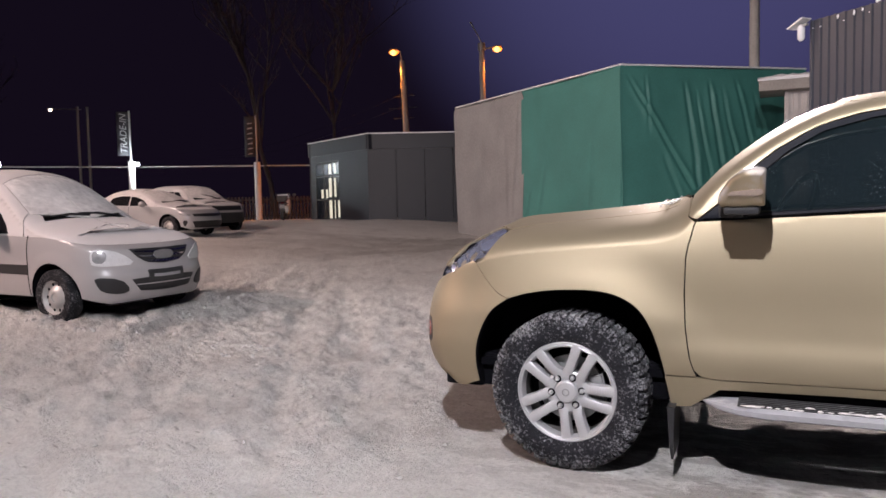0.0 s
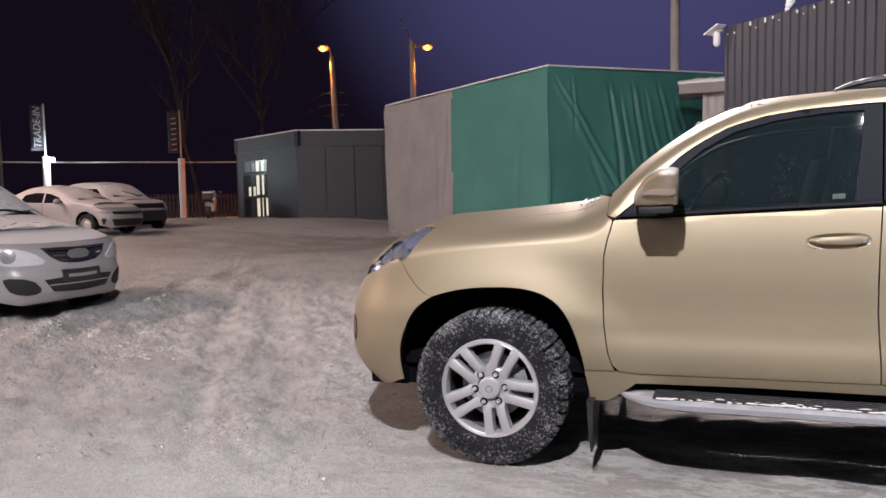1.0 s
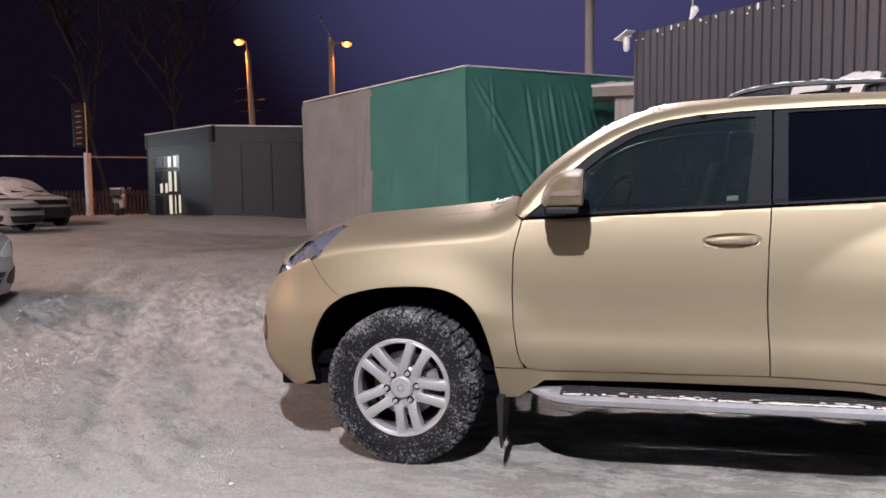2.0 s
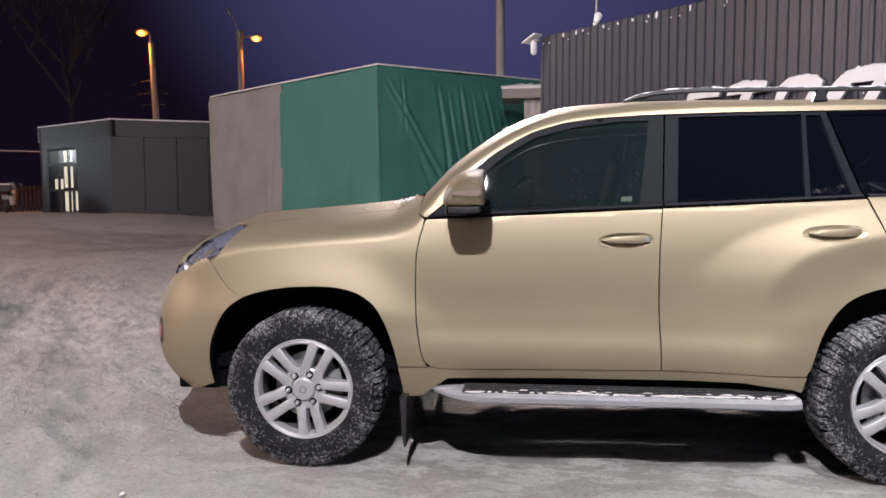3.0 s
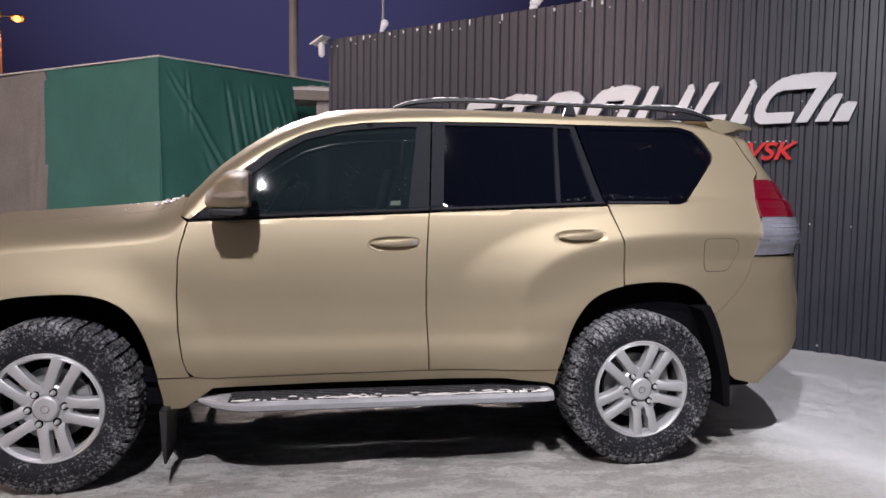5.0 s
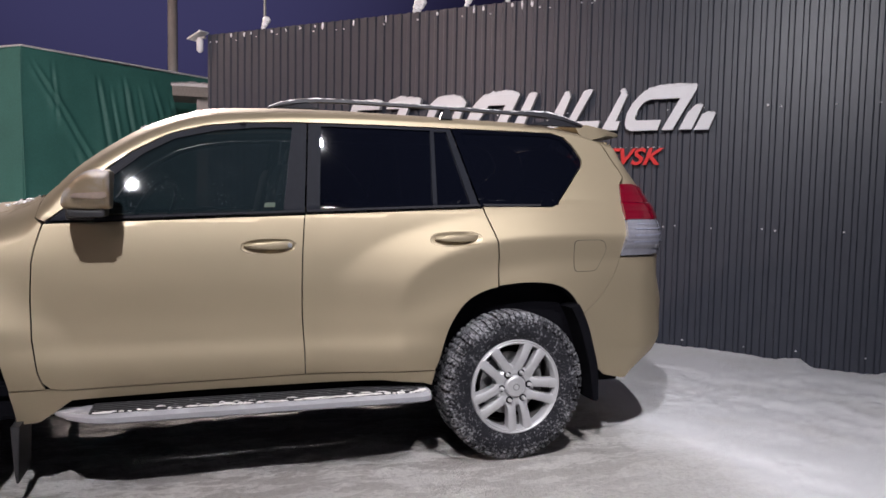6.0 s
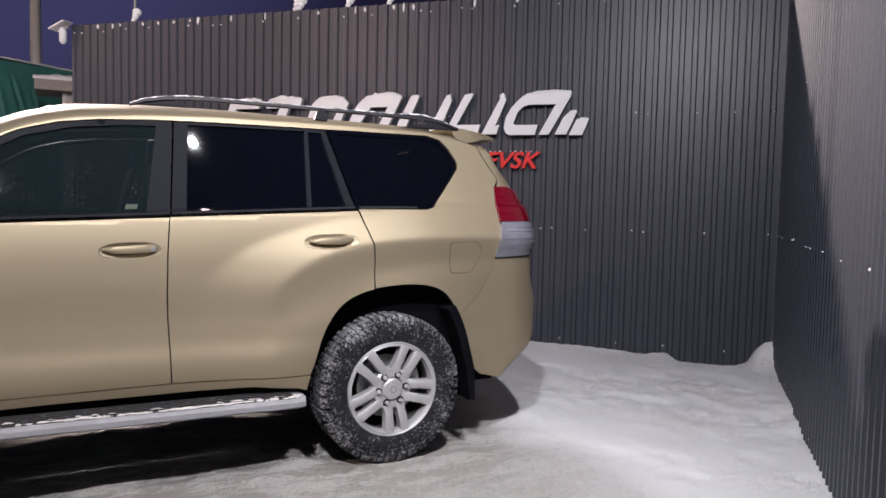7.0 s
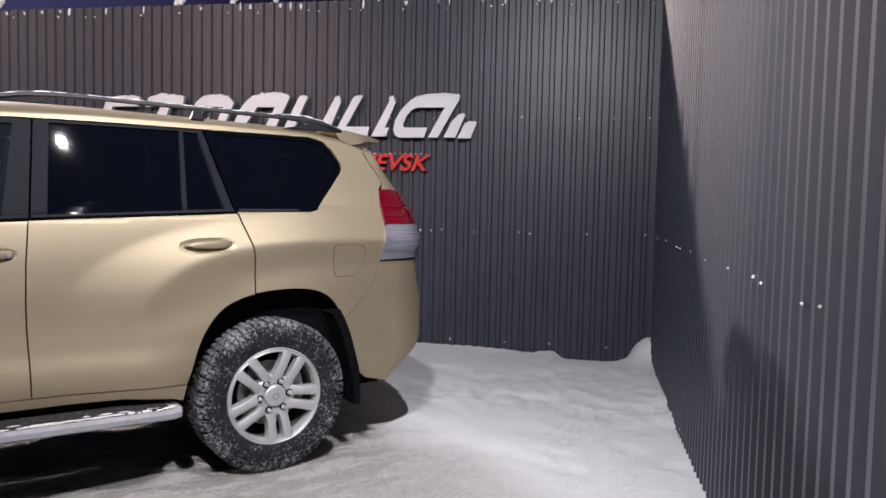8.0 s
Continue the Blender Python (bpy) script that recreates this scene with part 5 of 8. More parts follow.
        tl = P("tail_lamp", red, LAMP_RED, car, "deep red two-lobed tail lamp lens", sink=-0.008, depth=0.05, mirror=mir, gap=0.009, bulge=lambda q, v: 0.004 + 0.008 * step(1.37, 1.33, v) - 0.008 * np.exp(-((v - 1.352) / 0.006) ** 2) - 0.003 * np.exp(-((v - 1.40) / 0.004) ** 2) - 0.003 * np.exp(-((v - 1.30) / 0.004) ** 2))
        P("lamp_body", [red[0], red[1], clr[0], clr[1], (out - 0.02, 1.075), (out, 1.12), (out, 1.34), (out - 0.05, 1.42), red[-1]], LAMP_SMOKE, tl, "grey lamp housing", sink=-0.0025, depth=0.02, mirror=mir, gap=0.02)
        P("clear_lens", clr, LAMP_CLEAR, tl, "clear ribbed lower lens", sink=-0.008, depth=0.05, mirror=mir, gap=0.006, bulge=lambda q, v: (0.012 + 0.0014 * np.sin(v * 330)) * step(1.10, 1.13, v) + 0.002)
        for k, v0 in enumerate((1.222, 1.196, 1.168, 1.138)):
            P("lens_rib", [(lamp_r[2][0] + 0.05 - 0.01 * k, v0), (out - 0.09, v0 + 0.006), (out - 0.09, v0 + 0.013), (lamp_r[2][0] + 0.05 - 0.01 * k, v0 + 0.007)], LAMP_SMOKE, tl, "grey rib behind the lens", sink=-0.0245, depth=0.004, mirror=mir, gap=0.02)
        P("tailgate", [(out + 0.006, 0.95), (out + 0.006, 1.42), (out - 0.045, 1.43), (lamp_r[0][0] + 0.1, 1.458), (lamp_r[0][0] + 0.02, 1.452)] + F([(3.527, 1.50), (3.477, 1.60), (3.407, 1.70)]) + [(3.45, R(3.4) + 0.2), (S.rear_q + 0.82, R(3.4) + 0.43), (S.rear_q + 0.82, 0.95)], GOLD, car, "gold tailgate", mirror=mir, gap=0.035)
        rb = [(3.195, 0.742)] + CURVE_R[50:60] + F([(3.36, 0.40), (3.48, 0.37)]) + [(3.75, 0.37), (S.rear_q + 0.82, 0.38), (S.rear_q + 0.82, 0.944), (out, 0.944), (out - 0.01, 1.055)] + bseam
        P("rear_bumper", rb, GOLD, car, "gold rear bumper", mirror=mir, gap=0.022)
        # glazing
        fr_f = [(x + 0.004, z - 0.004) for x, z in WINDOW_TOP[:7]] + [(1.679, 1.713), (1.741, 1.714), (1.713, 1.277), (1.2, 1.255), (0.606, 1.229)]
        gl_f = [(0.80, 1.36), (0.874, 1.438), (0.992, 1.536), (1.126, 1.612), (1.317, 1.661), (1.538, 1.686), (1.668, 1.690), (1.614, 1.287), (1.2, 1.27), (0.80, 1.252)]
        w = P("window_frame", fr_f, SATIN_BLACK, d, "satin black window frame", holes=[gl_f], mirror=mir, gap=0.03, sink=0.004)
        P("window_glass", shrink(gl_f, 1.012, 1.02), GLASS_FRONT, d, "lightly tinted glass with droplets", mirror=mir, gap=0.05, sink=0.014, depth=0.004)
        if not mir:
            P("sticker", [(1.525, 1.300), (1.575, 1.302), (1.578, 1.325), (1.528, 1.323)], STICKER, d, "small green sticker", gap=0.03, sink=0.011, depth=0.001)
        fr_r = [(1.750, 1.714), (2.1, 1.721), (2.503, 1.724), (2.614, 1.324), (2.2, 1.301), (1.721, 1.279)]
        gl_1 = [(1.811, 1.704), (2.1, 1.709), (2.388, 1.712), (2.364, 1.318), (2.1, 1.305), (1.786, 1.292)]
        gl_2 = [(2.408, 1.707), (2.478, 1.708), (2.568, 1.330), (2.386, 1.320)]
        P("window_frame", fr_r, SATIN_BLACK, e, "satin black window frame", holes=[gl_1, gl_2], mirror=mir, gap=0.03, sink=0.004)
        for gp in (gl_1, gl_2):
            P("window_glass", shrink(gp, 1.015), GLASS_REAR, e, "dark privacy glass", mirror=mir, gap=0.05, sink=0.013, depth=0.004)
        fr_q = [(2.515, 1.724), (3.10, 1.729), (3.178, 1.71), (3.226, 1.665), (3.269, 1.594), (3.268, 1.567), (3.255, 1.547), (3.057, 1.34), (3.013, 1.326), (2.624, 1.322)]
        gl_q = [(2.567, 1.706), (3.085, 1.713), (3.161, 1.697), (3.208, 1.655), (3.25, 1.592), (3.249, 1.572), (3.236, 1.554), (3.045, 1.353), (3.003, 1.338), (2.66, 1.334)]
        q = P("window_frame", fr_q, GLASS_REAR, u, "black quarter window surround", holes=[gl_q], mirror=mir, gap=0.03, sink=0.004)
        P("window_glass", shrink(gl_q, 1.012), GLASS_REAR, u, "dark privacy quarter glass", mirror=mir, gap=0.05, sink=0.010, depth=0.004)
        for own, x0, x1 in ((d, 0.72, 1.708), (e, 1.722, 2.612)):
            P("belt_moulding", [(x, SUV_BELT(x) + 0.002) for x in np.linspace(x0, x1, 12)] + [(x, SUV_BELT(x) + 0.012) for x in np.linspace(x1, x0, 12)], CHROME_DARK, own, "dark glossy belt strip", mirror=mir, gap=0.05, sink=-0.003, depth=0.01)
        P("belt_moulding", [(x, 1.3185 + 0.012 * (x - 2.63)) for x in np.linspace(2.635, 2.955, 6)] + [(x, 1.3285 + 0.012 * (x - 2.63)) for x in np.linspace(2.955, 2.635, 6)], CHROME_DARK, u, "dark glossy belt strip", mirror=mir, gap=0.05, sink=-0.003, depth=0.01)
        # wheel arch liners, turned in from the arch edge
        for arch in (ARCH_F, ARCH_R):
            pts = densify(spline(arch), 0.03, closed=False) + [arch[-1]]
            arr = np.array(pts)
            y0 = np.array([S.at(np.array(qv[0]), np.array(qv[1]))[1] for qv in F(pts)])
            rows = []
            cx = (arch[0][0] + arch[-1][0]) / 2
            for dep, sc in ((0.002, 1.0), (0.02, 0.985), (0.03, 1.012), (0.34, 1.02), (0.34, 0.3)):
                rows.append([(cx + (x - cx) * sc, (2 * S.yc - (yy + dep)) if mir else yy + dep, 0.36 + (z - 0.36) * sc) for (x, z), yy in zip(pts, y0)])
            n = len(pts)
            verts = [p for r in rows for p in r]
            faces = [(i * n + j, i * n + j + 1, (i + 1) * n + j + 1, (i + 1) * n + j) for i in range(len(rows) - 1) for j in range(n - 1)]
            mesh_ob("wheel_arch_liner", verts, faces, DARK_LINER, car, "black wheel arch liner", smooth=False)
        alloy_wheel(car, (0, 2 * S.yc, 0.388) if mir else (0, 0, 0.388), 65, mir)
        alloy_wheel(car, (2.79, 2 * S.yc, 0.388) if mir else (2.79, 0, 0.388), 62, mir)
        sg = -1 if mir else 1
        yy = lambda y: 2 * S.yc - y if mir else y
        # running board: grey outer face, ribbed black tread with snow, brackets
        prof = [(-0.07, 0.357), (-0.083, 0.366), (-0.083, 0.388), (-0.065, 0.403), (0.10, 0.403), (0.10, 0.385), (-0.04, 0.362)]
        bm = bmesh.new()
        rows = []
        for x, k, dy in ((0.60, 0.12, 0.13), (0.64, 0.4, 0.085), (0.70, 0.68, 0.045), (0.78, 0.9, 0.012), (0.88, 1, 0), (1.5, 1, 0), (2.27, 1, 0), (2.315, 0.92, 0.01), (2.33, 0.6, 0.03)):
            rows.append([bm.verts.new((x, yy(y * k + dy), 0.385 + (z - 0.385) * k)) for y, z in prof])
        for a, b in zip(rows, rows[1:]):
            for i in range(len(prof)):
                bm.faces.new((a[i], a[(i + 1) % len(prof)], b[(i + 1) % len(prof)], b[i]))
        bm.faces.new(rows[0])
        bm.faces.new(rows[-1][::-1])
        bmesh.ops.recalc_face_normals(bm, faces=bm.faces[:])
        rbd = part("running_board", bm, BOARD_GREY, car, "silver grey running board dusted with snow", smooth=30)
        bm = box(bmesh.new(), 0.78, 2.27, min(yy(-0.055), yy(0.09)), max(yy(-0.055), yy(0.09)), 0.402, 0.409, 0.003)
        tr = part("tread_strip", bm, BOARD_TREAD, rbd, "black ribbed tread with snow")
        drift = random.Random(31)
        bm = bmesh.new()
        x = 0.80
        while x < 2.3:
            ln, hh, yc = drift.uniform(0.008, 0.045), drift.uniform(0.002, 0.008), drift.choice((-0.062, -0.058, -0.052, -0.03))
            for v in bmesh.ops.create_icosphere(bm, subdivisions=2, radius=1)["verts"]:
                v.co = Vector((x + v.co.x * ln, yy(yc + v.co.y * drift.uniform(0.003, 0.012)), 0.409 + v.co.z * hh * drift.uniform(0.7, 1.2)))
            x += drift.uniform(0.005, 0.04)
        tagged(part("snow_drift", bm, CRUMB, rbd, "ragged line of snow along the step", smooth=60), kind="stuff")
        for k in range(5):
            y = yy(-0.045 + 0.03 * k)
            part("tread_rib", box(bmesh.new(), 0.79, 2.26, y - 0.004, y + 0.004, 0.408, 0.414), BOARD_TREAD, rbd)
        for x in (0.95, 1.5, 2.05):
            part("bracket", box(bmesh.new(), x - 0.03, x + 0.03, min(yy(0.05), yy(0.3)), max(yy(0.05), yy(0.3)), 0.36, 0.4), DARK_LINER, rbd)
        # mud flaps
        edge = [(x - 0.004, z) for x, z in CURVE_R[46:60]] + [(3.28, 0.38), (3.283, 0.285)]
        bm = bmesh.new()
        prism(bm, edge + [(3.275, 0.277), (3.25, 0.28), (3.24, 0.36)] + [(x - 0.05, z - 0.02) for x, z in CURVE_R[46:60][::-1]], 0.24 * sg, Matrix.Translation((0, yy(-0.01), 0)), 0.003)
        part("mud_flap", bm, DARK_LINER, car, "black rear mud flap under the arch", smooth=40)
        for x0, x1, z0, z1 in ((0.475, 0.50, 0.115, 0.36),):
            bm = bmesh.new()
            prism(bm, [(x0, z1), (x0 + 0.012, z0 + 0.05), (x0 + 0.02, z0), (x0 + 0.028, z0), (x1 + 0.004, z0 + 0.06), (x1 + 0.01, z1)], 0.25 * sg, Matrix.Translation((0, yy(-0.02), 0)), 0.004)
            part("mud_flap", bm, BLACK_PLASTIC, car, "black rubber mud flap", smooth=40)
        # roof rail
        bm = bmesh.new()
        rl = [(1.56, 1.79, 0.008), (1.62, 1.812, 0.012), (1.70, 1.828, 0.014), (1.80, 1.839, 0.014), (1.95, 1.843, 0.0125), (2.5, 1.84, 0.012), (2.92, 1.836, 0.013), (3.0, 1.838, 0.018), (3.1, 1.834, 0.022), (3.19, 1.82, 0.018), (3.31, 1.785, 0.01)]
        rows = []
        for x, z, h in rl:
            yb = yy(0.33 + 0.02 * math.sin((x - 1.6) / 1.76 * math.pi))
            rows.append([bm.verts.new((x, yb + a * 0.022, z + b * h)) for a, b in ((-1, -0.6), (-0.8, 0.5), (0, 1), (0.8, 0.5), (1, -0.6), (0, -1))])
        for a, b in zip(rows, rows[1:]):
            for i in range(6):
                bm.faces.new((a[i], a[(i + 1) % 6], b[(i + 1) % 6], b[i]))
        bm.faces.new(rows[0])
        bm.faces.new(rows[-1][::-1])
        bmesh.ops.recalc_face_normals(bm, faces=bm.faces[:])
        rail = part("roof_rail", bm, RAIL_BLACK, car, "dark roof rail dusted with snow", smooth=45)
        for x0, x1, zt in ((1.57, 1.82, 1.828), (2.96, 3.31, 1.824), (2.46, 2.53, 1.836)):
            yb = yy(0.335)
            bm = bmesh.new()
            zb = float(S.crown(np.array((x0 + x1) / 2))) - 0.05
            pl = [(x0, zb + 0.01), (x0 + 0.14 * (x1 - x0) / 0.35, zt - 0.02), (x0 + 0.4 * (x1 - x0), zt), (x1 - 0.3 * (x1 - x0), zt), (x1, zb + 0.01)] if x1 - x0 > 0.2 else [(x0, zb), (x0 + 0.02, zt), (x1 - 0.02, zt), (x1, zb)]
            prism(bm, pl, 0.03, Matrix.Translation((0, yb - 0.015, 0)), 0.004)
            part("rail_foot", bm, RAIL_BLACK, rail, smooth=40)
        # door mirror
        mo = build_mirror(car, S, mir)
    # inner shell, floor and tank, seats are hidden by the dark glass
    bm = box(bmesh.new(), -0.55, 3.5, 0.16, 2 * S.yc - 0.16, 0.34, 0.52, 0.02)
    part("underbody", bm, DARK_LINER, car, "black underbody")
    # added box, hidden in the dark, that keeps the pole lamp off the ground below
    part("skid_plate", box(bmesh.new(), -0.3, 3.3, 0.7, 1.45, 0.2, 0.36, 0.04), DARK_LINER, car, "black box added under the car to block light")
    bm = bmesh.new()
    prism(bm, [(-0.6, 0.5), (0.5, 0.5), (0.62, 1.17), (2.95, 1.24), (3.5, 1.2), (3.6, 0.55), (3.55, 0.46), (-0.6, 0.46)], 2 * (S.yc - 0.13), Matrix.Translation((0, 0.13, 0)))
    cab = part("cabin_tub", bm, DARK_LINER, car, "dark cabin interior")
    part("front_splash_guard", box(bmesh.new(), -0.72, -0.50, 0.16, 2 * S.yc - 0.16, 0.33, 0.86, 0.02), DARK_LINER, car, "black splash guard behind the bumper")
    bm = bmesh.new()
    prism(bm, [(-0.5, 0.52), (-0.62, 0.85), (-0.5, 1.0), (0.45, 1.12), (0.5, 0.52)], 2 * (S.yc - 0.35), Matrix.Translation((0, 0.35, 0)))
    part("engine_bay", bm, DARK_LINER, car)
    for sy in (0.5, 1.28):
        bm = bmesh.new()
        box(bm, 1.55, 1.70, sy - 0.24, sy + 0.24, 1.15, 1.52, 0.05, Matrix.Translation((1.6, 0, 1.2)) @ Matrix.Rotation(radians(12), 4, "Y") @ Matrix.Translation((-1.6, 0, -1.2)))
        box(bm, 1.66, 1.75, sy - 0.13, sy + 0.13, 1.53, 1.68, 0.03, Matrix.Translation((1.6, 0, 1.2)) @ Matrix.Rotation(radians(12), 4, "Y") @ Matrix.Translation((-1.6, 0, -1.2)))
        part("seat_back", bm, SEAT_CLOTH, car, "dark seat behind the glass", smooth=40)
    bm = lathe(bmesh.new(), [(0.17, -0.012), (0.19, 0.0), (0.17, 0.012), (0.158, 0.0)], 32, closed=True)
    part("steering_wheel", bm, BLACK_PLASTIC, car, smooth=60).matrix_basis = Matrix.Translation((1.02, 0.5, 1.26)) @ Matrix.Rotation(radians(65), 4, "Z") @ Matrix.Rotation(radians(25), 4, "X")
    # windscreen wipers at the cowl and the tailgate spoiler
    bm = bmesh.new()
    for k, (x, y) in enumerate(((0.40, 0.55), (0.36, 0.95))):
        tube(bm, [(x, y, 1.285), (x - 0.03, y + 0.25, 1.305), (x, y + 0.55, 1.305)], [0.01, 0.008, 0.006], 6)
    part("wipers", bm, BLACK_PLASTIC, car, "black wipers with snow at the cowl")
    rnd = random.Random(21)
    bm = bmesh.new()
    for k in range(14):
        g = bmesh.ops.create_icosphere(bm, subdivisions=1, radius=1)["verts"]
        cx, cy, sz = rnd.uniform(0.40, 0.48), rnd.uniform(0.34, 0.6), rnd.uniform(0.004, 0.012)
        cz = float(S.at(np.array(cx), np.array(R(cx) + 0.3))[2]) + 0.004
        for v in g:
            v.co = Vector((cx + v.co.x * sz * 1.3, cy + v.co.y * sz * 1.8, cz + v.co.z * sz * rnd.uniform(0.5, 0.9)))
    tagged(part("cowl_snow", bm, SNOW, car, "crumbs of snow lying at the wipers", smooth=60), kind="stuff")
    bm = bmesh.new()
    for k in range(55):
        qx = rnd.choice((rnd.uniform(0.95, 1.5), rnd.uniform(0.95, 1.25), rnd.uniform(0.1, 0.5)))
        sz = rnd.uniform(0.001, 0.004)
        p = S.at(np.array(qx), np.array(R(qx) + (rnd.uniform(0.16, 0.3) if qx > 0.9 else rnd.uniform(0.28, 0.42))))
        for v in bmesh.ops.create_icosphere(bm, subdivisions=1, radius=1)["verts"]:
            v.co = Vector((p[0] + v.co.x * sz * 1.6, p[1] + v.co.y * sz * 1.6, p[2] + 0.002 + v.co.z * sz * rnd.uniform(0.6, 1.0)))
    tagged(part("snow_grains", bm, SNOW, car, "grains of snow along pillar, roof edge and bonnet", smooth=60), kind="stuff")
    bm = bmesh.new()
    prof = [(3.30, 1.80), (3.45, 1.805), (3.60, 1.79), (3.695, 1.765), (3.69, 1.75), (3.62, 1.735), (3.5, 1.72), (3.36, 1.75)]
    rows = []
    for y, k in ((0.42, 0.55), (0.5, 0.9), (0.62, 1), (S.yc, 1.03), (2 * S.yc - 0.62, 1), (2 * S.yc - 0.5, 0.9), (2 * S.yc - 0.42, 0.55)):
        rows.append([bm.verts.new((3.33 + (x - 3.33) * k, y, z + 0.01 * (k - 1))) for x, z in prof])
    for a, b in zip(rows, rows[1:]):
        for i in range(len(prof)):
            bm.faces.new((a[i], a[(i + 1) % len(prof)], b[(i + 1) % len(prof)], b[i]))
    bm.faces.new(rows[0])
    bm.faces.new(rows[-1][::-1])
    bmesh.ops.recalc_face_normals(bm, faces=bm.faces[:])
    part("roof_spoiler", bm, GOLD, car, "gold roof spoiler with a snow cap", smooth=40)
    return car


def build_mirror(car, S, mir):
    out = fillet([(0.702, 1.30), (0.712, 1.345), (0.755, 1.405), (0.80, 1.437), (0.852, 1.449), (0.894, 1.444), (0.888, 1.285), (0.80, 1.278), (0.716, 1.282)], 0.011, 3)
    c = np.array((0.805, 1.36))
    rows = []
    bm = bmesh.new()
    for y, k, dx in ((-0.232, 0.55, 0.016), (-0.23, 0.74, 0.012), (-0.222, 0.9, 0.006), (-0.2, 0.985, 0), (-0.13, 1.0, 0), (-0.06, 0.99, 0), (-0.03, 0.93, 0), (-0.015, 0.8, 0)):
        rows.append([bm.verts.new((c[0] + (x - c[0]) * k + dx, 2 * S.yc - (y - 0.3 * (z - c[1]) * (y < -0.1)) if mir else y - 0.3 * (z - c[1]) * (y < -0.1), c[1] + (z - c[1]) * k)) for x, z in out])
    n = len(out)
    for a, b in zip(rows, rows[1:]):
        for k in range(n):
            bm.faces.new((a[k], a[(k + 1) % n], b[(k + 1) % n], b[k]))
    bm.faces.new(rows[0])
    bm.faces.new(rows[-1][::-1])
    bmesh.ops.recalc_face_normals(bm, faces=bm.faces[:])
    mo = part("door_mirror", bm, GOLD_SNOWY, car, "gold door mirror with snow on its shell", smooth=50)
    fy = (lambda y: 2 * S.yc - y) if mir else (lambda y: y)
    bm = bmesh.new()
    prism(bm, [(-0.075, -0.012), (-0.06, 0.006), (0.055, 0.014), (0.062, -0.004), (0.04, -0.016)], 0.012 * (-1 if mir else 1), Matrix.Translation((0.82, fy(-0.238), 1.342)), 0.003)
    part("turn_signal", bm, SIGNAL, mo, "slim clear turn signal")
    bm = box(bmesh.new(), 0.725, 0.87, min(fy(-0.19), fy(-0.02)), max(fy(-0.19), fy(-0.02)), 1.25, 1.292, 0.018)
    box(bm, 0.70, 0.80, min(fy(-0.05), fy(0.1)), max(fy(-0.05), fy(0.1)), 1.235, 1.29, 0.012)
    part("mirror_arm", bm, BLACK_PLASTIC, mo, "black mirror arm and lower shell", smooth=50)
    return mo


SIGNAL = material("dim_signal_lens", (0.22, 0.17, 0.14), 0.2, 0.0, 0.15, 80, 20, 0.0, coat=0.6)
STICKER = material("green_sticker", (0.012, 0.03, 0.012), 0.6, 0, 0.3, 120, 30, 0.0)
LAMP_RED = glass("red_lamp_lens", (0.11, 0.001, 0.009), 0.0, 0.07)
LAMP_BOWL = material("silvered_reflector", (0.42, 0.43, 0.5), 0.22, 0.7, 0.25, 60, 20, 0.0)
LAMP_PALE = material("milky_headlamp_lens", (0.6, 0.6, 0.61), 0.3, 0.0, 0.12, 60, 12, 0.05, coat=0.5)
LAMP_SMOKE = material("smoke_grey_bezel", (0.22, 0.23, 0.29), 0.25, 0.2, 0.2, 60, 12, 0.0, coat=0.5)
LAMP_AMBER = material("reddish_reflector", (0.35, 0.11, 0.08), 0.25, 0, 0.1, 80, 6, 0.0, coat=0.5)
LAMP_CLEAR = material("clear_ribbed_lens", (0.2, 0.2, 0.23), 0.22, 0.25, 0.2, 60, 9, 0.0, coat=0.6)
DARK_SEAM = material("seam_shadow_rubber", (0.02, 0.018, 0.014), 0.9, 0, 0.1, 60, 5, 0.0)
CHROME_DARK = material("dark_glossy_strip", (0.02, 0.02, 0.023), 0.45, 0.0, 0.1, 60, 5, 0.0, spec=0.15)
BOARD_GREY = snow_over(material("silver_grey_plastic", (0.27, 0.27, 0.285), 0.5, 0.1, 0.08, 60, 4, 0.05), 0.42, 14, 0.7, (0.5, 0.5, 0.52))
BOARD_TREAD = snow_over(material("ribbed_tread", (0.02, 0.02, 0.022), 0.7, 0, 0.2, 60, 4, 0.2), 0.33, 45, 0.4, (0.4, 0.4, 0.42))
RAIL_BLACK = snow_over(material("dark_rail", (0.016, 0.016, 0.02), 0.5, 0, 0.2, 60, 5, 0.05, spec=0.25), 0.5, 26, 0.45)
GOLD_SNOWY = snow_over(material("gold_paint_snow_dusted", (0.34, 0.27, 0.18), 0.4, 0.75, 0.03, 900, 1.2, 0.0, coat=0.3), 0.47, 11, -0.4, (0.55, 0.52, 0.51))
SEAT_CLOTH = material("dark_seat_cloth", (0.04, 0.04, 0.042), 0.9, 0, 0.2, 120, 6, 0.2)
build_suv()

# ---- sign, canopy and small things on the fence ----
def fence_pose(u, z, off):
    """On the back fence: u metres along it from the corner, off metres towards the yard. Local x runs to the corner, y into the fence."""
    p = CORNER + BACK * u + Vector((-BACK.y, BACK.x, 0)) * off
    m = Matrix(((-BACK.x, BACK.y, 0, p.x), (-BACK.y, -BACK.x, 0, p.y), (0, 0, 1, z), (0, 0, 0, 1)))
    return m


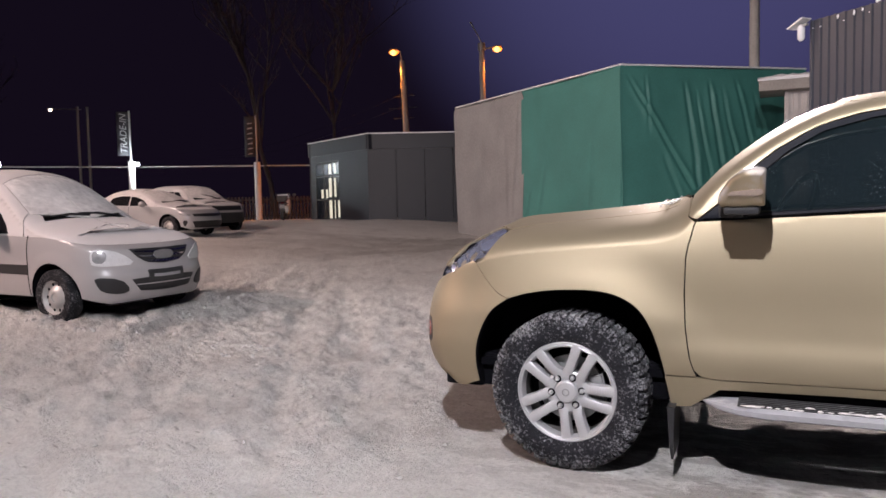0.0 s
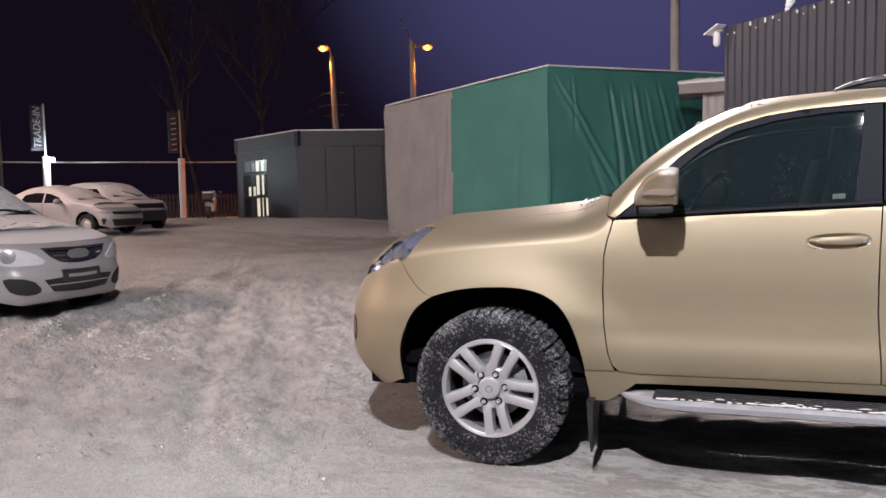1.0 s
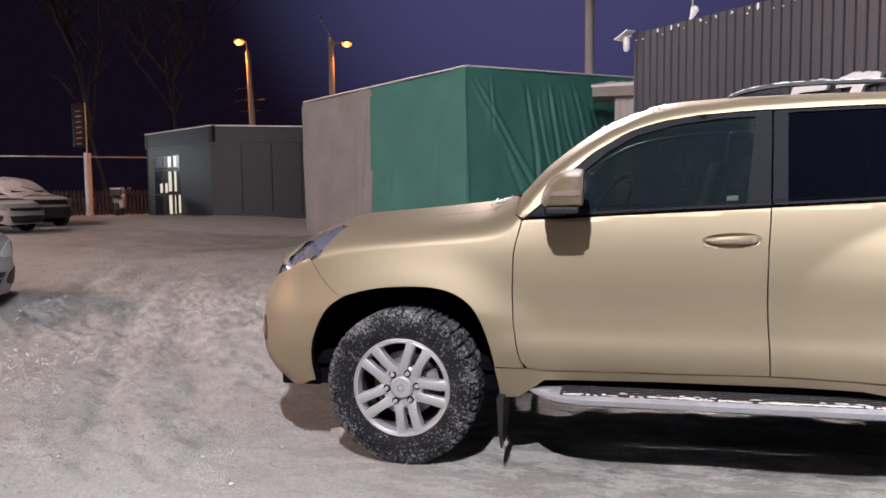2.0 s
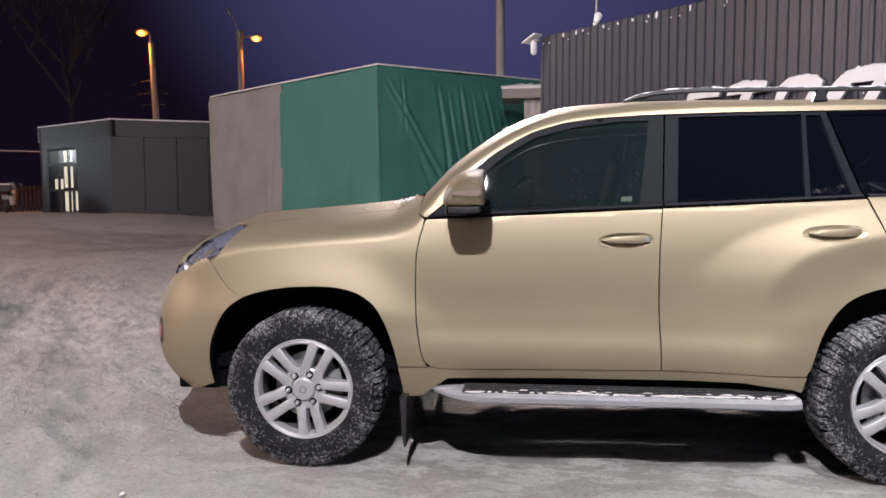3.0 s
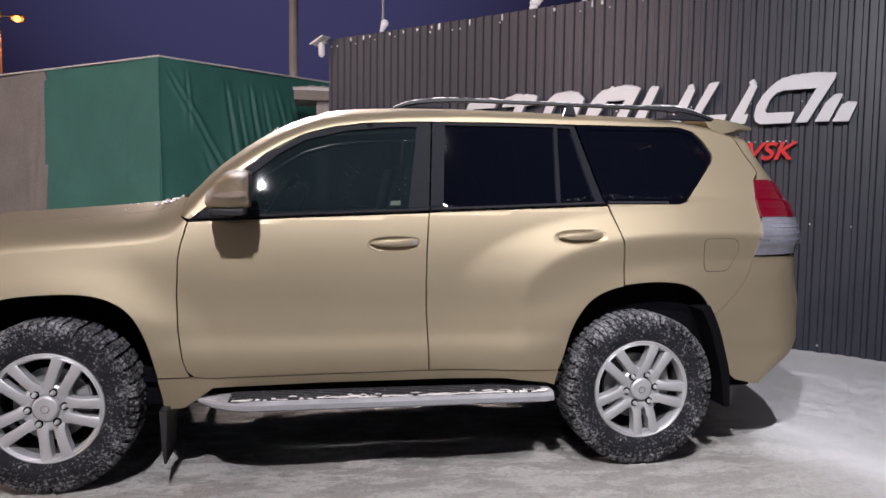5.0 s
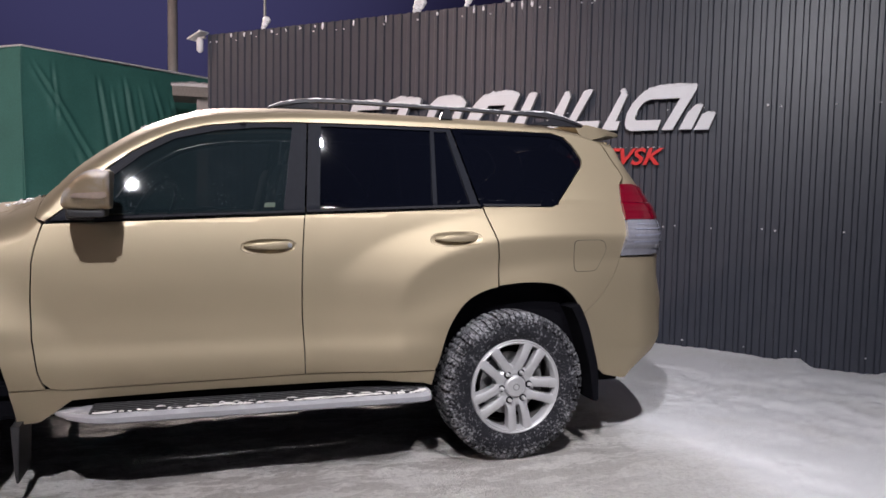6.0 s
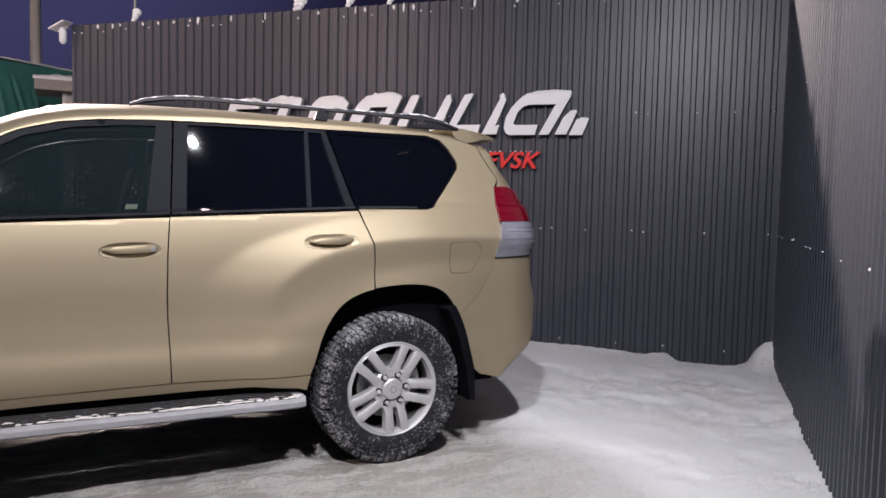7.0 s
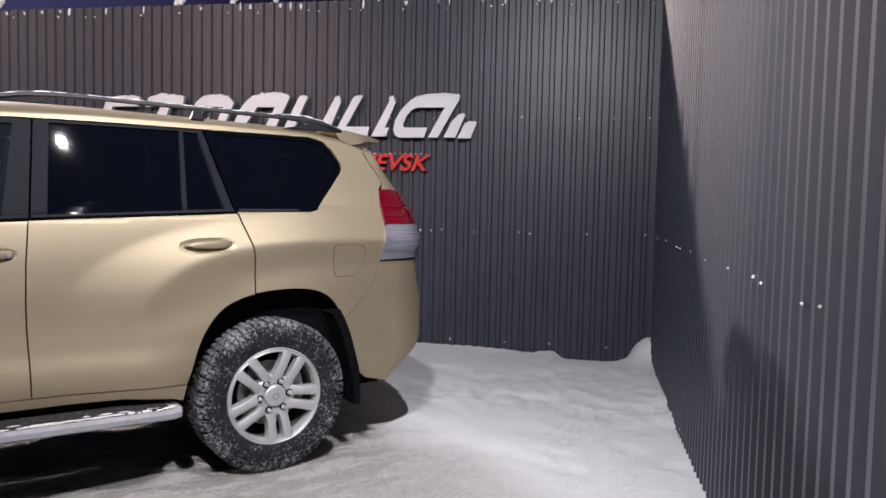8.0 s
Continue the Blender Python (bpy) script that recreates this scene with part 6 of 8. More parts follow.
def sign_shape(parent, outline, depth, mat, name="sign_shape", hole=None, snow=None):
    """A raised plate whose outline is given as (metres along the fence from the corner, height)."""
    loops = [[(-u, z) for u, z in outline]] + ([[(-u, z) for u, z in hole]] if hole else [])
    from mathutils.geometry import delaunay_2d_cdt
    pts, edges = [], []
    for lp in loops:
        o = len(pts)
        pts += lp
        edges += [(o + i, o + (i + 1) % len(lp)) for i in range(len(lp))]
    vs, es, fs, *_ = delaunay_2d_cdt([Vector(p) for p in pts], edges, [], 0, 1e-7)
    bm = bmesh.new()
    front = [bm.verts.new((v.x, 0, v.y)) for v in vs]
    for f in fs:
        c = sum((vs[i] for i in f), Vector((0, 0))) / len(f)
        if inside(loops[0], c.x, c.y) and not (hole and inside(loops[1], c.x, c.y)):
            bm.faces.new([front[i] for i in f])
    bmesh.ops.recalc_face_normals(bm, faces=bm.faces[:])
    for f in bm.faces:
        if f.normal.y > 0:
            f.normal_flip()
    r = bmesh.ops.extrude_face_region(bm, geom=bm.faces[:])
    bmesh.ops.translate(bm, vec=(0, depth, 0), verts=[g for g in r["geom"] if isinstance(g, bmesh.types.BMVert)])
    bmesh.ops.recalc_face_normals(bm, faces=bm.faces[:])
    ob = part(name, bm, mat, parent)
    ob.data.materials.append(SIGN_EDGE if mat is WHITE_SIGN else mat)
    if mat is WHITE_SIGN:
        for p in ob.data.polygons:
            p.material_index = 0 if abs(p.normal.y) > 0.7 else 1
    if snow:
        a, b, z, h = snow
        rnd = random.Random(int(a * 100))
        bm = bmesh.new()
        n = max(4, int(abs(a - b) / 0.03))
        top, base = [], []
        for i in range(n + 1):
            u = a + (b - a) * i / n
            e = min(i, n - i) / max(1, n / 2)
            hh = h * (0.35 + 0.65 * min(1, e * 2)) * rnd.uniform(0.6, 1.2)
            zz = z[0] + (z[1] - z[0]) * i / n
            top.append([bm.verts.new((-u, y, zz + hh * k)) for y, k in ((-0.004, 0.0), (0.004, 0.8), (depth * 0.5, 1.0), (depth - 0.004, 0.8), (depth, 0))])
        for p, q in zip(top, top[1:]):
            for j in range(4):
                bm.faces.new((p[j], q[j], q[j + 1], p[j + 1]))
        bm.faces.new(top[0])
        bm.faces.new(top[-1][::-1])
        bmesh.ops.recalc_face_normals(bm, faces=bm.faces[:])
        part("snow_cap", bm, SNOW, ob, "snow lying on the shape", smooth=60)
    return ob


def build_sign():
    s = thing("wall_sign", "white raised slanted sign shapes capped with snow on a fence", "wall sign", at=fence_pose(0, 0, 0.085))
    d = 0.055
    W = lambda o, hole=None, snow=None: sign_shape(s, o, d, WHITE_SIGN, hole=hole, snow=snow)
    W([(1.974, 2.512), (1.985, 2.46), (2.199, 2.077), (2.303, 2.077), (2.135, 2.384), (2.42, 2.384), (2.48, 2.36), (2.532, 2.301), (2.572, 2.20), (2.555, 2.178), (2.31, 2.178), (2.344, 2.077), (2.614, 2.075), (2.655, 2.10), (2.672, 2.15), (2.655, 2.25), (2.60, 2.35), (2.547, 2.41), (2.48, 2.47), (2.40, 2.505)], snow=(2.45, 1.985, (2.49, 2.512), 0.028))
    W([(1.912, 2.313), (2.018, 2.078), (2.138, 2.078), (2.058, 2.243), (1.985, 2.315)], snow=(1.99, 1.92, (2.31, 2.313), 0.018))
    W([(1.796, 2.232), (1.858, 2.072), (1.994, 2.072), (1.92, 2.225), (1.88, 2.238)], snow=(1.89, 1.80, (2.235, 2.232), 0.018))
    W([(2.70, 2.50), (2.65, 2.44), (2.762, 2.177), (2.719, 2.177), (2.75, 2.086), (2.911, 2.085), (2.72, 2.45)], snow=(2.725, 2.665, (2.47, 2.46), 0.05))
    W([(3.006, 2.504), (3.186, 2.186), (2.926, 2.186), (2.957, 2.086), (3.33, 2.086), (3.29, 2.156), (3.106, 2.495)], snow=(3.10, 3.01, (2.495, 2.504), 0.02))
    W([(3.283, 2.505), (3.244, 2.445), (3.33, 2.24), (3.40, 2.086), (3.52, 2.086), (3.419, 2.288), (3.32, 2.469)], snow=(3.315, 3.255, (2.475, 2.46), 0.05))
    W([(3.612, 2.498), (3.80, 2.086), (3.92, 2.086), (3.71, 2.498)], snow=(3.705, 3.62, (2.498, 2.498), 0.02))
    W([(3.81, 2.50), (4.02, 2.086), (4.14, 2.086), (3.98, 2.39), (4.18, 2.39), (4.40, 2.086), (4.52, 2.086), (4.36, 2.40), (4.28, 2.48), (4.20, 2.50)], snow=(4.26, 3.83, (2.49, 2.50), 0.055))
    W([(4.45, 2.44), (4.60, 2.12), (4.66, 2.086), (4.98, 2.086), (5.02, 2.12), (4.90, 2.44), (4.82, 2.505), (4.52, 2.505)], hole=[(4.57, 2.39), (4.68, 2.18), (4.91, 2.18), (4.80, 2.40)], snow=(4.81, 4.52, (2.505, 2.505), 0.028))
    W([(5.03, 2.50), (5.06, 2.40), (5.20, 2.40), (5.34, 2.086), (5.46, 2.086), (5.32, 2.40), (5.50, 2.40), (5.46, 2.50)], snow=(5.44, 5.05, (2.50, 2.50), 0.045))
    W([(5.56, 2.50), (5.60, 2.40), (5.90, 2.40), (6.0, 2.18), (5.68, 2.18), (5.72, 2.086), (6.08, 2.086), (6.12, 2.13), (5.98, 2.46), (5.92, 2.50)], snow=(5.9, 5.58, (2.50, 2.50), 0.028))
    r = thing("town_sign", "red raised town name in slanted capitals on the dark fence", "wall sign", at=fence_pose(2.325, 1.738, 0.05))
    cu = bpy.data.curves.new("letters", "FONT")
    cu.body, cu.size, cu.extrude, cu.shear, cu.align_x, cu.bevel_depth, cu.offset = "IZHEVSK", 0.232, 0.014, 0.32, "RIGHT", 0.002, 0.0035
    cu.space_character = 1.02
    t = new("letters", cu)
    t.parent = r
    t.matrix_basis = Matrix.Rotation(radians(90), 4, "X") @ Matrix.Diagonal((1.08, 1, 1, 1))
    dg = bpy.context.evaluated_depsgraph_get()
    me = bpy.data.meshes.new_from_object(t.evaluated_get(dg))
    me.materials.clear()
    me.materials.append(RED_SIGN)
    ob = new("letters", me)
    ob.parent, ob.matrix_basis = r, t.matrix_basis.copy()
    bpy.data.objects.remove(t)
    rnd = random.Random(3)
    bm = bmesh.new()
    for k in range(16):
        x = -0.05 - 0.055 * k
        g = bmesh.ops.create_icosphere(bm, subdivisions=1, radius=1)["verts"]
        sx = rnd.uniform(0.006, 0.022)
        for v in g:
            v.co = Vector((x + 0.05 + v.co.x * sx, v.co.y * 0.012, 0.172 + v.co.z * 0.007))
    tagged(part("snow_bits", bm, SNOW, r, "bits of snow on the letters"), kind="stuff")


build_sign()


def build_fence_camera():
    c = thing("security_camera", "small white security camera under a tin hood at the fence end", "security camera", at=fence_pose(BACK_LEN - 0.02, 3.4, 0.0))
    bm = bmesh.new()
    prism(bm, [(-0.24, 0.06), (0.0, 0.155), (0.02, 0.14), (-0.22, 0.045)], 0.16, Matrix.Translation((0, -0.16, 0)), 0.004)
    part("hood", bm, SNOW, c, "tin hood under snow")
    bm = tube(bmesh.new(), [(-0.07, -0.08, -0.13), (-0.07, -0.08, -0.10), (-0.07, -0.08, 0.03), (-0.07, -0.08, 0.07)], [0.02, 0.045, 0.045, 0.03], 16)
    part("housing", bm, WHITE_SIGN, c, "white camera housing", smooth=40)
    part("bracket", box(bmesh.new(), -0.09, 0.03, -0.1, -0.06, 0.05, 0.08, 0.004), STEEL, c)


def build_canopy():
    c = thing("canopy_roof", "pale canopy roof edge under snow on a ribbed building behind the fence", "canopy")
    x0, y0, x1 = 0.62, 15.4, 4.2
    bm = box(bmesh.new(), x0, x1, y0, y0 + 1.4, 3.68, 3.93, 0.02)
    part("slab", bm, CONCRETE, c, "weathered pale roof slab")
    bm = bmesh.new()
    rnd = random.Random(5)
    rows = []
    n = 34
    for i in range(n + 1):
        x = x0 - 0.03 + i * (x1 - x0 + 0.03) / n
        rise = 0.04 * min(1, i / 3)
        rows.append([bm.verts.new((x, y0 + dy, 3.93 + (dz + (rise if dz > 0 else 0)) * rnd.uniform(0.75, 1.25))) for dy, dz in ((-0.03, -0.02), (-0.04, 0.02), (0.06, 0.06), (0.5, 0.08), (1.4, 0.08))])
    for a, b in zip(rows, rows[1:]):
        for j in range(4):
            bm.faces.new((a[j], b[j], b[j + 1], a[j + 1]))
    part("snow_layer", bm, SNOW, c, "uneven layer of snow", smooth=60)
    for k in range(16):
        x = x0 + 0.55 + k * 0.19
        part("wall_rib", box(bmesh.new(), x, x + 0.1, y0 + 0.34, y0 + 0.42, -0.1, 3.68, 0.01), CONCRETE_PALE, c)
    part("ribbed_wall", box(bmesh.new(), x0 + 0.55, x1, y0 + 0.4, y0 + 0.5, -0.1, 3.68), CONCRETE_PALE, c, "pale ribbed wall below the slab")


CONCRETE_PALE = material("pale_ribbed_sheet", (0.5, 0.47, 0.45), 0.7, 0, 0.12, 25, 2, 0.1)


def utility_pole(x, y, top, r0, r1, label, lean=(0, 0), parts=()):
    p = thing("utility_pole", label, "utility pole", at=Matrix.Translation((x, y, -0.1)))
    part("shaft", tube(bmesh.new(), [(0, 0, 0), (lean[0], lean[1], top)], [r0, r1], 12), CONCRETE_WHITE, p, smooth=40)
    return p


build_fence_camera()
build_canopy()
# thin masts with snow at their feet behind the back fence, and the tall pole beyond
for u, h, rr in ((7.5, 2.6, 0.016), (5.22, 2.3, 0.014), (5.17, 0.5, 0.012), (4.55, 2.3, 0.008), (4.05, 2.3, 0.008)):
    q = CORNER + BACK * u + Vector((BACK.y, -BACK.x, 0)) * 0.1
    mst = thing("mast", "thin steel mast rising behind the fence", "mast", "masts behind the fence", at=Matrix.Translation((q.x, q.y, 3.0)))
    part("rod", tube(bmesh.new(), [(0, 0, -3.0), (0, 0, 0.5 + h)], rr, 8), STEEL, mst)
    bm = bmesh.new()
    for k in range(3):
        g = bmesh.ops.create_icosphere(bm, subdivisions=2, radius=0.03 + 0.012 * k)["verts"]
        bmesh.ops.translate(bm, vec=(0.02 * k - 0.02, -0.03, 0.55 + 0.05 * k), verts=g)
    part("snow_lump", bm, SNOW, mst, "clump of snow", smooth=60)
tall_pole = utility_pole(0.30, 26.0, 14.0, 0.19, 0.16, "tall pale concrete utility pole behind the covered stall")
part("lamp_arm", tube(bmesh.new(), [(0, 0, 12.0), (-0.9, -0.25, 12.1), (-1.9, -0.45, 11.85)], 0.045, 8), STEEL, tall_pole, "steel arm that carries a floodlight")

# ---- street lamps ----
SODIUM_GLASS = glow("sodium_lamp_glass", (1.0, 0.2, 0.012), 2.6)
SODIUM_WARM = glow("sodium_lamp_core", (1.0, 0.22, 0.015), 2.6)
SODIUM_BULB = glow("sodium_bulb", (1.0, 0.42, 0.09), 4.0)


def street_lamp(head, base, top, label, glass_mat, mast=False):
    p = thing("street_lamp", label, "street lamp", "street lamps", at=Matrix.Translation((base[0], base[1], -0.1)))
    dx, dy, dz = top[0] - base[0], top[1] - base[1], top[2] + 0.1
    hx, hy, hz = head[0] - base[0], head[1] - base[1], head[2] + 0.1
    part("pole", tube(bmesh.new(), [(0, 0, 0), (dx, dy, dz)], [0.21, 0.15], 12), CONCRETE, p, "weathered concrete pole", smooth=40)
    part("arm", tube(bmesh.new(), [(dx, dy, dz - 0.3), (dx * 0.8 + hx * 0.2, dy * 0.8 + hy * 0.2, hz + 0.05), (hx, hy, hz + 0.12)], [0.06, 0.045, 0.04], 8), CONCRETE, p)
    bm = bmesh.new()
    g = bmesh.ops.create_icosphere(bm, subdivisions=3, radius=1)["verts"]
    for v in g:
        v.co = Vector((hx + v.co.x * 0.3, hy + v.co.y * 0.2, hz + 0.12 + abs(v.co.z) * 0.1))
    part("lamp_head", bm, STEEL, p, smooth=60)
    bm = bmesh.new()
    g = bmesh.ops.create_icosphere(bm, subdivisions=3, radius=1)["verts"]
    for v in g:
        v.co = Vector((hx + v.co.x * 0.3, hy + v.co.y * 0.26, hz + 0.02 + v.co.z * (0.2 if v.co.z < 0 else 0.06)))
    ob = part("lamp_glass", bm, glass_mat, p, "glowing orange sodium lamp", smooth=60)
    ob.visible_shadow = False
    bm = bmesh.new()
    bmesh.ops.create_icosphere(bm, subdivisions=2, radius=0.17)
    bulb = part("bulb", bm, SODIUM_BULB, ob, "bright sodium bulb", smooth=60)
    bulb.matrix_basis, bulb.visible_shadow = Matrix.Translation((hx + 0.05, hy - 0.17, hz - 0.06)), False
    if mast:
        part("antenna", tube(bmesh.new(), [(dx, dy, dz), (dx - 0.2, dy - 0.1, dz + 0.5), (dx - 0.6, dy - 0.2, dz + 1.25)], [0.04, 0.03, 0.06], 8), STEEL, p)
        part("collar", tube(bmesh.new(), [(dx * 0.9, dy * 0.9, dz * 0.96), (dx, dy, dz)], 0.22, 12), STEEL, p)
    else:
        for k, (zz, w) in enumerate(((7.6, 1.1), (6.9, 1.4), (6.3, 1.0))):
            part("crossarm", tube(bmesh.new(), [(-w * 0.9 + dx * 0.6, 0.2, zz), (w * 0.6 + dx * 0.6, -0.2, zz - 0.06)], 0.025, 6), BLACK_PLASTIC, p)
    return p


street_lamp((-19.42, 35.53, 10.0), (-18.75, 35.9, 0), (-19.0, 35.75, 9.5), "concrete street lamp with a glowing orange sodium head", SODIUM_GLASS)
street_lamp((-13.86, 37.96, 10.05), (-14.65, 37.66, 0), (-14.72, 37.64, 10.4), "concrete street lamp with an orange head and antenna", SODIUM_WARM, True)

LED_GLASS = glow("led_flood_glass", (0.9, 0.95, 1.0), 14.0)


def floodlight(at, aim, label, size=0.3):
    f = thing("floodlight", label, "floodlight", "yard floodlights", at=look(at, aim))
    part("housing", box(bmesh.new(), -size / 2, size / 2, -size * 0.35, size * 0.35, 0.02, 0.09, 0.012), BLACK_PLASTIC, f)
    ob = part("lens", box(bmesh.new(), -size * 0.42, size * 0.42, -size * 0.28, size * 0.28, 0.005, 0.018), LED_GLASS, f, "glowing white lens")
    ob.visible_shadow = False
    part("bracket", tube(bmesh.new(), [(0, -size * 0.1, 0.09), (0, -size * 0.5, 0.22)], 0.015, 6), STEEL, f)
    return f


floodlight((POLE_LAMP[0], POLE_LAMP[1], POLE_LAMP[2] + 0.03), (3.0, 0.0, 0.0), "white floodlight on the arm of a utility pole", 0.4)
floodlight((FLOOD_A[0], FLOOD_A[1], FLOOD_A[2] + 0.02), (0.3, 2.0, 0.0), "white floodlight on a mast above the yard fence", 0.1)
floodlight((FLOOD_B[0], FLOOD_B[1], FLOOD_B[2] + 0.02), (2.6, 2.5, 0.3), "white floodlight above the yard fence", 0.1)
for at in (FLOOD_A, FLOOD_B):
    reach = -(at[0] - CORNER.x) * 0.688 + (at[1] - CORNER.y) * 0.725 + 0.16
    ax, ay = 0.688 * reach, -0.725 * reach
    mp = thing("lamp_mast", "steel mast that carries a floodlight", "mast", "floodlight masts", at=Matrix.Translation((at[0] + ax, at[1] + ay, -0.1)))
    part("tube", tube(bmesh.new(), [(0, 0, 0.0), (0, 0, at[2] + 0.12), (-ax * 0.3, -ay * 0.3, at[2] + 0.2), (-ax, -ay, at[2] + 0.11)], 0.014, 8), DARK_LINER, mp)

# ---- far side of the yard ----
FAR_FENCE = material("dark_mesh_fence", (0.028, 0.022, 0.02), 0.8, 0, 0.3, 20, 1, 0.1)
FLAG_CLOTH = material("black_banner_cloth", (0.02, 0.02, 0.024), 0.8, 0, 0.2, 30, 3, 0.2)
BANNER_WHITE = material("white_banner_print", (0.3, 0.3, 0.31), 0.7, 0, 0.1, 30, 3, 0.0)
BARK = material("pale_bark", (0.09, 0.072, 0.07), 0.9, 0, 0.3, 20, 3, 0.3)


def far_fence():
    pts = [Vector((-52.0, 10.0, 0)), Vector((-40.2, 25.4, 0)), Vector((-35.5, 31.2, 0)), Vector((-27.0, 38.3, 0)), Vector((-17.0, 46.0, 0))]
    f = thing("wall_far", "dark picket fence with a pale pipe above it across the end of the yard", "fence", kind="structure")
    for a, b in zip(pts, pts[1:]):
        L = (b - a).length
        m = Matrix.Translation(a) @ Matrix.Rotation(math.atan2((b - a).y, (b - a).x), 4, "Z")
        bm = bmesh.new()
        n = int(L / 0.22)
        vs, fs = [], []
        for k in range(n):
            x = k * L / n
            o = len(vs)
            for z in (0.05, 1.75):
                vs += [(x, 0, z), (x + 0.13, 0, z), (x + 0.13, 0.02, z), (x, 0.02, z)]
            fs += [(o, o + 1, o + 5, o + 4), (o + 1, o + 2, o + 6, o + 5), (o + 2, o + 3, o + 7, o + 6), (o + 3, o, o + 4, o + 7), (o + 4, o + 5, o + 6, o + 7)]
        ob = mesh_ob("pickets", vs, fs, FAR_FENCE, f)
        tagged(ob, kind="stuff")
        ob.matrix_basis = m
        for z, mat in ((3.78, STEEL), (1.55, FAR_FENCE), (0.5, FAR_FENCE)):
            o = part("rail", box(bmesh.new(), 0, L, -0.05, 0.0, z - 0.04, z + 0.04), mat, f)
            o.matrix_basis = m


far_fence()


def banner_post(base, pillar_h, pole_h, word, side):
    p = thing("banner_post", "white concrete pillar carrying a pole with a tall black banner", "banner post", "banner posts", at=Matrix.Translation((base[0], base[1], 0)))
    part("pillar", tube(bmesh.new(), [(0, 0, -0.1), (0, 0, pillar_h)], [0.2, 0.19], 12), CONCRETE_WHITE, p, "white concrete pillar", smooth=40)
    part("pole", tube(bmesh.new(), [(0, 0, pillar_h), (0, 0, pole_h)], 0.05, 8), BANNER_WHITE, p)
    away = Vector((base[0] - 0.9, base[1] + 3.5, 0)).normalized()
    left = Vector((-away.y, away.x, 0))
    m = Matrix(((-left.x, away.x, 0, 0), (-left.y, away.y, 0, 0), (0, 0, 1, 0), (0, 0, 0, 1)))
    h = pole_h - pillar_h - 0.35
    bm = bmesh.new()
    n = 16
    rows = []
    for i in range(n + 1):
        z = pillar_h + 0.3 + h * i / n
        rows.append([bm.verts.new((-0.06 - 0.62 * j / 4, 0.04 * math.sin(i * 0.7 + j), z)) for j in range(5)])
    for a, b in zip(rows, rows[1:]):
        for j in range(4):
            bm.faces.new((a[j], a[j + 1], b[j + 1], b[j]))
    ob = part("banner", bm, FLAG_CLOTH, p, "black cloth banner", smooth=60)
    ob.matrix_basis = m
    so = ob.modifiers.new("thick", "SOLIDIFY")
    so.thickness = 0.01
    if word:
        cu = bpy.data.curves.new("lettering", "FONT")
        cu.body, cu.size, cu.extrude, cu.shear = word, 0.5, 0.004, 0.2
        t = new("lettering", cu)
        t.matrix_basis = m @ Matrix.Translation((-0.18, -0.07, pillar_h + 0.42)) @ Matrix.Rotation(radians(-90), 4, "Y") @ Matrix.Rotation(radians(90), 4, "X")
        dg = bpy.context.evaluated_depsgraph_get()
        me = bpy.data.meshes.new_from_object(t.evaluated_get(dg))
        me.materials.clear()
        me.materials.append(BANNER_WHITE)
        o = new("lettering", me)
        o.parent, o.matrix_basis = ob, Matrix.Translation((0, 0, 0))
        o.matrix_parent_inverse = Matrix.Identity(4)
        o.matrix_basis = ob.matrix_basis.inverted() @ t.matrix_basis
        bpy.data.objects.remove(t)
    else:
        for k in range(7):
            z = pillar_h + 0.45 + k * 0.3
            bm = bmesh.new()
            prism(bm, [(-0.5, z), (-0.22, z + 0.05), (-0.22, z + 0.1 + 0.02 * (k % 3)), (-0.5, z + 0.06 + 0.02 * (k % 2))], 0.01, Matrix.Translation((0, -0.07, 0)))
            o = part("printed_bar", bm, BANNER_WHITE, ob, "pale printed bar")
    return p


banner_post((-27.45, 32.73), 3.8, 6.6, "", -1)
banner_post((-32.63, 28.0), 3.9, 6.75, "TRADE-IN", -1)
floodlight((-32.25, 28.05, 3.72), (-10.0, 8.0, 0.6), "white floodlight fixed to a banner pillar", 0.3)
floodlight((-27.0, 16.0, 3.1), (-10.0, 5.0, 0.5), "white floodlight on the yard fence", 0.3)
fl = thing("lamp_mast", "steel mast that carries a floodlight", "mast", "floodlight masts", at=Matrix.Translation((-27.3, 16.2, 0)))
part("tube", tube(bmesh.new(), [(0, 0, -0.1), (0, 0, 3.3)], 0.05, 8), STEEL, fl)
dp = thing("street_lamp", "distant twin-pole street lamp with a small pale head", "street lamp", "street lamps", at=Matrix.Translation((-44.9, 35.2, 0)))
for dx in (-0.2, 0.25):
    part("pole", tube(bmesh.new(), [(dx, dx, -0.1), (dx, dx, 8.6)], 0.09, 8), CONCRETE, dp)
part("arm", tube(bmesh.new(), [(0, 0, 8.4), (-1.3, -1.6, 8.4)], 0.04, 6), STEEL, dp)
bm = bmesh.new()
bmesh.ops.create_icosphere(bm, subdivisions=2, radius=0.12)
o = part("lamp_glass", bm, glow("pale_lamp_glass", (1.0, 0.8, 0.65), 8.0), dp, "small glowing lamp")
o.matrix_basis = Matrix.Translation((-1.3, -1.55, 8.3))


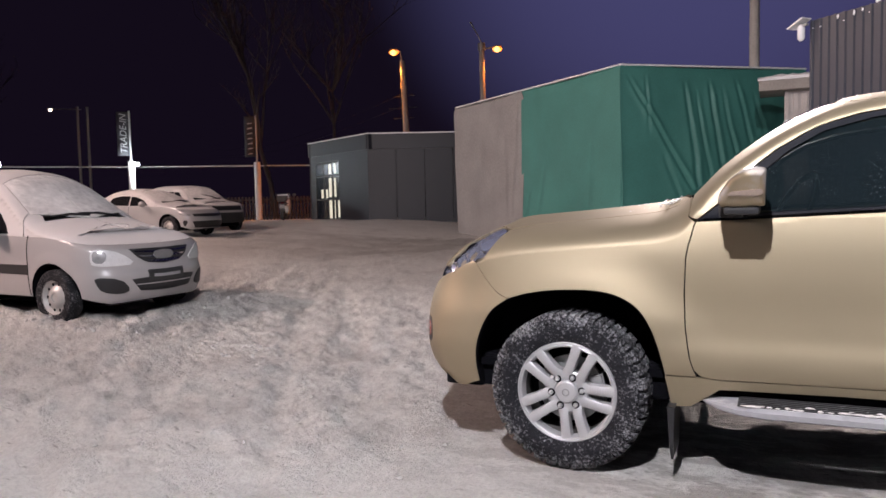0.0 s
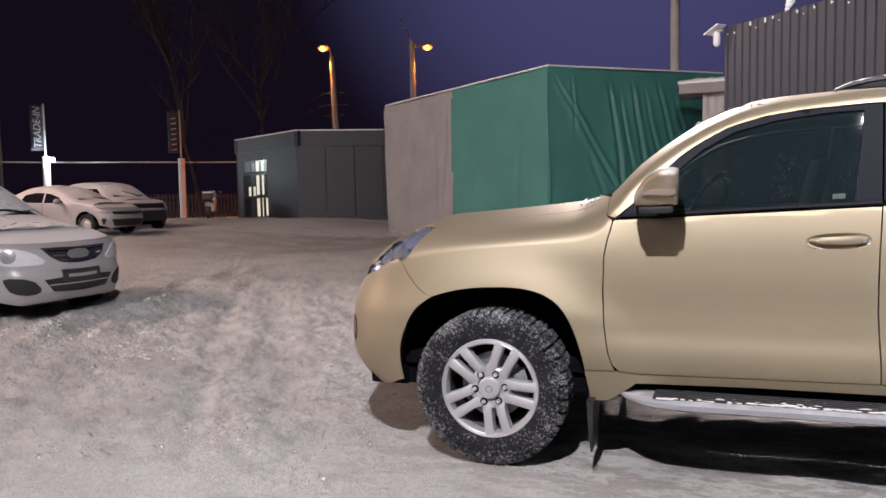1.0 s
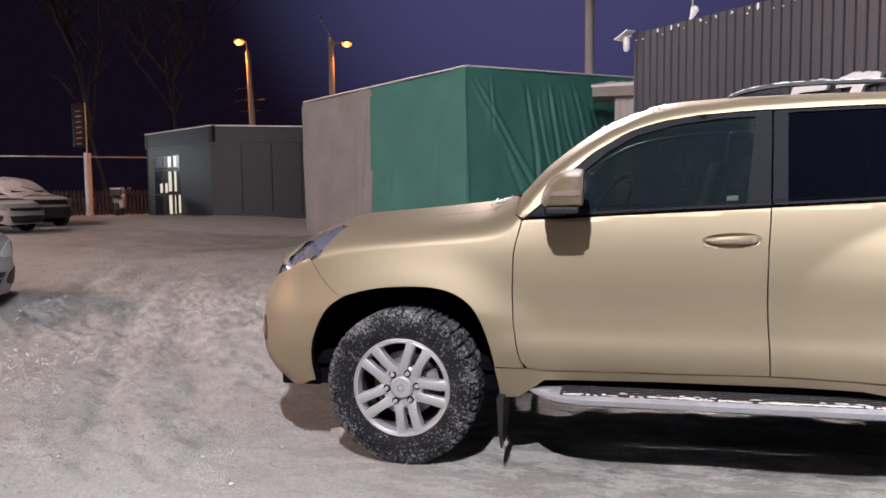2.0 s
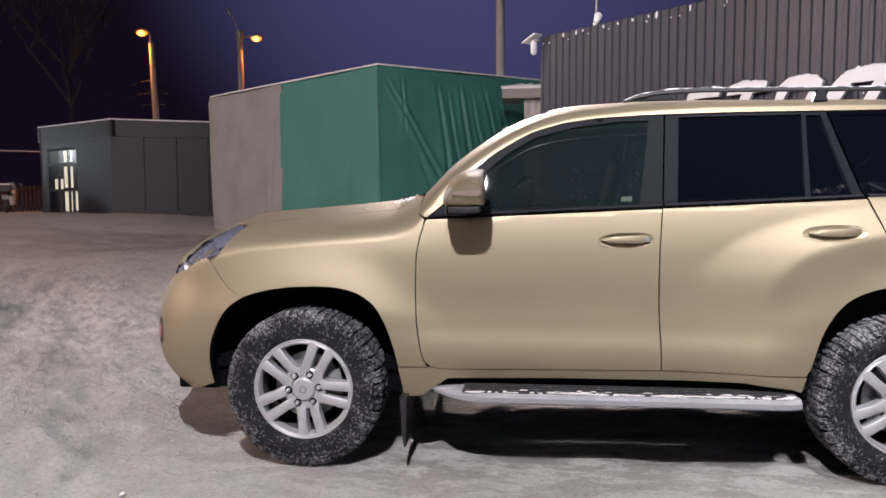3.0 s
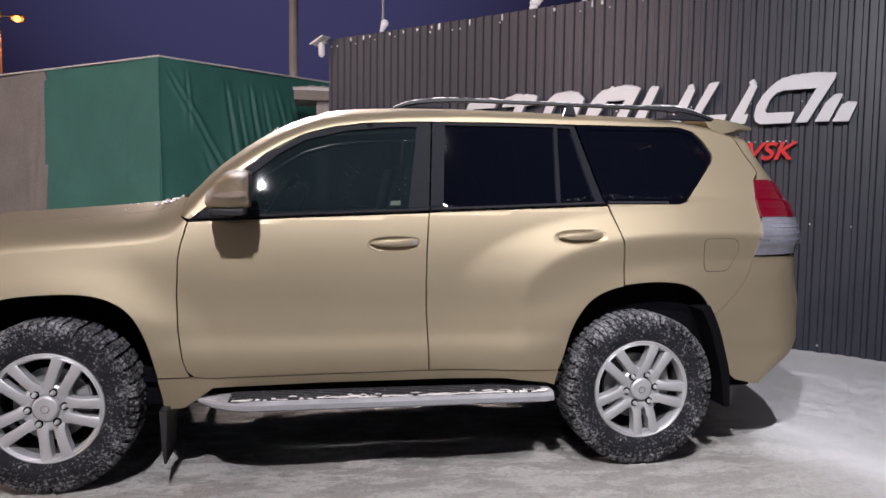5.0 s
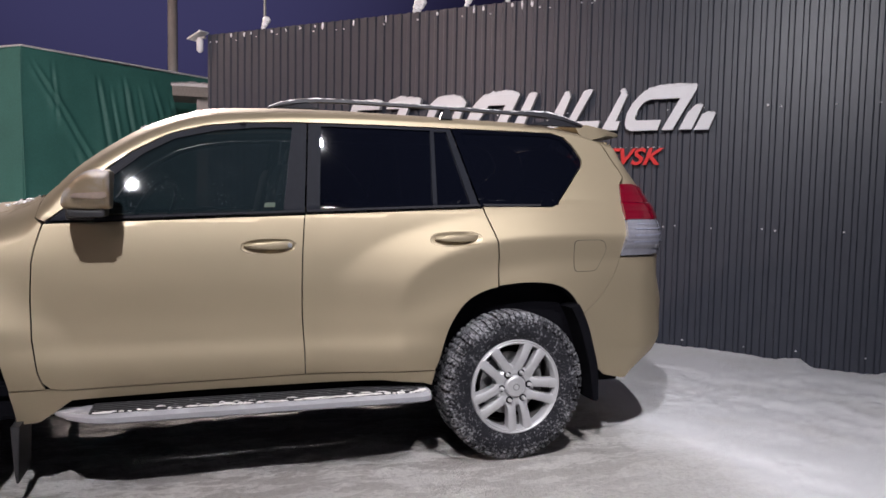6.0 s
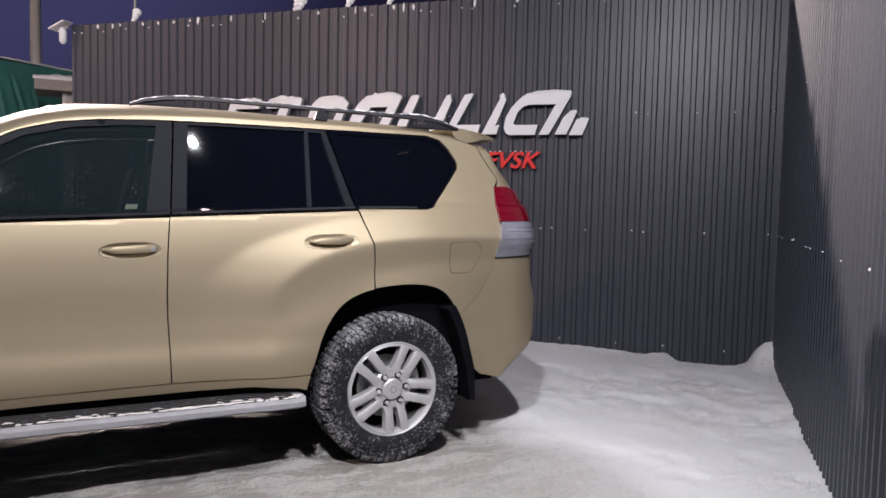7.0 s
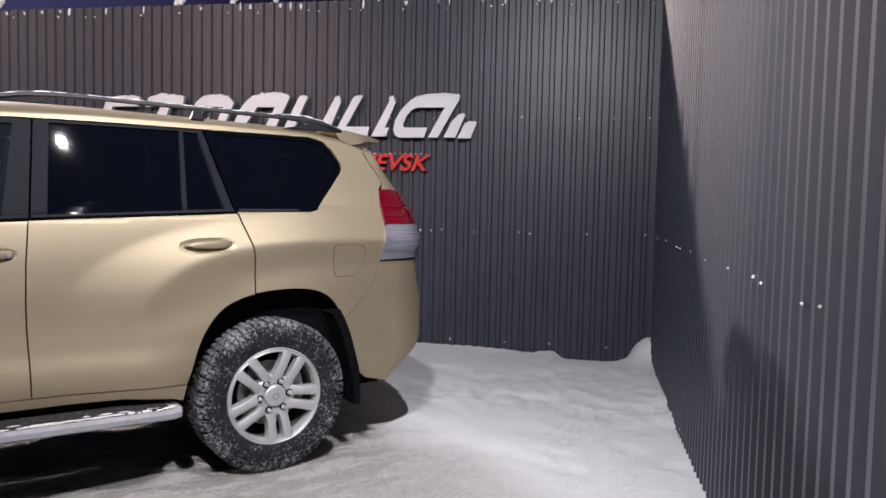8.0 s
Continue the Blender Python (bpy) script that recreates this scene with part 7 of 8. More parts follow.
def bare_tree(x, y, height, seed):
    rnd = random.Random(seed)
    t = thing("bare_tree", "leafless winter tree with thin pale rising branches", "tree", "bare trees", at=Matrix.Translation((x, y, -0.1)))
    trunk, twigs = bmesh.new(), bmesh.new()

    def grow(bm, p, d, length, r, level):
        pts, q, dd = [p], p.copy(), d.copy()
        for k in range(4):
            dd = (dd + Vector((rnd.uniform(-1, 1), rnd.uniform(-1, 1), rnd.uniform(-0.3, 0.7))) * 0.13).normalized()
            q = q + dd * length / 4
            pts.append(q.copy())
        tube(bm, pts, [r * (1 - 0.16 * k) for k in range(5)], 7 if level < 2 else 4, caps=False)
        if level < 4:
            for k in range(rnd.randint(3, 5) if level else 7):
                i = rnd.randint(1, 4)
                out = Vector((rnd.uniform(-1, 1), rnd.uniform(-1, 1), rnd.uniform(0.1, 1.1))).normalized()
                grow(twigs, pts[i], (dd * 0.6 + out * 0.75).normalized(), length * rnd.uniform(0.45, 0.68), max(0.012, r * 0.5), level + 1)

    grow(trunk, Vector((0, 0, 0)), Vector((0, 0, 1)), height * 0.5, height * 0.011, 0)
    part("trunk", trunk, BARK, t, "pale bare trunk", smooth=60)
    tagged(part("crown", twigs, BARK, t, "crown of thin bare branches", smooth=60), kind="stuff")


bare_tree(-36.5, 46.5, 24.0, 4)
bare_tree(-34.0, 52.0, 22.0, 9)
bare_tree(-62.0, 40.0, 24.0, 12)
# wires along the street
wire = thing("overhead_wires", "thin overhead wires between the street poles", "wire")
for z in (7.6, 6.9):
    pts = [(-19.0 - 40 * k / 10, 35.8 + 30 * k / 10, z - 0.9 * math.sin(math.pi * k / 10)) for k in range(11)]
    part("wire", tube(bmesh.new(), pts, 0.01, 5), BLACK_PLASTIC, wire)


def motorcycle():
    """A white motorcycle from behind, with a top box and fairing."""
    m = thing("motorcycle", "white motorcycle with a snowy black rear box standing by the kiosk", "motorcycle", at=Matrix.Translation((-21.6, 27.35, 0.45)) @ Matrix.Rotation(radians(118), 4, "Z"))
    for x in (-0.7, 0.72):
        bm = lathe(bmesh.new(), [(0.2, -0.06), (0.3, -0.065), (0.32, 0), (0.3, 0.065), (0.2, 0.06)], 28, closed=True)
        w = part("wheel", bm, RUBBER, m, "black motorcycle wheel", smooth=50)
        w.matrix_basis = Matrix.Translation((x, 0, 0.32))
        bm = lathe(bmesh.new(), [(0.04, -0.05), (0.21, -0.02), (0.21, 0.02), (0.04, 0.05)], 24, closed=True)
        part("rim", bm, STEEL, w, smooth=50)
    part("frame", tube(bmesh.new(), [(-0.7, 0.12, 0.32), (-0.2, 0.12, 0.5), (0.3, 0.1, 0.75), (0.55, 0.05, 0.9), (0.72, 0.1, 0.32)], 0.035, 8), STEEL, m)
    bm = bmesh.new()
    prism(bm, [(-0.25, 0.35), (0.35, 0.33), (0.6, 0.75), (0.62, 1.05), (0.35, 0.98), (0.1, 0.85), (-0.2, 0.78)], 0.4, Matrix.Translation((0, -0.2, 0)), 0.04)
    part("fairing", bm, WHITE_PAINT, m, "white fairing", smooth=40)
    bm = bmesh.new()
    prism(bm, [(-0.85, 0.82), (-0.2, 0.74), (0.15, 0.86), (-0.25, 0.9), (-0.8, 0.95)], 0.3, Matrix.Translation((0, -0.15, 0)), 0.03)
    part("seat", bm, BLACK_PLASTIC, m, "black seat", smooth=40)
    bm = bmesh.new()
    prism(bm, [(-1.05, 0.95), (-0.62, 0.93), (-0.58, 1.2), (-1.0, 1.24)], 0.46, Matrix.Translation((0, -0.23, 0)), 0.04)
    part("top_box", bm, BLACK_PLASTIC, m, "black rear box", smooth=40)
    part("box_snow", box(bmesh.new(), -1.02, -0.6, -0.22, 0.22, 1.235, 1.29, 0.02), SNOW, m, "slab of snow on the box")
    bm = bmesh.new()
    prism(bm, [(0.5, 1.0), (0.42, 1.35), (0.5, 1.36), (0.66, 1.05)], 0.38, Matrix.Translation((0, -0.19, 0)), 0.02)
    part("windshield", bm, GLASS_CLEAR, m, smooth=40)
    part("handlebar", tube(bmesh.new(), [(0.3, -0.4, 1.12), (0.42, -0.2, 1.08), (0.42, 0.2, 1.08), (0.3, 0.4, 1.12)], 0.018, 8), BLACK_PLASTIC, m)
    for s in (-1, 1):
        bm = bmesh.new()
        prism(bm, [(0.36, 1.22), (0.4, 1.22), (0.42, 1.34), (0.36, 1.34)], 0.16, Matrix.Translation((0, 0.42 * s - 0.08, 0)), 0.01)
        part("mirror", bm, BLACK_PLASTIC, m, smooth=40)
    part("plate", box(bmesh.new(), -1.0, -0.985, -0.13, 0.13, 0.6, 0.78, 0.004), BANNER_WHITE, m, "pale blank plate")
    part("rear_mudguard", box(bmesh.new(), -0.99, -0.9, -0.09, 0.09, 0.4, 0.85, 0.02), BLACK_PLASTIC, m)
    part("tail_lamp", box(bmesh.new(), -0.93, -0.86, -0.08, 0.08, 0.84, 0.9, 0.01), LAMP_RED, m)


motorcycle()

# masts and lamps out of view; two of them are added fill lamps
for lamp_at in (YARD, YARD_FILL, STALL_FILL):
    ym = thing("lamp_mast", "tall unseen steel mast that carries a lamp", "mast", "floodlight masts", at=Matrix.Translation((lamp_at[0], lamp_at[1] - 0.4, 0)))
    part("tube", tube(bmesh.new(), [(0, 0, -0.1), (0, 0, lamp_at[2] + 0.2), (0, 0.35, lamp_at[2] + 0.15)], [0.09, 0.06, 0.04], 10), STEEL, ym)
    floodlight((lamp_at[0], lamp_at[1], lamp_at[2] + 0.03), (-10.0, 10.0, 0.0), "warm white unseen lamp on a tall mast", 0.35)

# ---- snow-covered parked cars ----
FROSTED = material("snow_frosted_glass", (0.7, 0.68, 0.67), 0.6, 0, 0.3, 14, 2.5, 0.3)
DARK_GLASS = glass("dark_side_glass", (0.012, 0.012, 0.014), 0.05)
LAMP_LENS = material("headlamp_lens", (0.45, 0.45, 0.46), 0.15, 0.4, 0.3, 30, 8, 0.1, coat=0.8)
PLATE_DARK = material("dark_blank_plate", (0.03, 0.03, 0.032), 0.5, 0, 0.2, 30, 6, 0.05)


def steel_wheel(parent, at, R, mirror, hub_r=0.2):
    bm = lathe(bmesh.new(), [(R * 0.6, -0.075), (R * 0.72, -0.09), (R - 0.03, -0.085), (R - 0.006, -0.06), (R, 0), (R - 0.006, 0.06), (R - 0.03, 0.085), (R * 0.6, 0.075)], 40, closed=True)
    bmesh.ops.recalc_face_normals(bm, faces=bm.faces[:])
    w = part("wheel", bm, TYRE_RUBBER, parent, "black winter tyre on a pale steel rim", smooth=40)
    m = Matrix.Translation(at)
    if mirror:
        m = m @ Matrix.Rotation(math.pi, 4, "Z")
    w.matrix_basis = m
    bm = lathe(bmesh.new(), [(R * 0.62, -0.078), (R * 0.58, -0.07), (R * 0.52, -0.03), (R * 0.42, -0.03), (R * 0.3, -0.065), (R * 0.16, -0.07), (R * 0.14, -0.055), (0.002, -0.055)], 40)
    bmesh.ops.recalc_face_normals(bm, faces=bm.faces[:])
    rim = part("rim", bm, RIM_PALE, w, "pale steel rim dusted with snow", smooth=40)
    for k in range(10):
        a = 2 * math.pi * k / 10
        bm = lathe(bmesh.new(), [(0.018, -0.033), (0.001, -0.033)], 12)
        bmesh.ops.recalc_face_normals(bm, faces=bm.faces[:])
        part("vent_hole", bm, DARK_LINER, rim, "dark vent hole").matrix_basis = Matrix.Translation((R * 0.47 * math.cos(a), -0.003, R * 0.47 * math.sin(a)))
    return w


RIM_PALE = material("pale_steel_rim", (0.45, 0.44, 0.43), 0.45, 0.3, 0.15, 60, 6, 0.1)


def parked_car(name, label, S, spec, m):
    """A parked car from its skin: body, glazing, lamps, grille, bumper openings and wheels."""
    car = thing(name, label, "car", at=m @ Matrix.Translation((0, -S.yc, 0)))
    P = lambda *a, **k: skin_panel(S, *a, **k)
    R = lambda x: float(S.roll(np.array(x)))
    fq = lambda f: S.front_q - S.front_len * f
    rq = lambda f: S.rear_q + S.rear_len * f
    wb, wr, belt = spec["wb"], spec["wr"], spec["belt"]
    gap = spec["gap"]

    def arch(cx, r, n=14):
        return [(cx + r * math.cos(math.pi * k / n), max(spec["sill"], wr + r * math.sin(math.pi * k / n))) for k in range(n + 1)]

    top = 0.16
    xs = np.linspace(spec["cowl"], S.rear_q, 24)
    for mir in (False, True):
        low = [(fq(1.0), spec["sill"] + 0.02), (fq(0.5), spec["sill"])] + arch(0, wr + 0.07)[::-1] + arch(wb, wr + 0.07)[::-1] + [(rq(1.0), spec["sill"])]
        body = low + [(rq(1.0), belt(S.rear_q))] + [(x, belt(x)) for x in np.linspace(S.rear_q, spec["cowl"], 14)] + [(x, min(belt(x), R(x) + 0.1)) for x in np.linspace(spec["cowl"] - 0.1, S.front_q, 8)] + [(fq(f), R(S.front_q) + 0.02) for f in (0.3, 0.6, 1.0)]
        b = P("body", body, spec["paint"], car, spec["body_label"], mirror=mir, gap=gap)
        bon = [(x, min(belt(x), R(x) + 0.1) + 0.004) for x in np.linspace(spec["cowl"] - 0.02, S.front_q, 9)] + [(fq(f), R(S.front_q) + 0.028) for f in (0.3, 0.6, 1.0)] + [(fq(1.0), R(S.front_q) + S.roll_v * 0.99)] + [(x, R(x) + S.roll_v * 0.995) for x in np.linspace(S.front_q, spec["screen0"], 9)]
        P("bonnet", bon, spec["snow_paint"], car, "bonnet under a skin of snow", mirror=mir, gap=gap * 1.3)
        cab = [(x, belt(x) + 0.004) for x in xs] + [(rq(1.0), belt(S.rear_q) + 0.004), (rq(1.0), R(S.rear_q) + S.roll_v * 0.97)] + [(x, R(x) + S.roll_v * 0.995) for x in np.linspace(S.rear_q, spec["screen1"], 16)] + [(x, R(x) + top) for x in np.linspace(spec["screen1"] - 0.08, spec["cowl"] + 0.12, 8)]
        P("cabin_shell", cab, spec["snow_paint"], car, "pillars and roof under snow", mirror=mir, gap=gap * 1.3)
        scr = [(x, R(x) + top + 0.006) for x in np.linspace(spec["cowl"] + 0.1, spec["screen1"] - 0.08, 8)] + [(spec["screen1"] - 0.01, R(spec["screen1"]) + S.roll_v * 0.995)] + [(x, R(x) + S.roll_v * 0.995) for x in np.linspace(spec["screen1"] - 0.06, spec["screen0"] + 0.01, 8)]
        P("windscreen", scr, FROSTED, car, "windscreen frosted over with snow", mirror=mir, gap=gap * 1.5, sink=0.004)
        cw = spec["cowl"]
        P("cowl", [(cw - 0.14, R(cw - 0.14) + 0.06), (cw + 0.02, belt(cw) - 0.03), (cw + 0.16, belt(cw + 0.16) - 0.02), (cw + 0.16, R(cw + 0.16) + top + 0.02), (cw + 0.02, R(cw + 0.02) + top + 0.06), (cw - 0.1, R(cw - 0.1) + 0.2)], spec["snow_paint"], car, "snowed-over cowl", mirror=mir, gap=gap, sink=0.009)
        for win, mat in spec["windows"]:
            P("side_window", win, mat, car, "side window", mirror=mir, gap=gap * 1.3, sink=-0.003, depth=0.01)
        for f in spec["front_parts"]:
            pl = [(fq(a), z) for a, z in f[1]]
            P(f[0], pl if max(a for a, z in f[1]) > 0.99 else rounded(pl, 1), f[2], b, f[3], mirror=mir, gap=min(gap, 0.03), sink=-0.006 - 0.004 * f[4], depth=0.02)
        for nm, poly, mat, lab in spec["side_parts"]:
            P(nm, poly, mat, b, lab, mirror=mir, gap=gap, sink=-0.006, depth=0.02)
        for cx in (0.0, wb):
            yy = 0.10
            steel_wheel(car, (cx, 2 * S.yc - yy if mir else yy, wr), wr, mir)
            pts = arch(cx, wr + 0.07)
            y0 = S.at(np.array([p[0] for p in pts]), np.array([p[1] for p in pts]))[:, 1]
            rows = [[(x, (2 * S.yc - (q + dep)) if mir else q + dep, z) for (x, z), q in zip(pts, y0)] for dep in (0.004, 0.3)]
            n = len(pts)
            mesh_ob("wheel_arch_liner", rows[0] + rows[1], [(j, j + 1, n + j + 1, n + j) for j in range(n - 1)], DARK_LINER, car, "black wheel arch")
        bm = bmesh.new()
        g = bmesh.ops.create_icosphere(bm, subdivisions=3, radius=1)["verts"]
        mx, mz = spec["mirror"]
        y = -0.1
        for v in g:
            v.co = Vector((mx + v.co.x * 0.07, (2 * S.yc - y if mir else y) + v.co.y * 0.12, mz + v.co.z * 0.085))
        part("door_mirror", bm, spec["mirror_mat"], car, "door mirror with snow on top", smooth=60)
    part("underbody", box(bmesh.new(), -0.5, wb + 0.4, 0.3, 2 * S.yc - 0.3, 0.2, 0.5, 0.02), DARK_LINER, car)
    for k, (a, b2) in enumerate(spec["wipers"]):
        part("wiper", tube(bmesh.new(), [a, [(p + q) / 2 + (0, 0, 0.02)[i] for i, (p, q) in enumerate(zip(a, b2))], b2], [0.02, 0.016, 0.01], 6), BLACK_PLASTIC, car, "black wiper")
    return car


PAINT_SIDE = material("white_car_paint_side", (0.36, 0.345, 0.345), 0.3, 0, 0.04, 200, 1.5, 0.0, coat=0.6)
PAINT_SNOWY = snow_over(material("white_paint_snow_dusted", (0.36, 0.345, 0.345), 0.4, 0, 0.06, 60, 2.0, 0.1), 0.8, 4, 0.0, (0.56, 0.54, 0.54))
PAINT_SILVER = material("silver_grey_paint", (0.4, 0.4, 0.41), 0.35, 0.2, 0.05, 200, 1.5, 0.0, coat=0.5)


def skin_for(yc, sec, nose, tail, roll, crown, f_q, r_q, wb, amp=0.03, square=2.6, roll_v=0.4, square_rear=2.6):
    c = curve(sec, 0.03)
    return Skin(yc=yc, section=lambda z: c(z), lean=lambda x, z: 0.0 * x, flares=((0.0, 0.3, 0.4, 0.55, amp), (wb, 0.3, 0.4, 0.55, amp)), flare_top=0.9,
                front_q=f_q, rear_q=r_q, front_len=1.0, rear_len=0.9, square=square, square_rear=square_rear, nose=curve(nose, 0.02), tail=curve(tail, 0.02), nose_min=f_q - 0.2, tail_max=r_q + 0.2,
                roll=curve(roll, 0.06), crown=curve(crown, 0.05), roll_v=roll_v, crown_pow=1.15, low=0.15)


SEC = [(0.15, 0.12), (0.3, 0.06), (0.5, 0.03), (0.75, 0.02), (0.92, 0.03), (1.02, 0.06), (1.1, 0.09), (1.6, 0.26)]
VAN = skin_for(0.86, SEC,
               [(0.15, -0.6), (0.25, -0.76), (0.35, -0.82), (0.55, -0.84), (0.62, -0.80), (0.75, -0.79), (0.85, -0.76), (0.93, -0.66), (1.05, -0.4)],
               [(0.15, 3.5), (0.4, 3.66), (1.0, 3.64), (1.7, 3.5)],
               [(-0.9, 0.80), (-0.5, 0.86), (-0.2, 0.92), (0.2, 0.98), (0.42, 1.04), (0.6, 1.13), (0.9, 1.32), (1.2, 1.47), (1.5, 1.53), (2.2, 1.55), (3.6, 1.53)],
               [(-0.9, 0.86), (-0.7, 0.93), (-0.45, 1.0), (-0.1, 1.07), (0.25, 1.14), (0.4, 1.19), (0.75, 1.40), (1.1, 1.645), (1.35, 1.76), (1.7, 1.81), (2.6, 1.825), (3.6, 1.78)],
               -0.25, 3.2, 2.905)
van_belt = lambda x: 0.985 + 0.03 * (x - 0.5)
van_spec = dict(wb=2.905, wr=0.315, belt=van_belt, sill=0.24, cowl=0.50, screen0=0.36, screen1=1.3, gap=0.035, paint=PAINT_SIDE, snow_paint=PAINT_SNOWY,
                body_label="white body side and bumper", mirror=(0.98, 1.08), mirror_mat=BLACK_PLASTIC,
                windows=[([(0.78, 1.02), (0.86, 1.12), (1.0, 1.24), (1.2, 1.36), (1.42, 1.42), (1.78, 1.44), (1.80, 1.03)], DARK_GLASS)],
                front_parts=[
                    ("headlamp", [(0.31, 0.835), (0.295, 0.69), (0.36, 0.665), (0.52, 0.656), (0.79, 0.662), (0.64, 0.80), (0.45, 0.845)], LAMP_PALE, "milky headlamp under frost", 1),
                    ("headlamp_bowl", [(0.33, 0.82), (0.325, 0.70), (0.46, 0.69), (0.50, 0.80), (0.42, 0.825)], LAMP_LENS, "faceted headlamp bowl", 2),
                    ("grille_opening", [(0.73, 0.835), (0.80, 0.735), (0.88, 0.675), (1.0, 0.65), (1.0, 0.83), (0.87, 0.838)], BLACK_PLASTIC, "black grille", 0),
                    ("grille_bar", [(0.77, 0.806), (0.79, 0.79), (1.0, 0.775), (1.0, 0.797)], CHROME, "bright grille bar", 1.5),
                    ("grille_bar", [(0.81, 0.755), (0.83, 0.738), (1.0, 0.722), (1.0, 0.744)], CHROME, "bright grille bar", 1.5),
                    ("grille_bar", [(0.86, 0.70), (0.89, 0.682), (1.0, 0.668), (1.0, 0.69)], CHROME, "bright grille bar", 1.5),
                    ("emblem", [(0.955, 0.79), (0.935, 0.75), (0.955, 0.71), (1.0, 0.70), (1.0, 0.80)], STEEL, "plain chrome oval emblem", 3),
                    ("number_plate", [(0.87, 0.585), (0.87, 0.465), (1.0, 0.46), (1.0, 0.58)], PLATE_DARK, "dark blank plate under snow", 3),
                    ("plate_bar", [(0.91, 0.54), (0.91, 0.51), (1.0, 0.505), (1.0, 0.535)], BANNER_WHITE, "pale printed bar", 4.5),
                    ("lower_grille", [(0.71, 0.50), (0.79, 0.37), (1.0, 0.35), (1.0, 0.52)], BLACK_PLASTIC, "black lower grille", 1),
                    ("lower_grille_bar", [(0.75, 0.445), (0.76, 0.435), (1.0, 0.43), (1.0, 0.442)], PAINT_SNOWY, "thin bar with snow", 2),
                    ("fog_recess", [(0.31, 0.545), (0.33, 0.47), (0.39, 0.38), (0.60, 0.345), (0.70, 0.39), (0.60, 0.52)], BLACK_PLASTIC, "black bumper recess", 1),
                ],
                side_parts=[("side_strip", [(0.42, 0.56), (0.42, 0.67), (2.4, 0.69), (2.4, 0.58)], BLACK_PLASTIC, "black rubbing strip"),
                            ("door_seam", [(0.40, 0.33), (0.406, 0.33), (0.416, 1.0), (0.41, 1.0)], DARK_SEAM, "door gap")],
                wipers=[((0.48, 0.42, 1.19), (0.42, 1.0, 1.24)), ((0.43, 0.85, 1.215), (0.47, 1.35, 1.205))])
LADA_M = Matrix.Translation((*LADA_AT, 0.037)) @ Matrix.Rotation(radians(180 + LADA_YAW), 4, "Z")
parked_car("parked_van", "white snow-dusted compact van parked behind a crumbled snow ridge", VAN, van_spec, LADA_M)

HATCH = skin_for(0.85, [(0.15, 0.12), (0.3, 0.06), (0.5, 0.03), (0.7, 0.02), (0.85, 0.035), (0.95, 0.07), (1.4, 0.25)],
                 [(0.15, -0.65), (0.3, -0.84), (0.5, -0.87), (0.65, -0.82), (0.75, -0.72), (0.9, -0.4)],
                 [(0.15, 3.3), (0.4, 3.5), (0.9, 3.46), (1.0, 3.3), (1.45, 2.8)],
                 [(-0.9, 0.66), (-0.3, 0.80), (0.3, 0.90), (0.5, 0.94), (0.9, 1.13), (1.3, 1.27), (1.8, 1.31), (2.3, 1.26), (2.8, 1.08), (3.2, 0.98), (3.5, 0.93)],
                 [(-0.9, 0.72), (-0.4, 0.90), (0.2, 1.0), (0.4, 1.05), (0.85, 1.28), (1.3, 1.43), (1.8, 1.47), (2.3, 1.41), (2.8, 1.2), (3.2, 1.06), (3.5, 1.0)],
                 -0.25, 3.0, 2.6)
hatch_spec = dict(wb=2.6, wr=0.31, belt=lambda x: 0.90 + 0.03 * (x - 0.5), sill=0.22, cowl=0.46, screen0=0.34, screen1=1.3, gap=0.06, paint=PAINT_SILVER, snow_paint=PAINT_SNOWY,
                  body_label="pale body side", mirror=(0.85, 0.98), mirror_mat=PAINT_SNOWY,
                  windows=[([(0.80, 0.94), (1.0, 1.10), (1.3, 1.20), (1.5, 1.22), (1.5, 0.945)], DARK_GLASS), ([(1.55, 0.945), (1.55, 1.23), (1.9, 1.24), (2.25, 1.18), (2.4, 0.97)], DARK_GLASS)],
                  front_parts=[("headlamp", [(0.12, 0.72), (0.16, 0.64), (0.45, 0.60), (0.5, 0.66)], LAMP_LENS, "slanted headlamp", 1),
                               ("upper_grille", [(0.55, 0.67), (0.58, 0.60), (1.0, 0.59), (1.0, 0.67)], BLACK_PLASTIC, "dark upper grille", 1),
                               ("lower_grille", [(0.5, 0.46), (0.58, 0.28), (1.0, 0.27), (1.0, 0.47)], BLACK_PLASTIC, "dark lower grille", 1),
                               ("fog_recess", [(0.2, 0.50), (0.24, 0.32), (0.3, 0.32), (0.38, 0.48)], BLACK_PLASTIC, "dark fog lamp recess", 1)],
                  side_parts=[("door_seam", [(1.52, 0.3), (1.53, 0.3), (1.53, 0.92), (1.52, 0.92)], DARK_SEAM, "door gap")],
                  wipers=[((0.42, 0.4, 1.04), (0.38, 1.0, 1.08))])
parked_car("parked_hatchback", "silver grey hatchback with snow on its glass and bonnet", HATCH, hatch_spec, Matrix.Translation((-15.1, 13.6, 0.40)) @ Matrix.Rotation(radians(181), 4, "Z"))

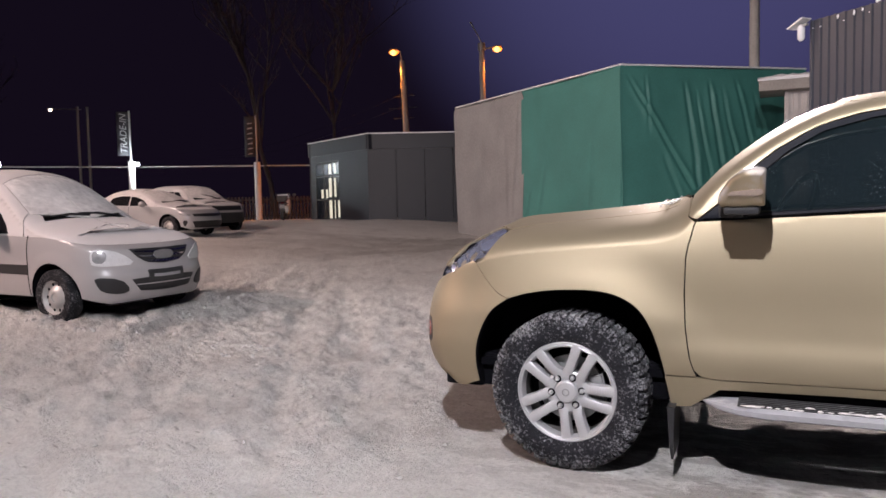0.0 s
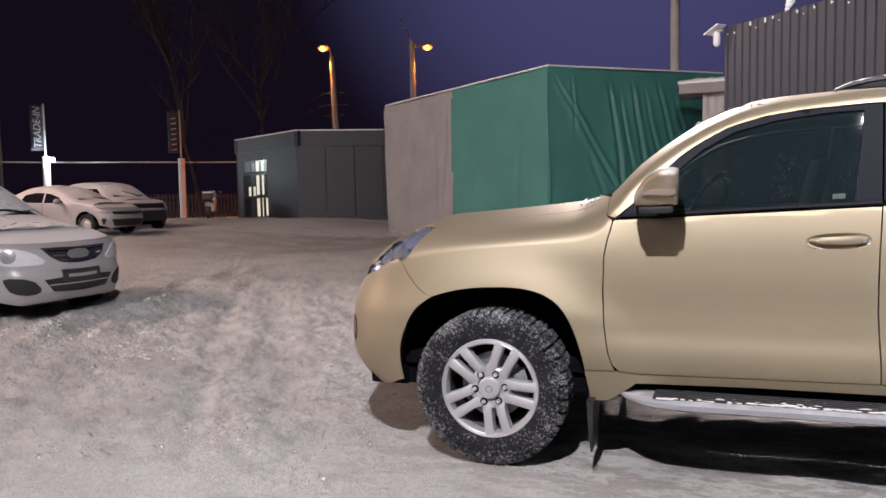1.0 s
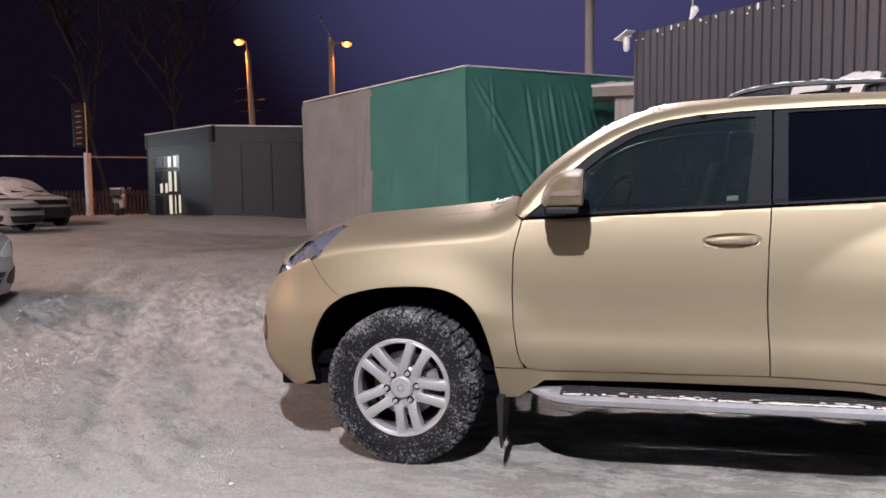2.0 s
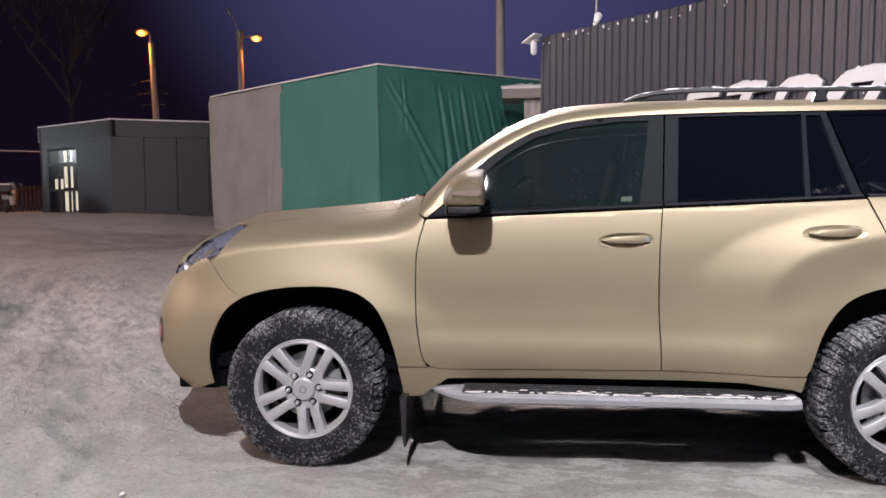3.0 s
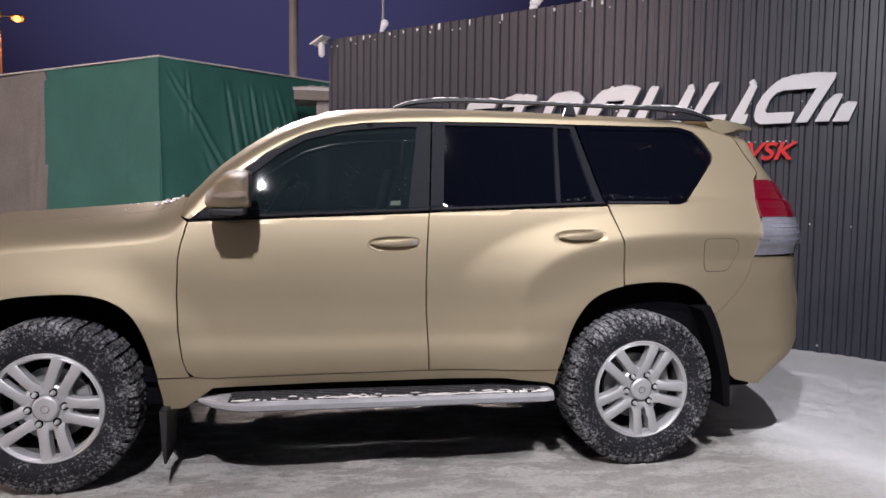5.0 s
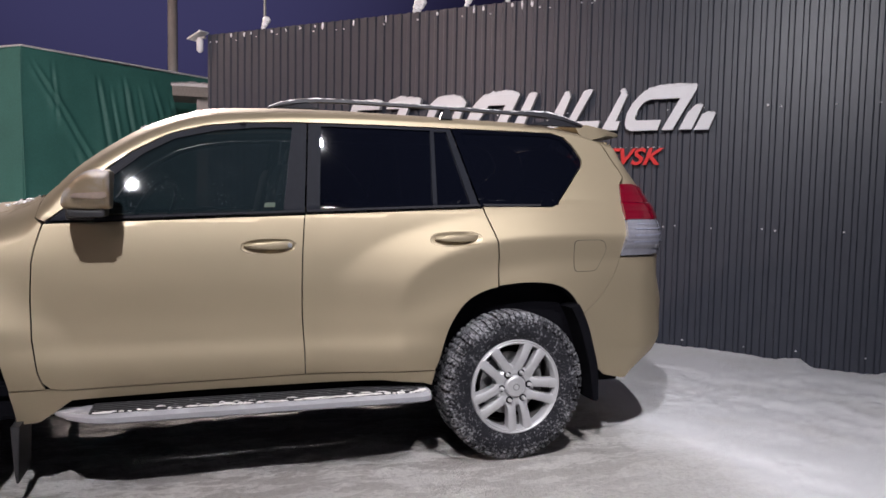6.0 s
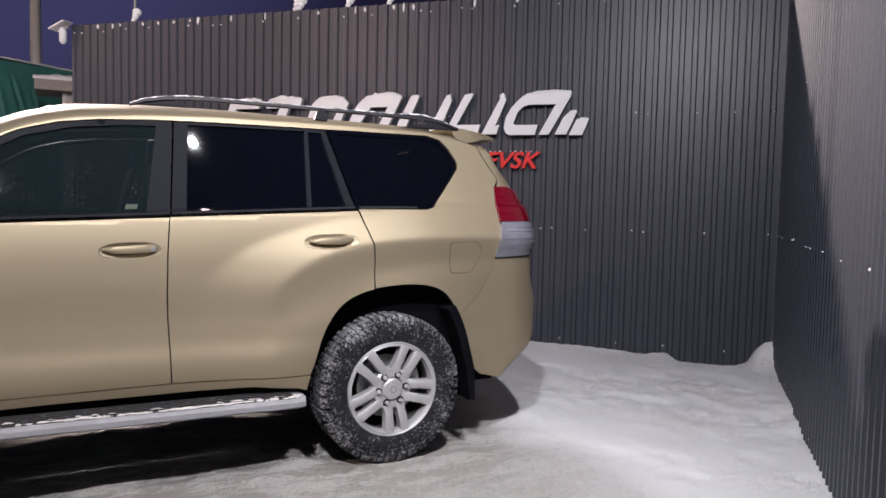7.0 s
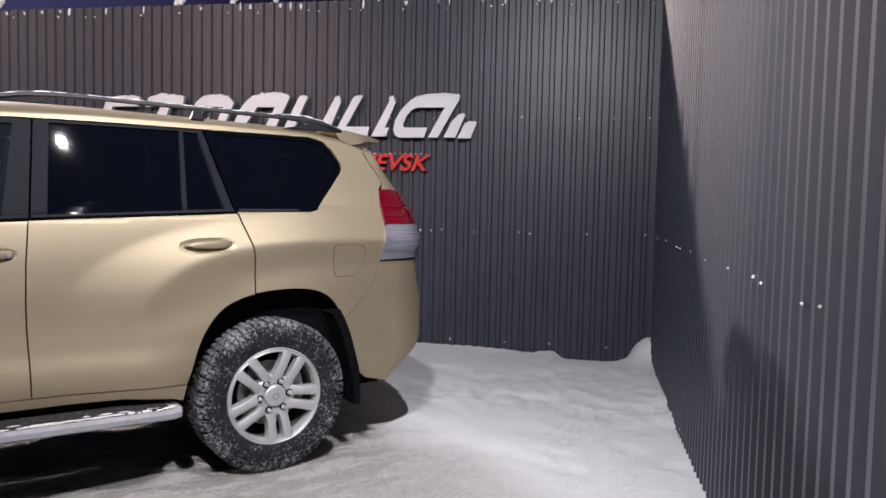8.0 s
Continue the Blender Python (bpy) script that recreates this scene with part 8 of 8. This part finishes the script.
JEEP = skin_for(0.86, [(0.15, 0.12), (0.3, 0.05), (0.5, 0.03), (0.8, 0.02), (1.0, 0.04), (1.1, 0.07), (1.6, 0.22)],
                [(0.15, -0.6), (0.3, -0.72), (0.6, -0.74), (0.8, -0.70), (0.95, -0.6), (1.05, -0.4)],
                [(0.15, 3.0), (0.4, 3.2), (1.0, 3.18), (1.7, 3.0)],
                [(-0.8, 0.86), (-0.3, 0.95), (0.3, 1.03), (0.5, 1.08), (0.85, 1.32), (1.15, 1.48), (1.5, 1.52), (2.6, 1.53), (3.1, 1.5)],
                [(-0.8, 0.93), (-0.4, 1.05), (0.2, 1.12), (0.4, 1.17), (0.8, 1.46), (1.15, 1.63), (1.5, 1.67), (2.6, 1.68), (3.1, 1.64)],
                -0.25, 2.85, 2.45)
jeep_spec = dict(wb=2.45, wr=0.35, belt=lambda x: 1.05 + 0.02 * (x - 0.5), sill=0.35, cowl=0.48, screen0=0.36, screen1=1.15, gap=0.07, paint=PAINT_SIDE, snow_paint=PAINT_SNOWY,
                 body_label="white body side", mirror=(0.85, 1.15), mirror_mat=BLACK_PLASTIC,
                 windows=[([(0.72, 1.09), (0.95, 1.28), (1.15, 1.42), (1.4, 1.44), (1.4, 1.09)], DARK_GLASS), ([(1.46, 1.09), (1.46, 1.44), (2.1, 1.45), (2.1, 1.09)], DARK_GLASS)],
                 front_parts=[("headlamp", [(0.16, 0.90), (0.18, 0.76), (0.5, 0.76), (0.52, 0.90)], LAMP_LENS, "headlamp under snow", 1),
                              ("grille", [(0.58, 0.92), (0.58, 0.76), (1.0, 0.76), (1.0, 0.92)], BLACK_PLASTIC, "dark grille", 1),
                              ("bumper", [(-0.05, 0.68), (0.0, 0.36), (0.6, 0.33), (1.0, 0.33), (1.0, 0.68)], BLACK_PLASTIC, "black plastic bumper", 1)],
                 side_parts=[("sill_cladding", [(0.5, 0.36), (0.5, 0.5), (2.0, 0.5), (2.0, 0.36)], BLACK_PLASTIC, "black sill cladding")],
                 wipers=[((0.42, 0.4, 1.15), (0.62, 1.0, 1.34))])
jeep = parked_car("parked_jeep", "white compact off-road car with a black bumper, under snow", JEEP, jeep_spec, Matrix.Translation((-16.85, 16.85, 0.36)) @ Matrix.Rotation(radians(167), 4, "Z"))
third = copy_thing(jeep, Matrix.Translation((-22.6, 15.4, 0.45)) @ Matrix.Rotation(radians(174), 4, "Z") @ Matrix.Translation((0, -0.86, 0)))
tagged(third, "white estate car under snow, mostly hidden behind another")
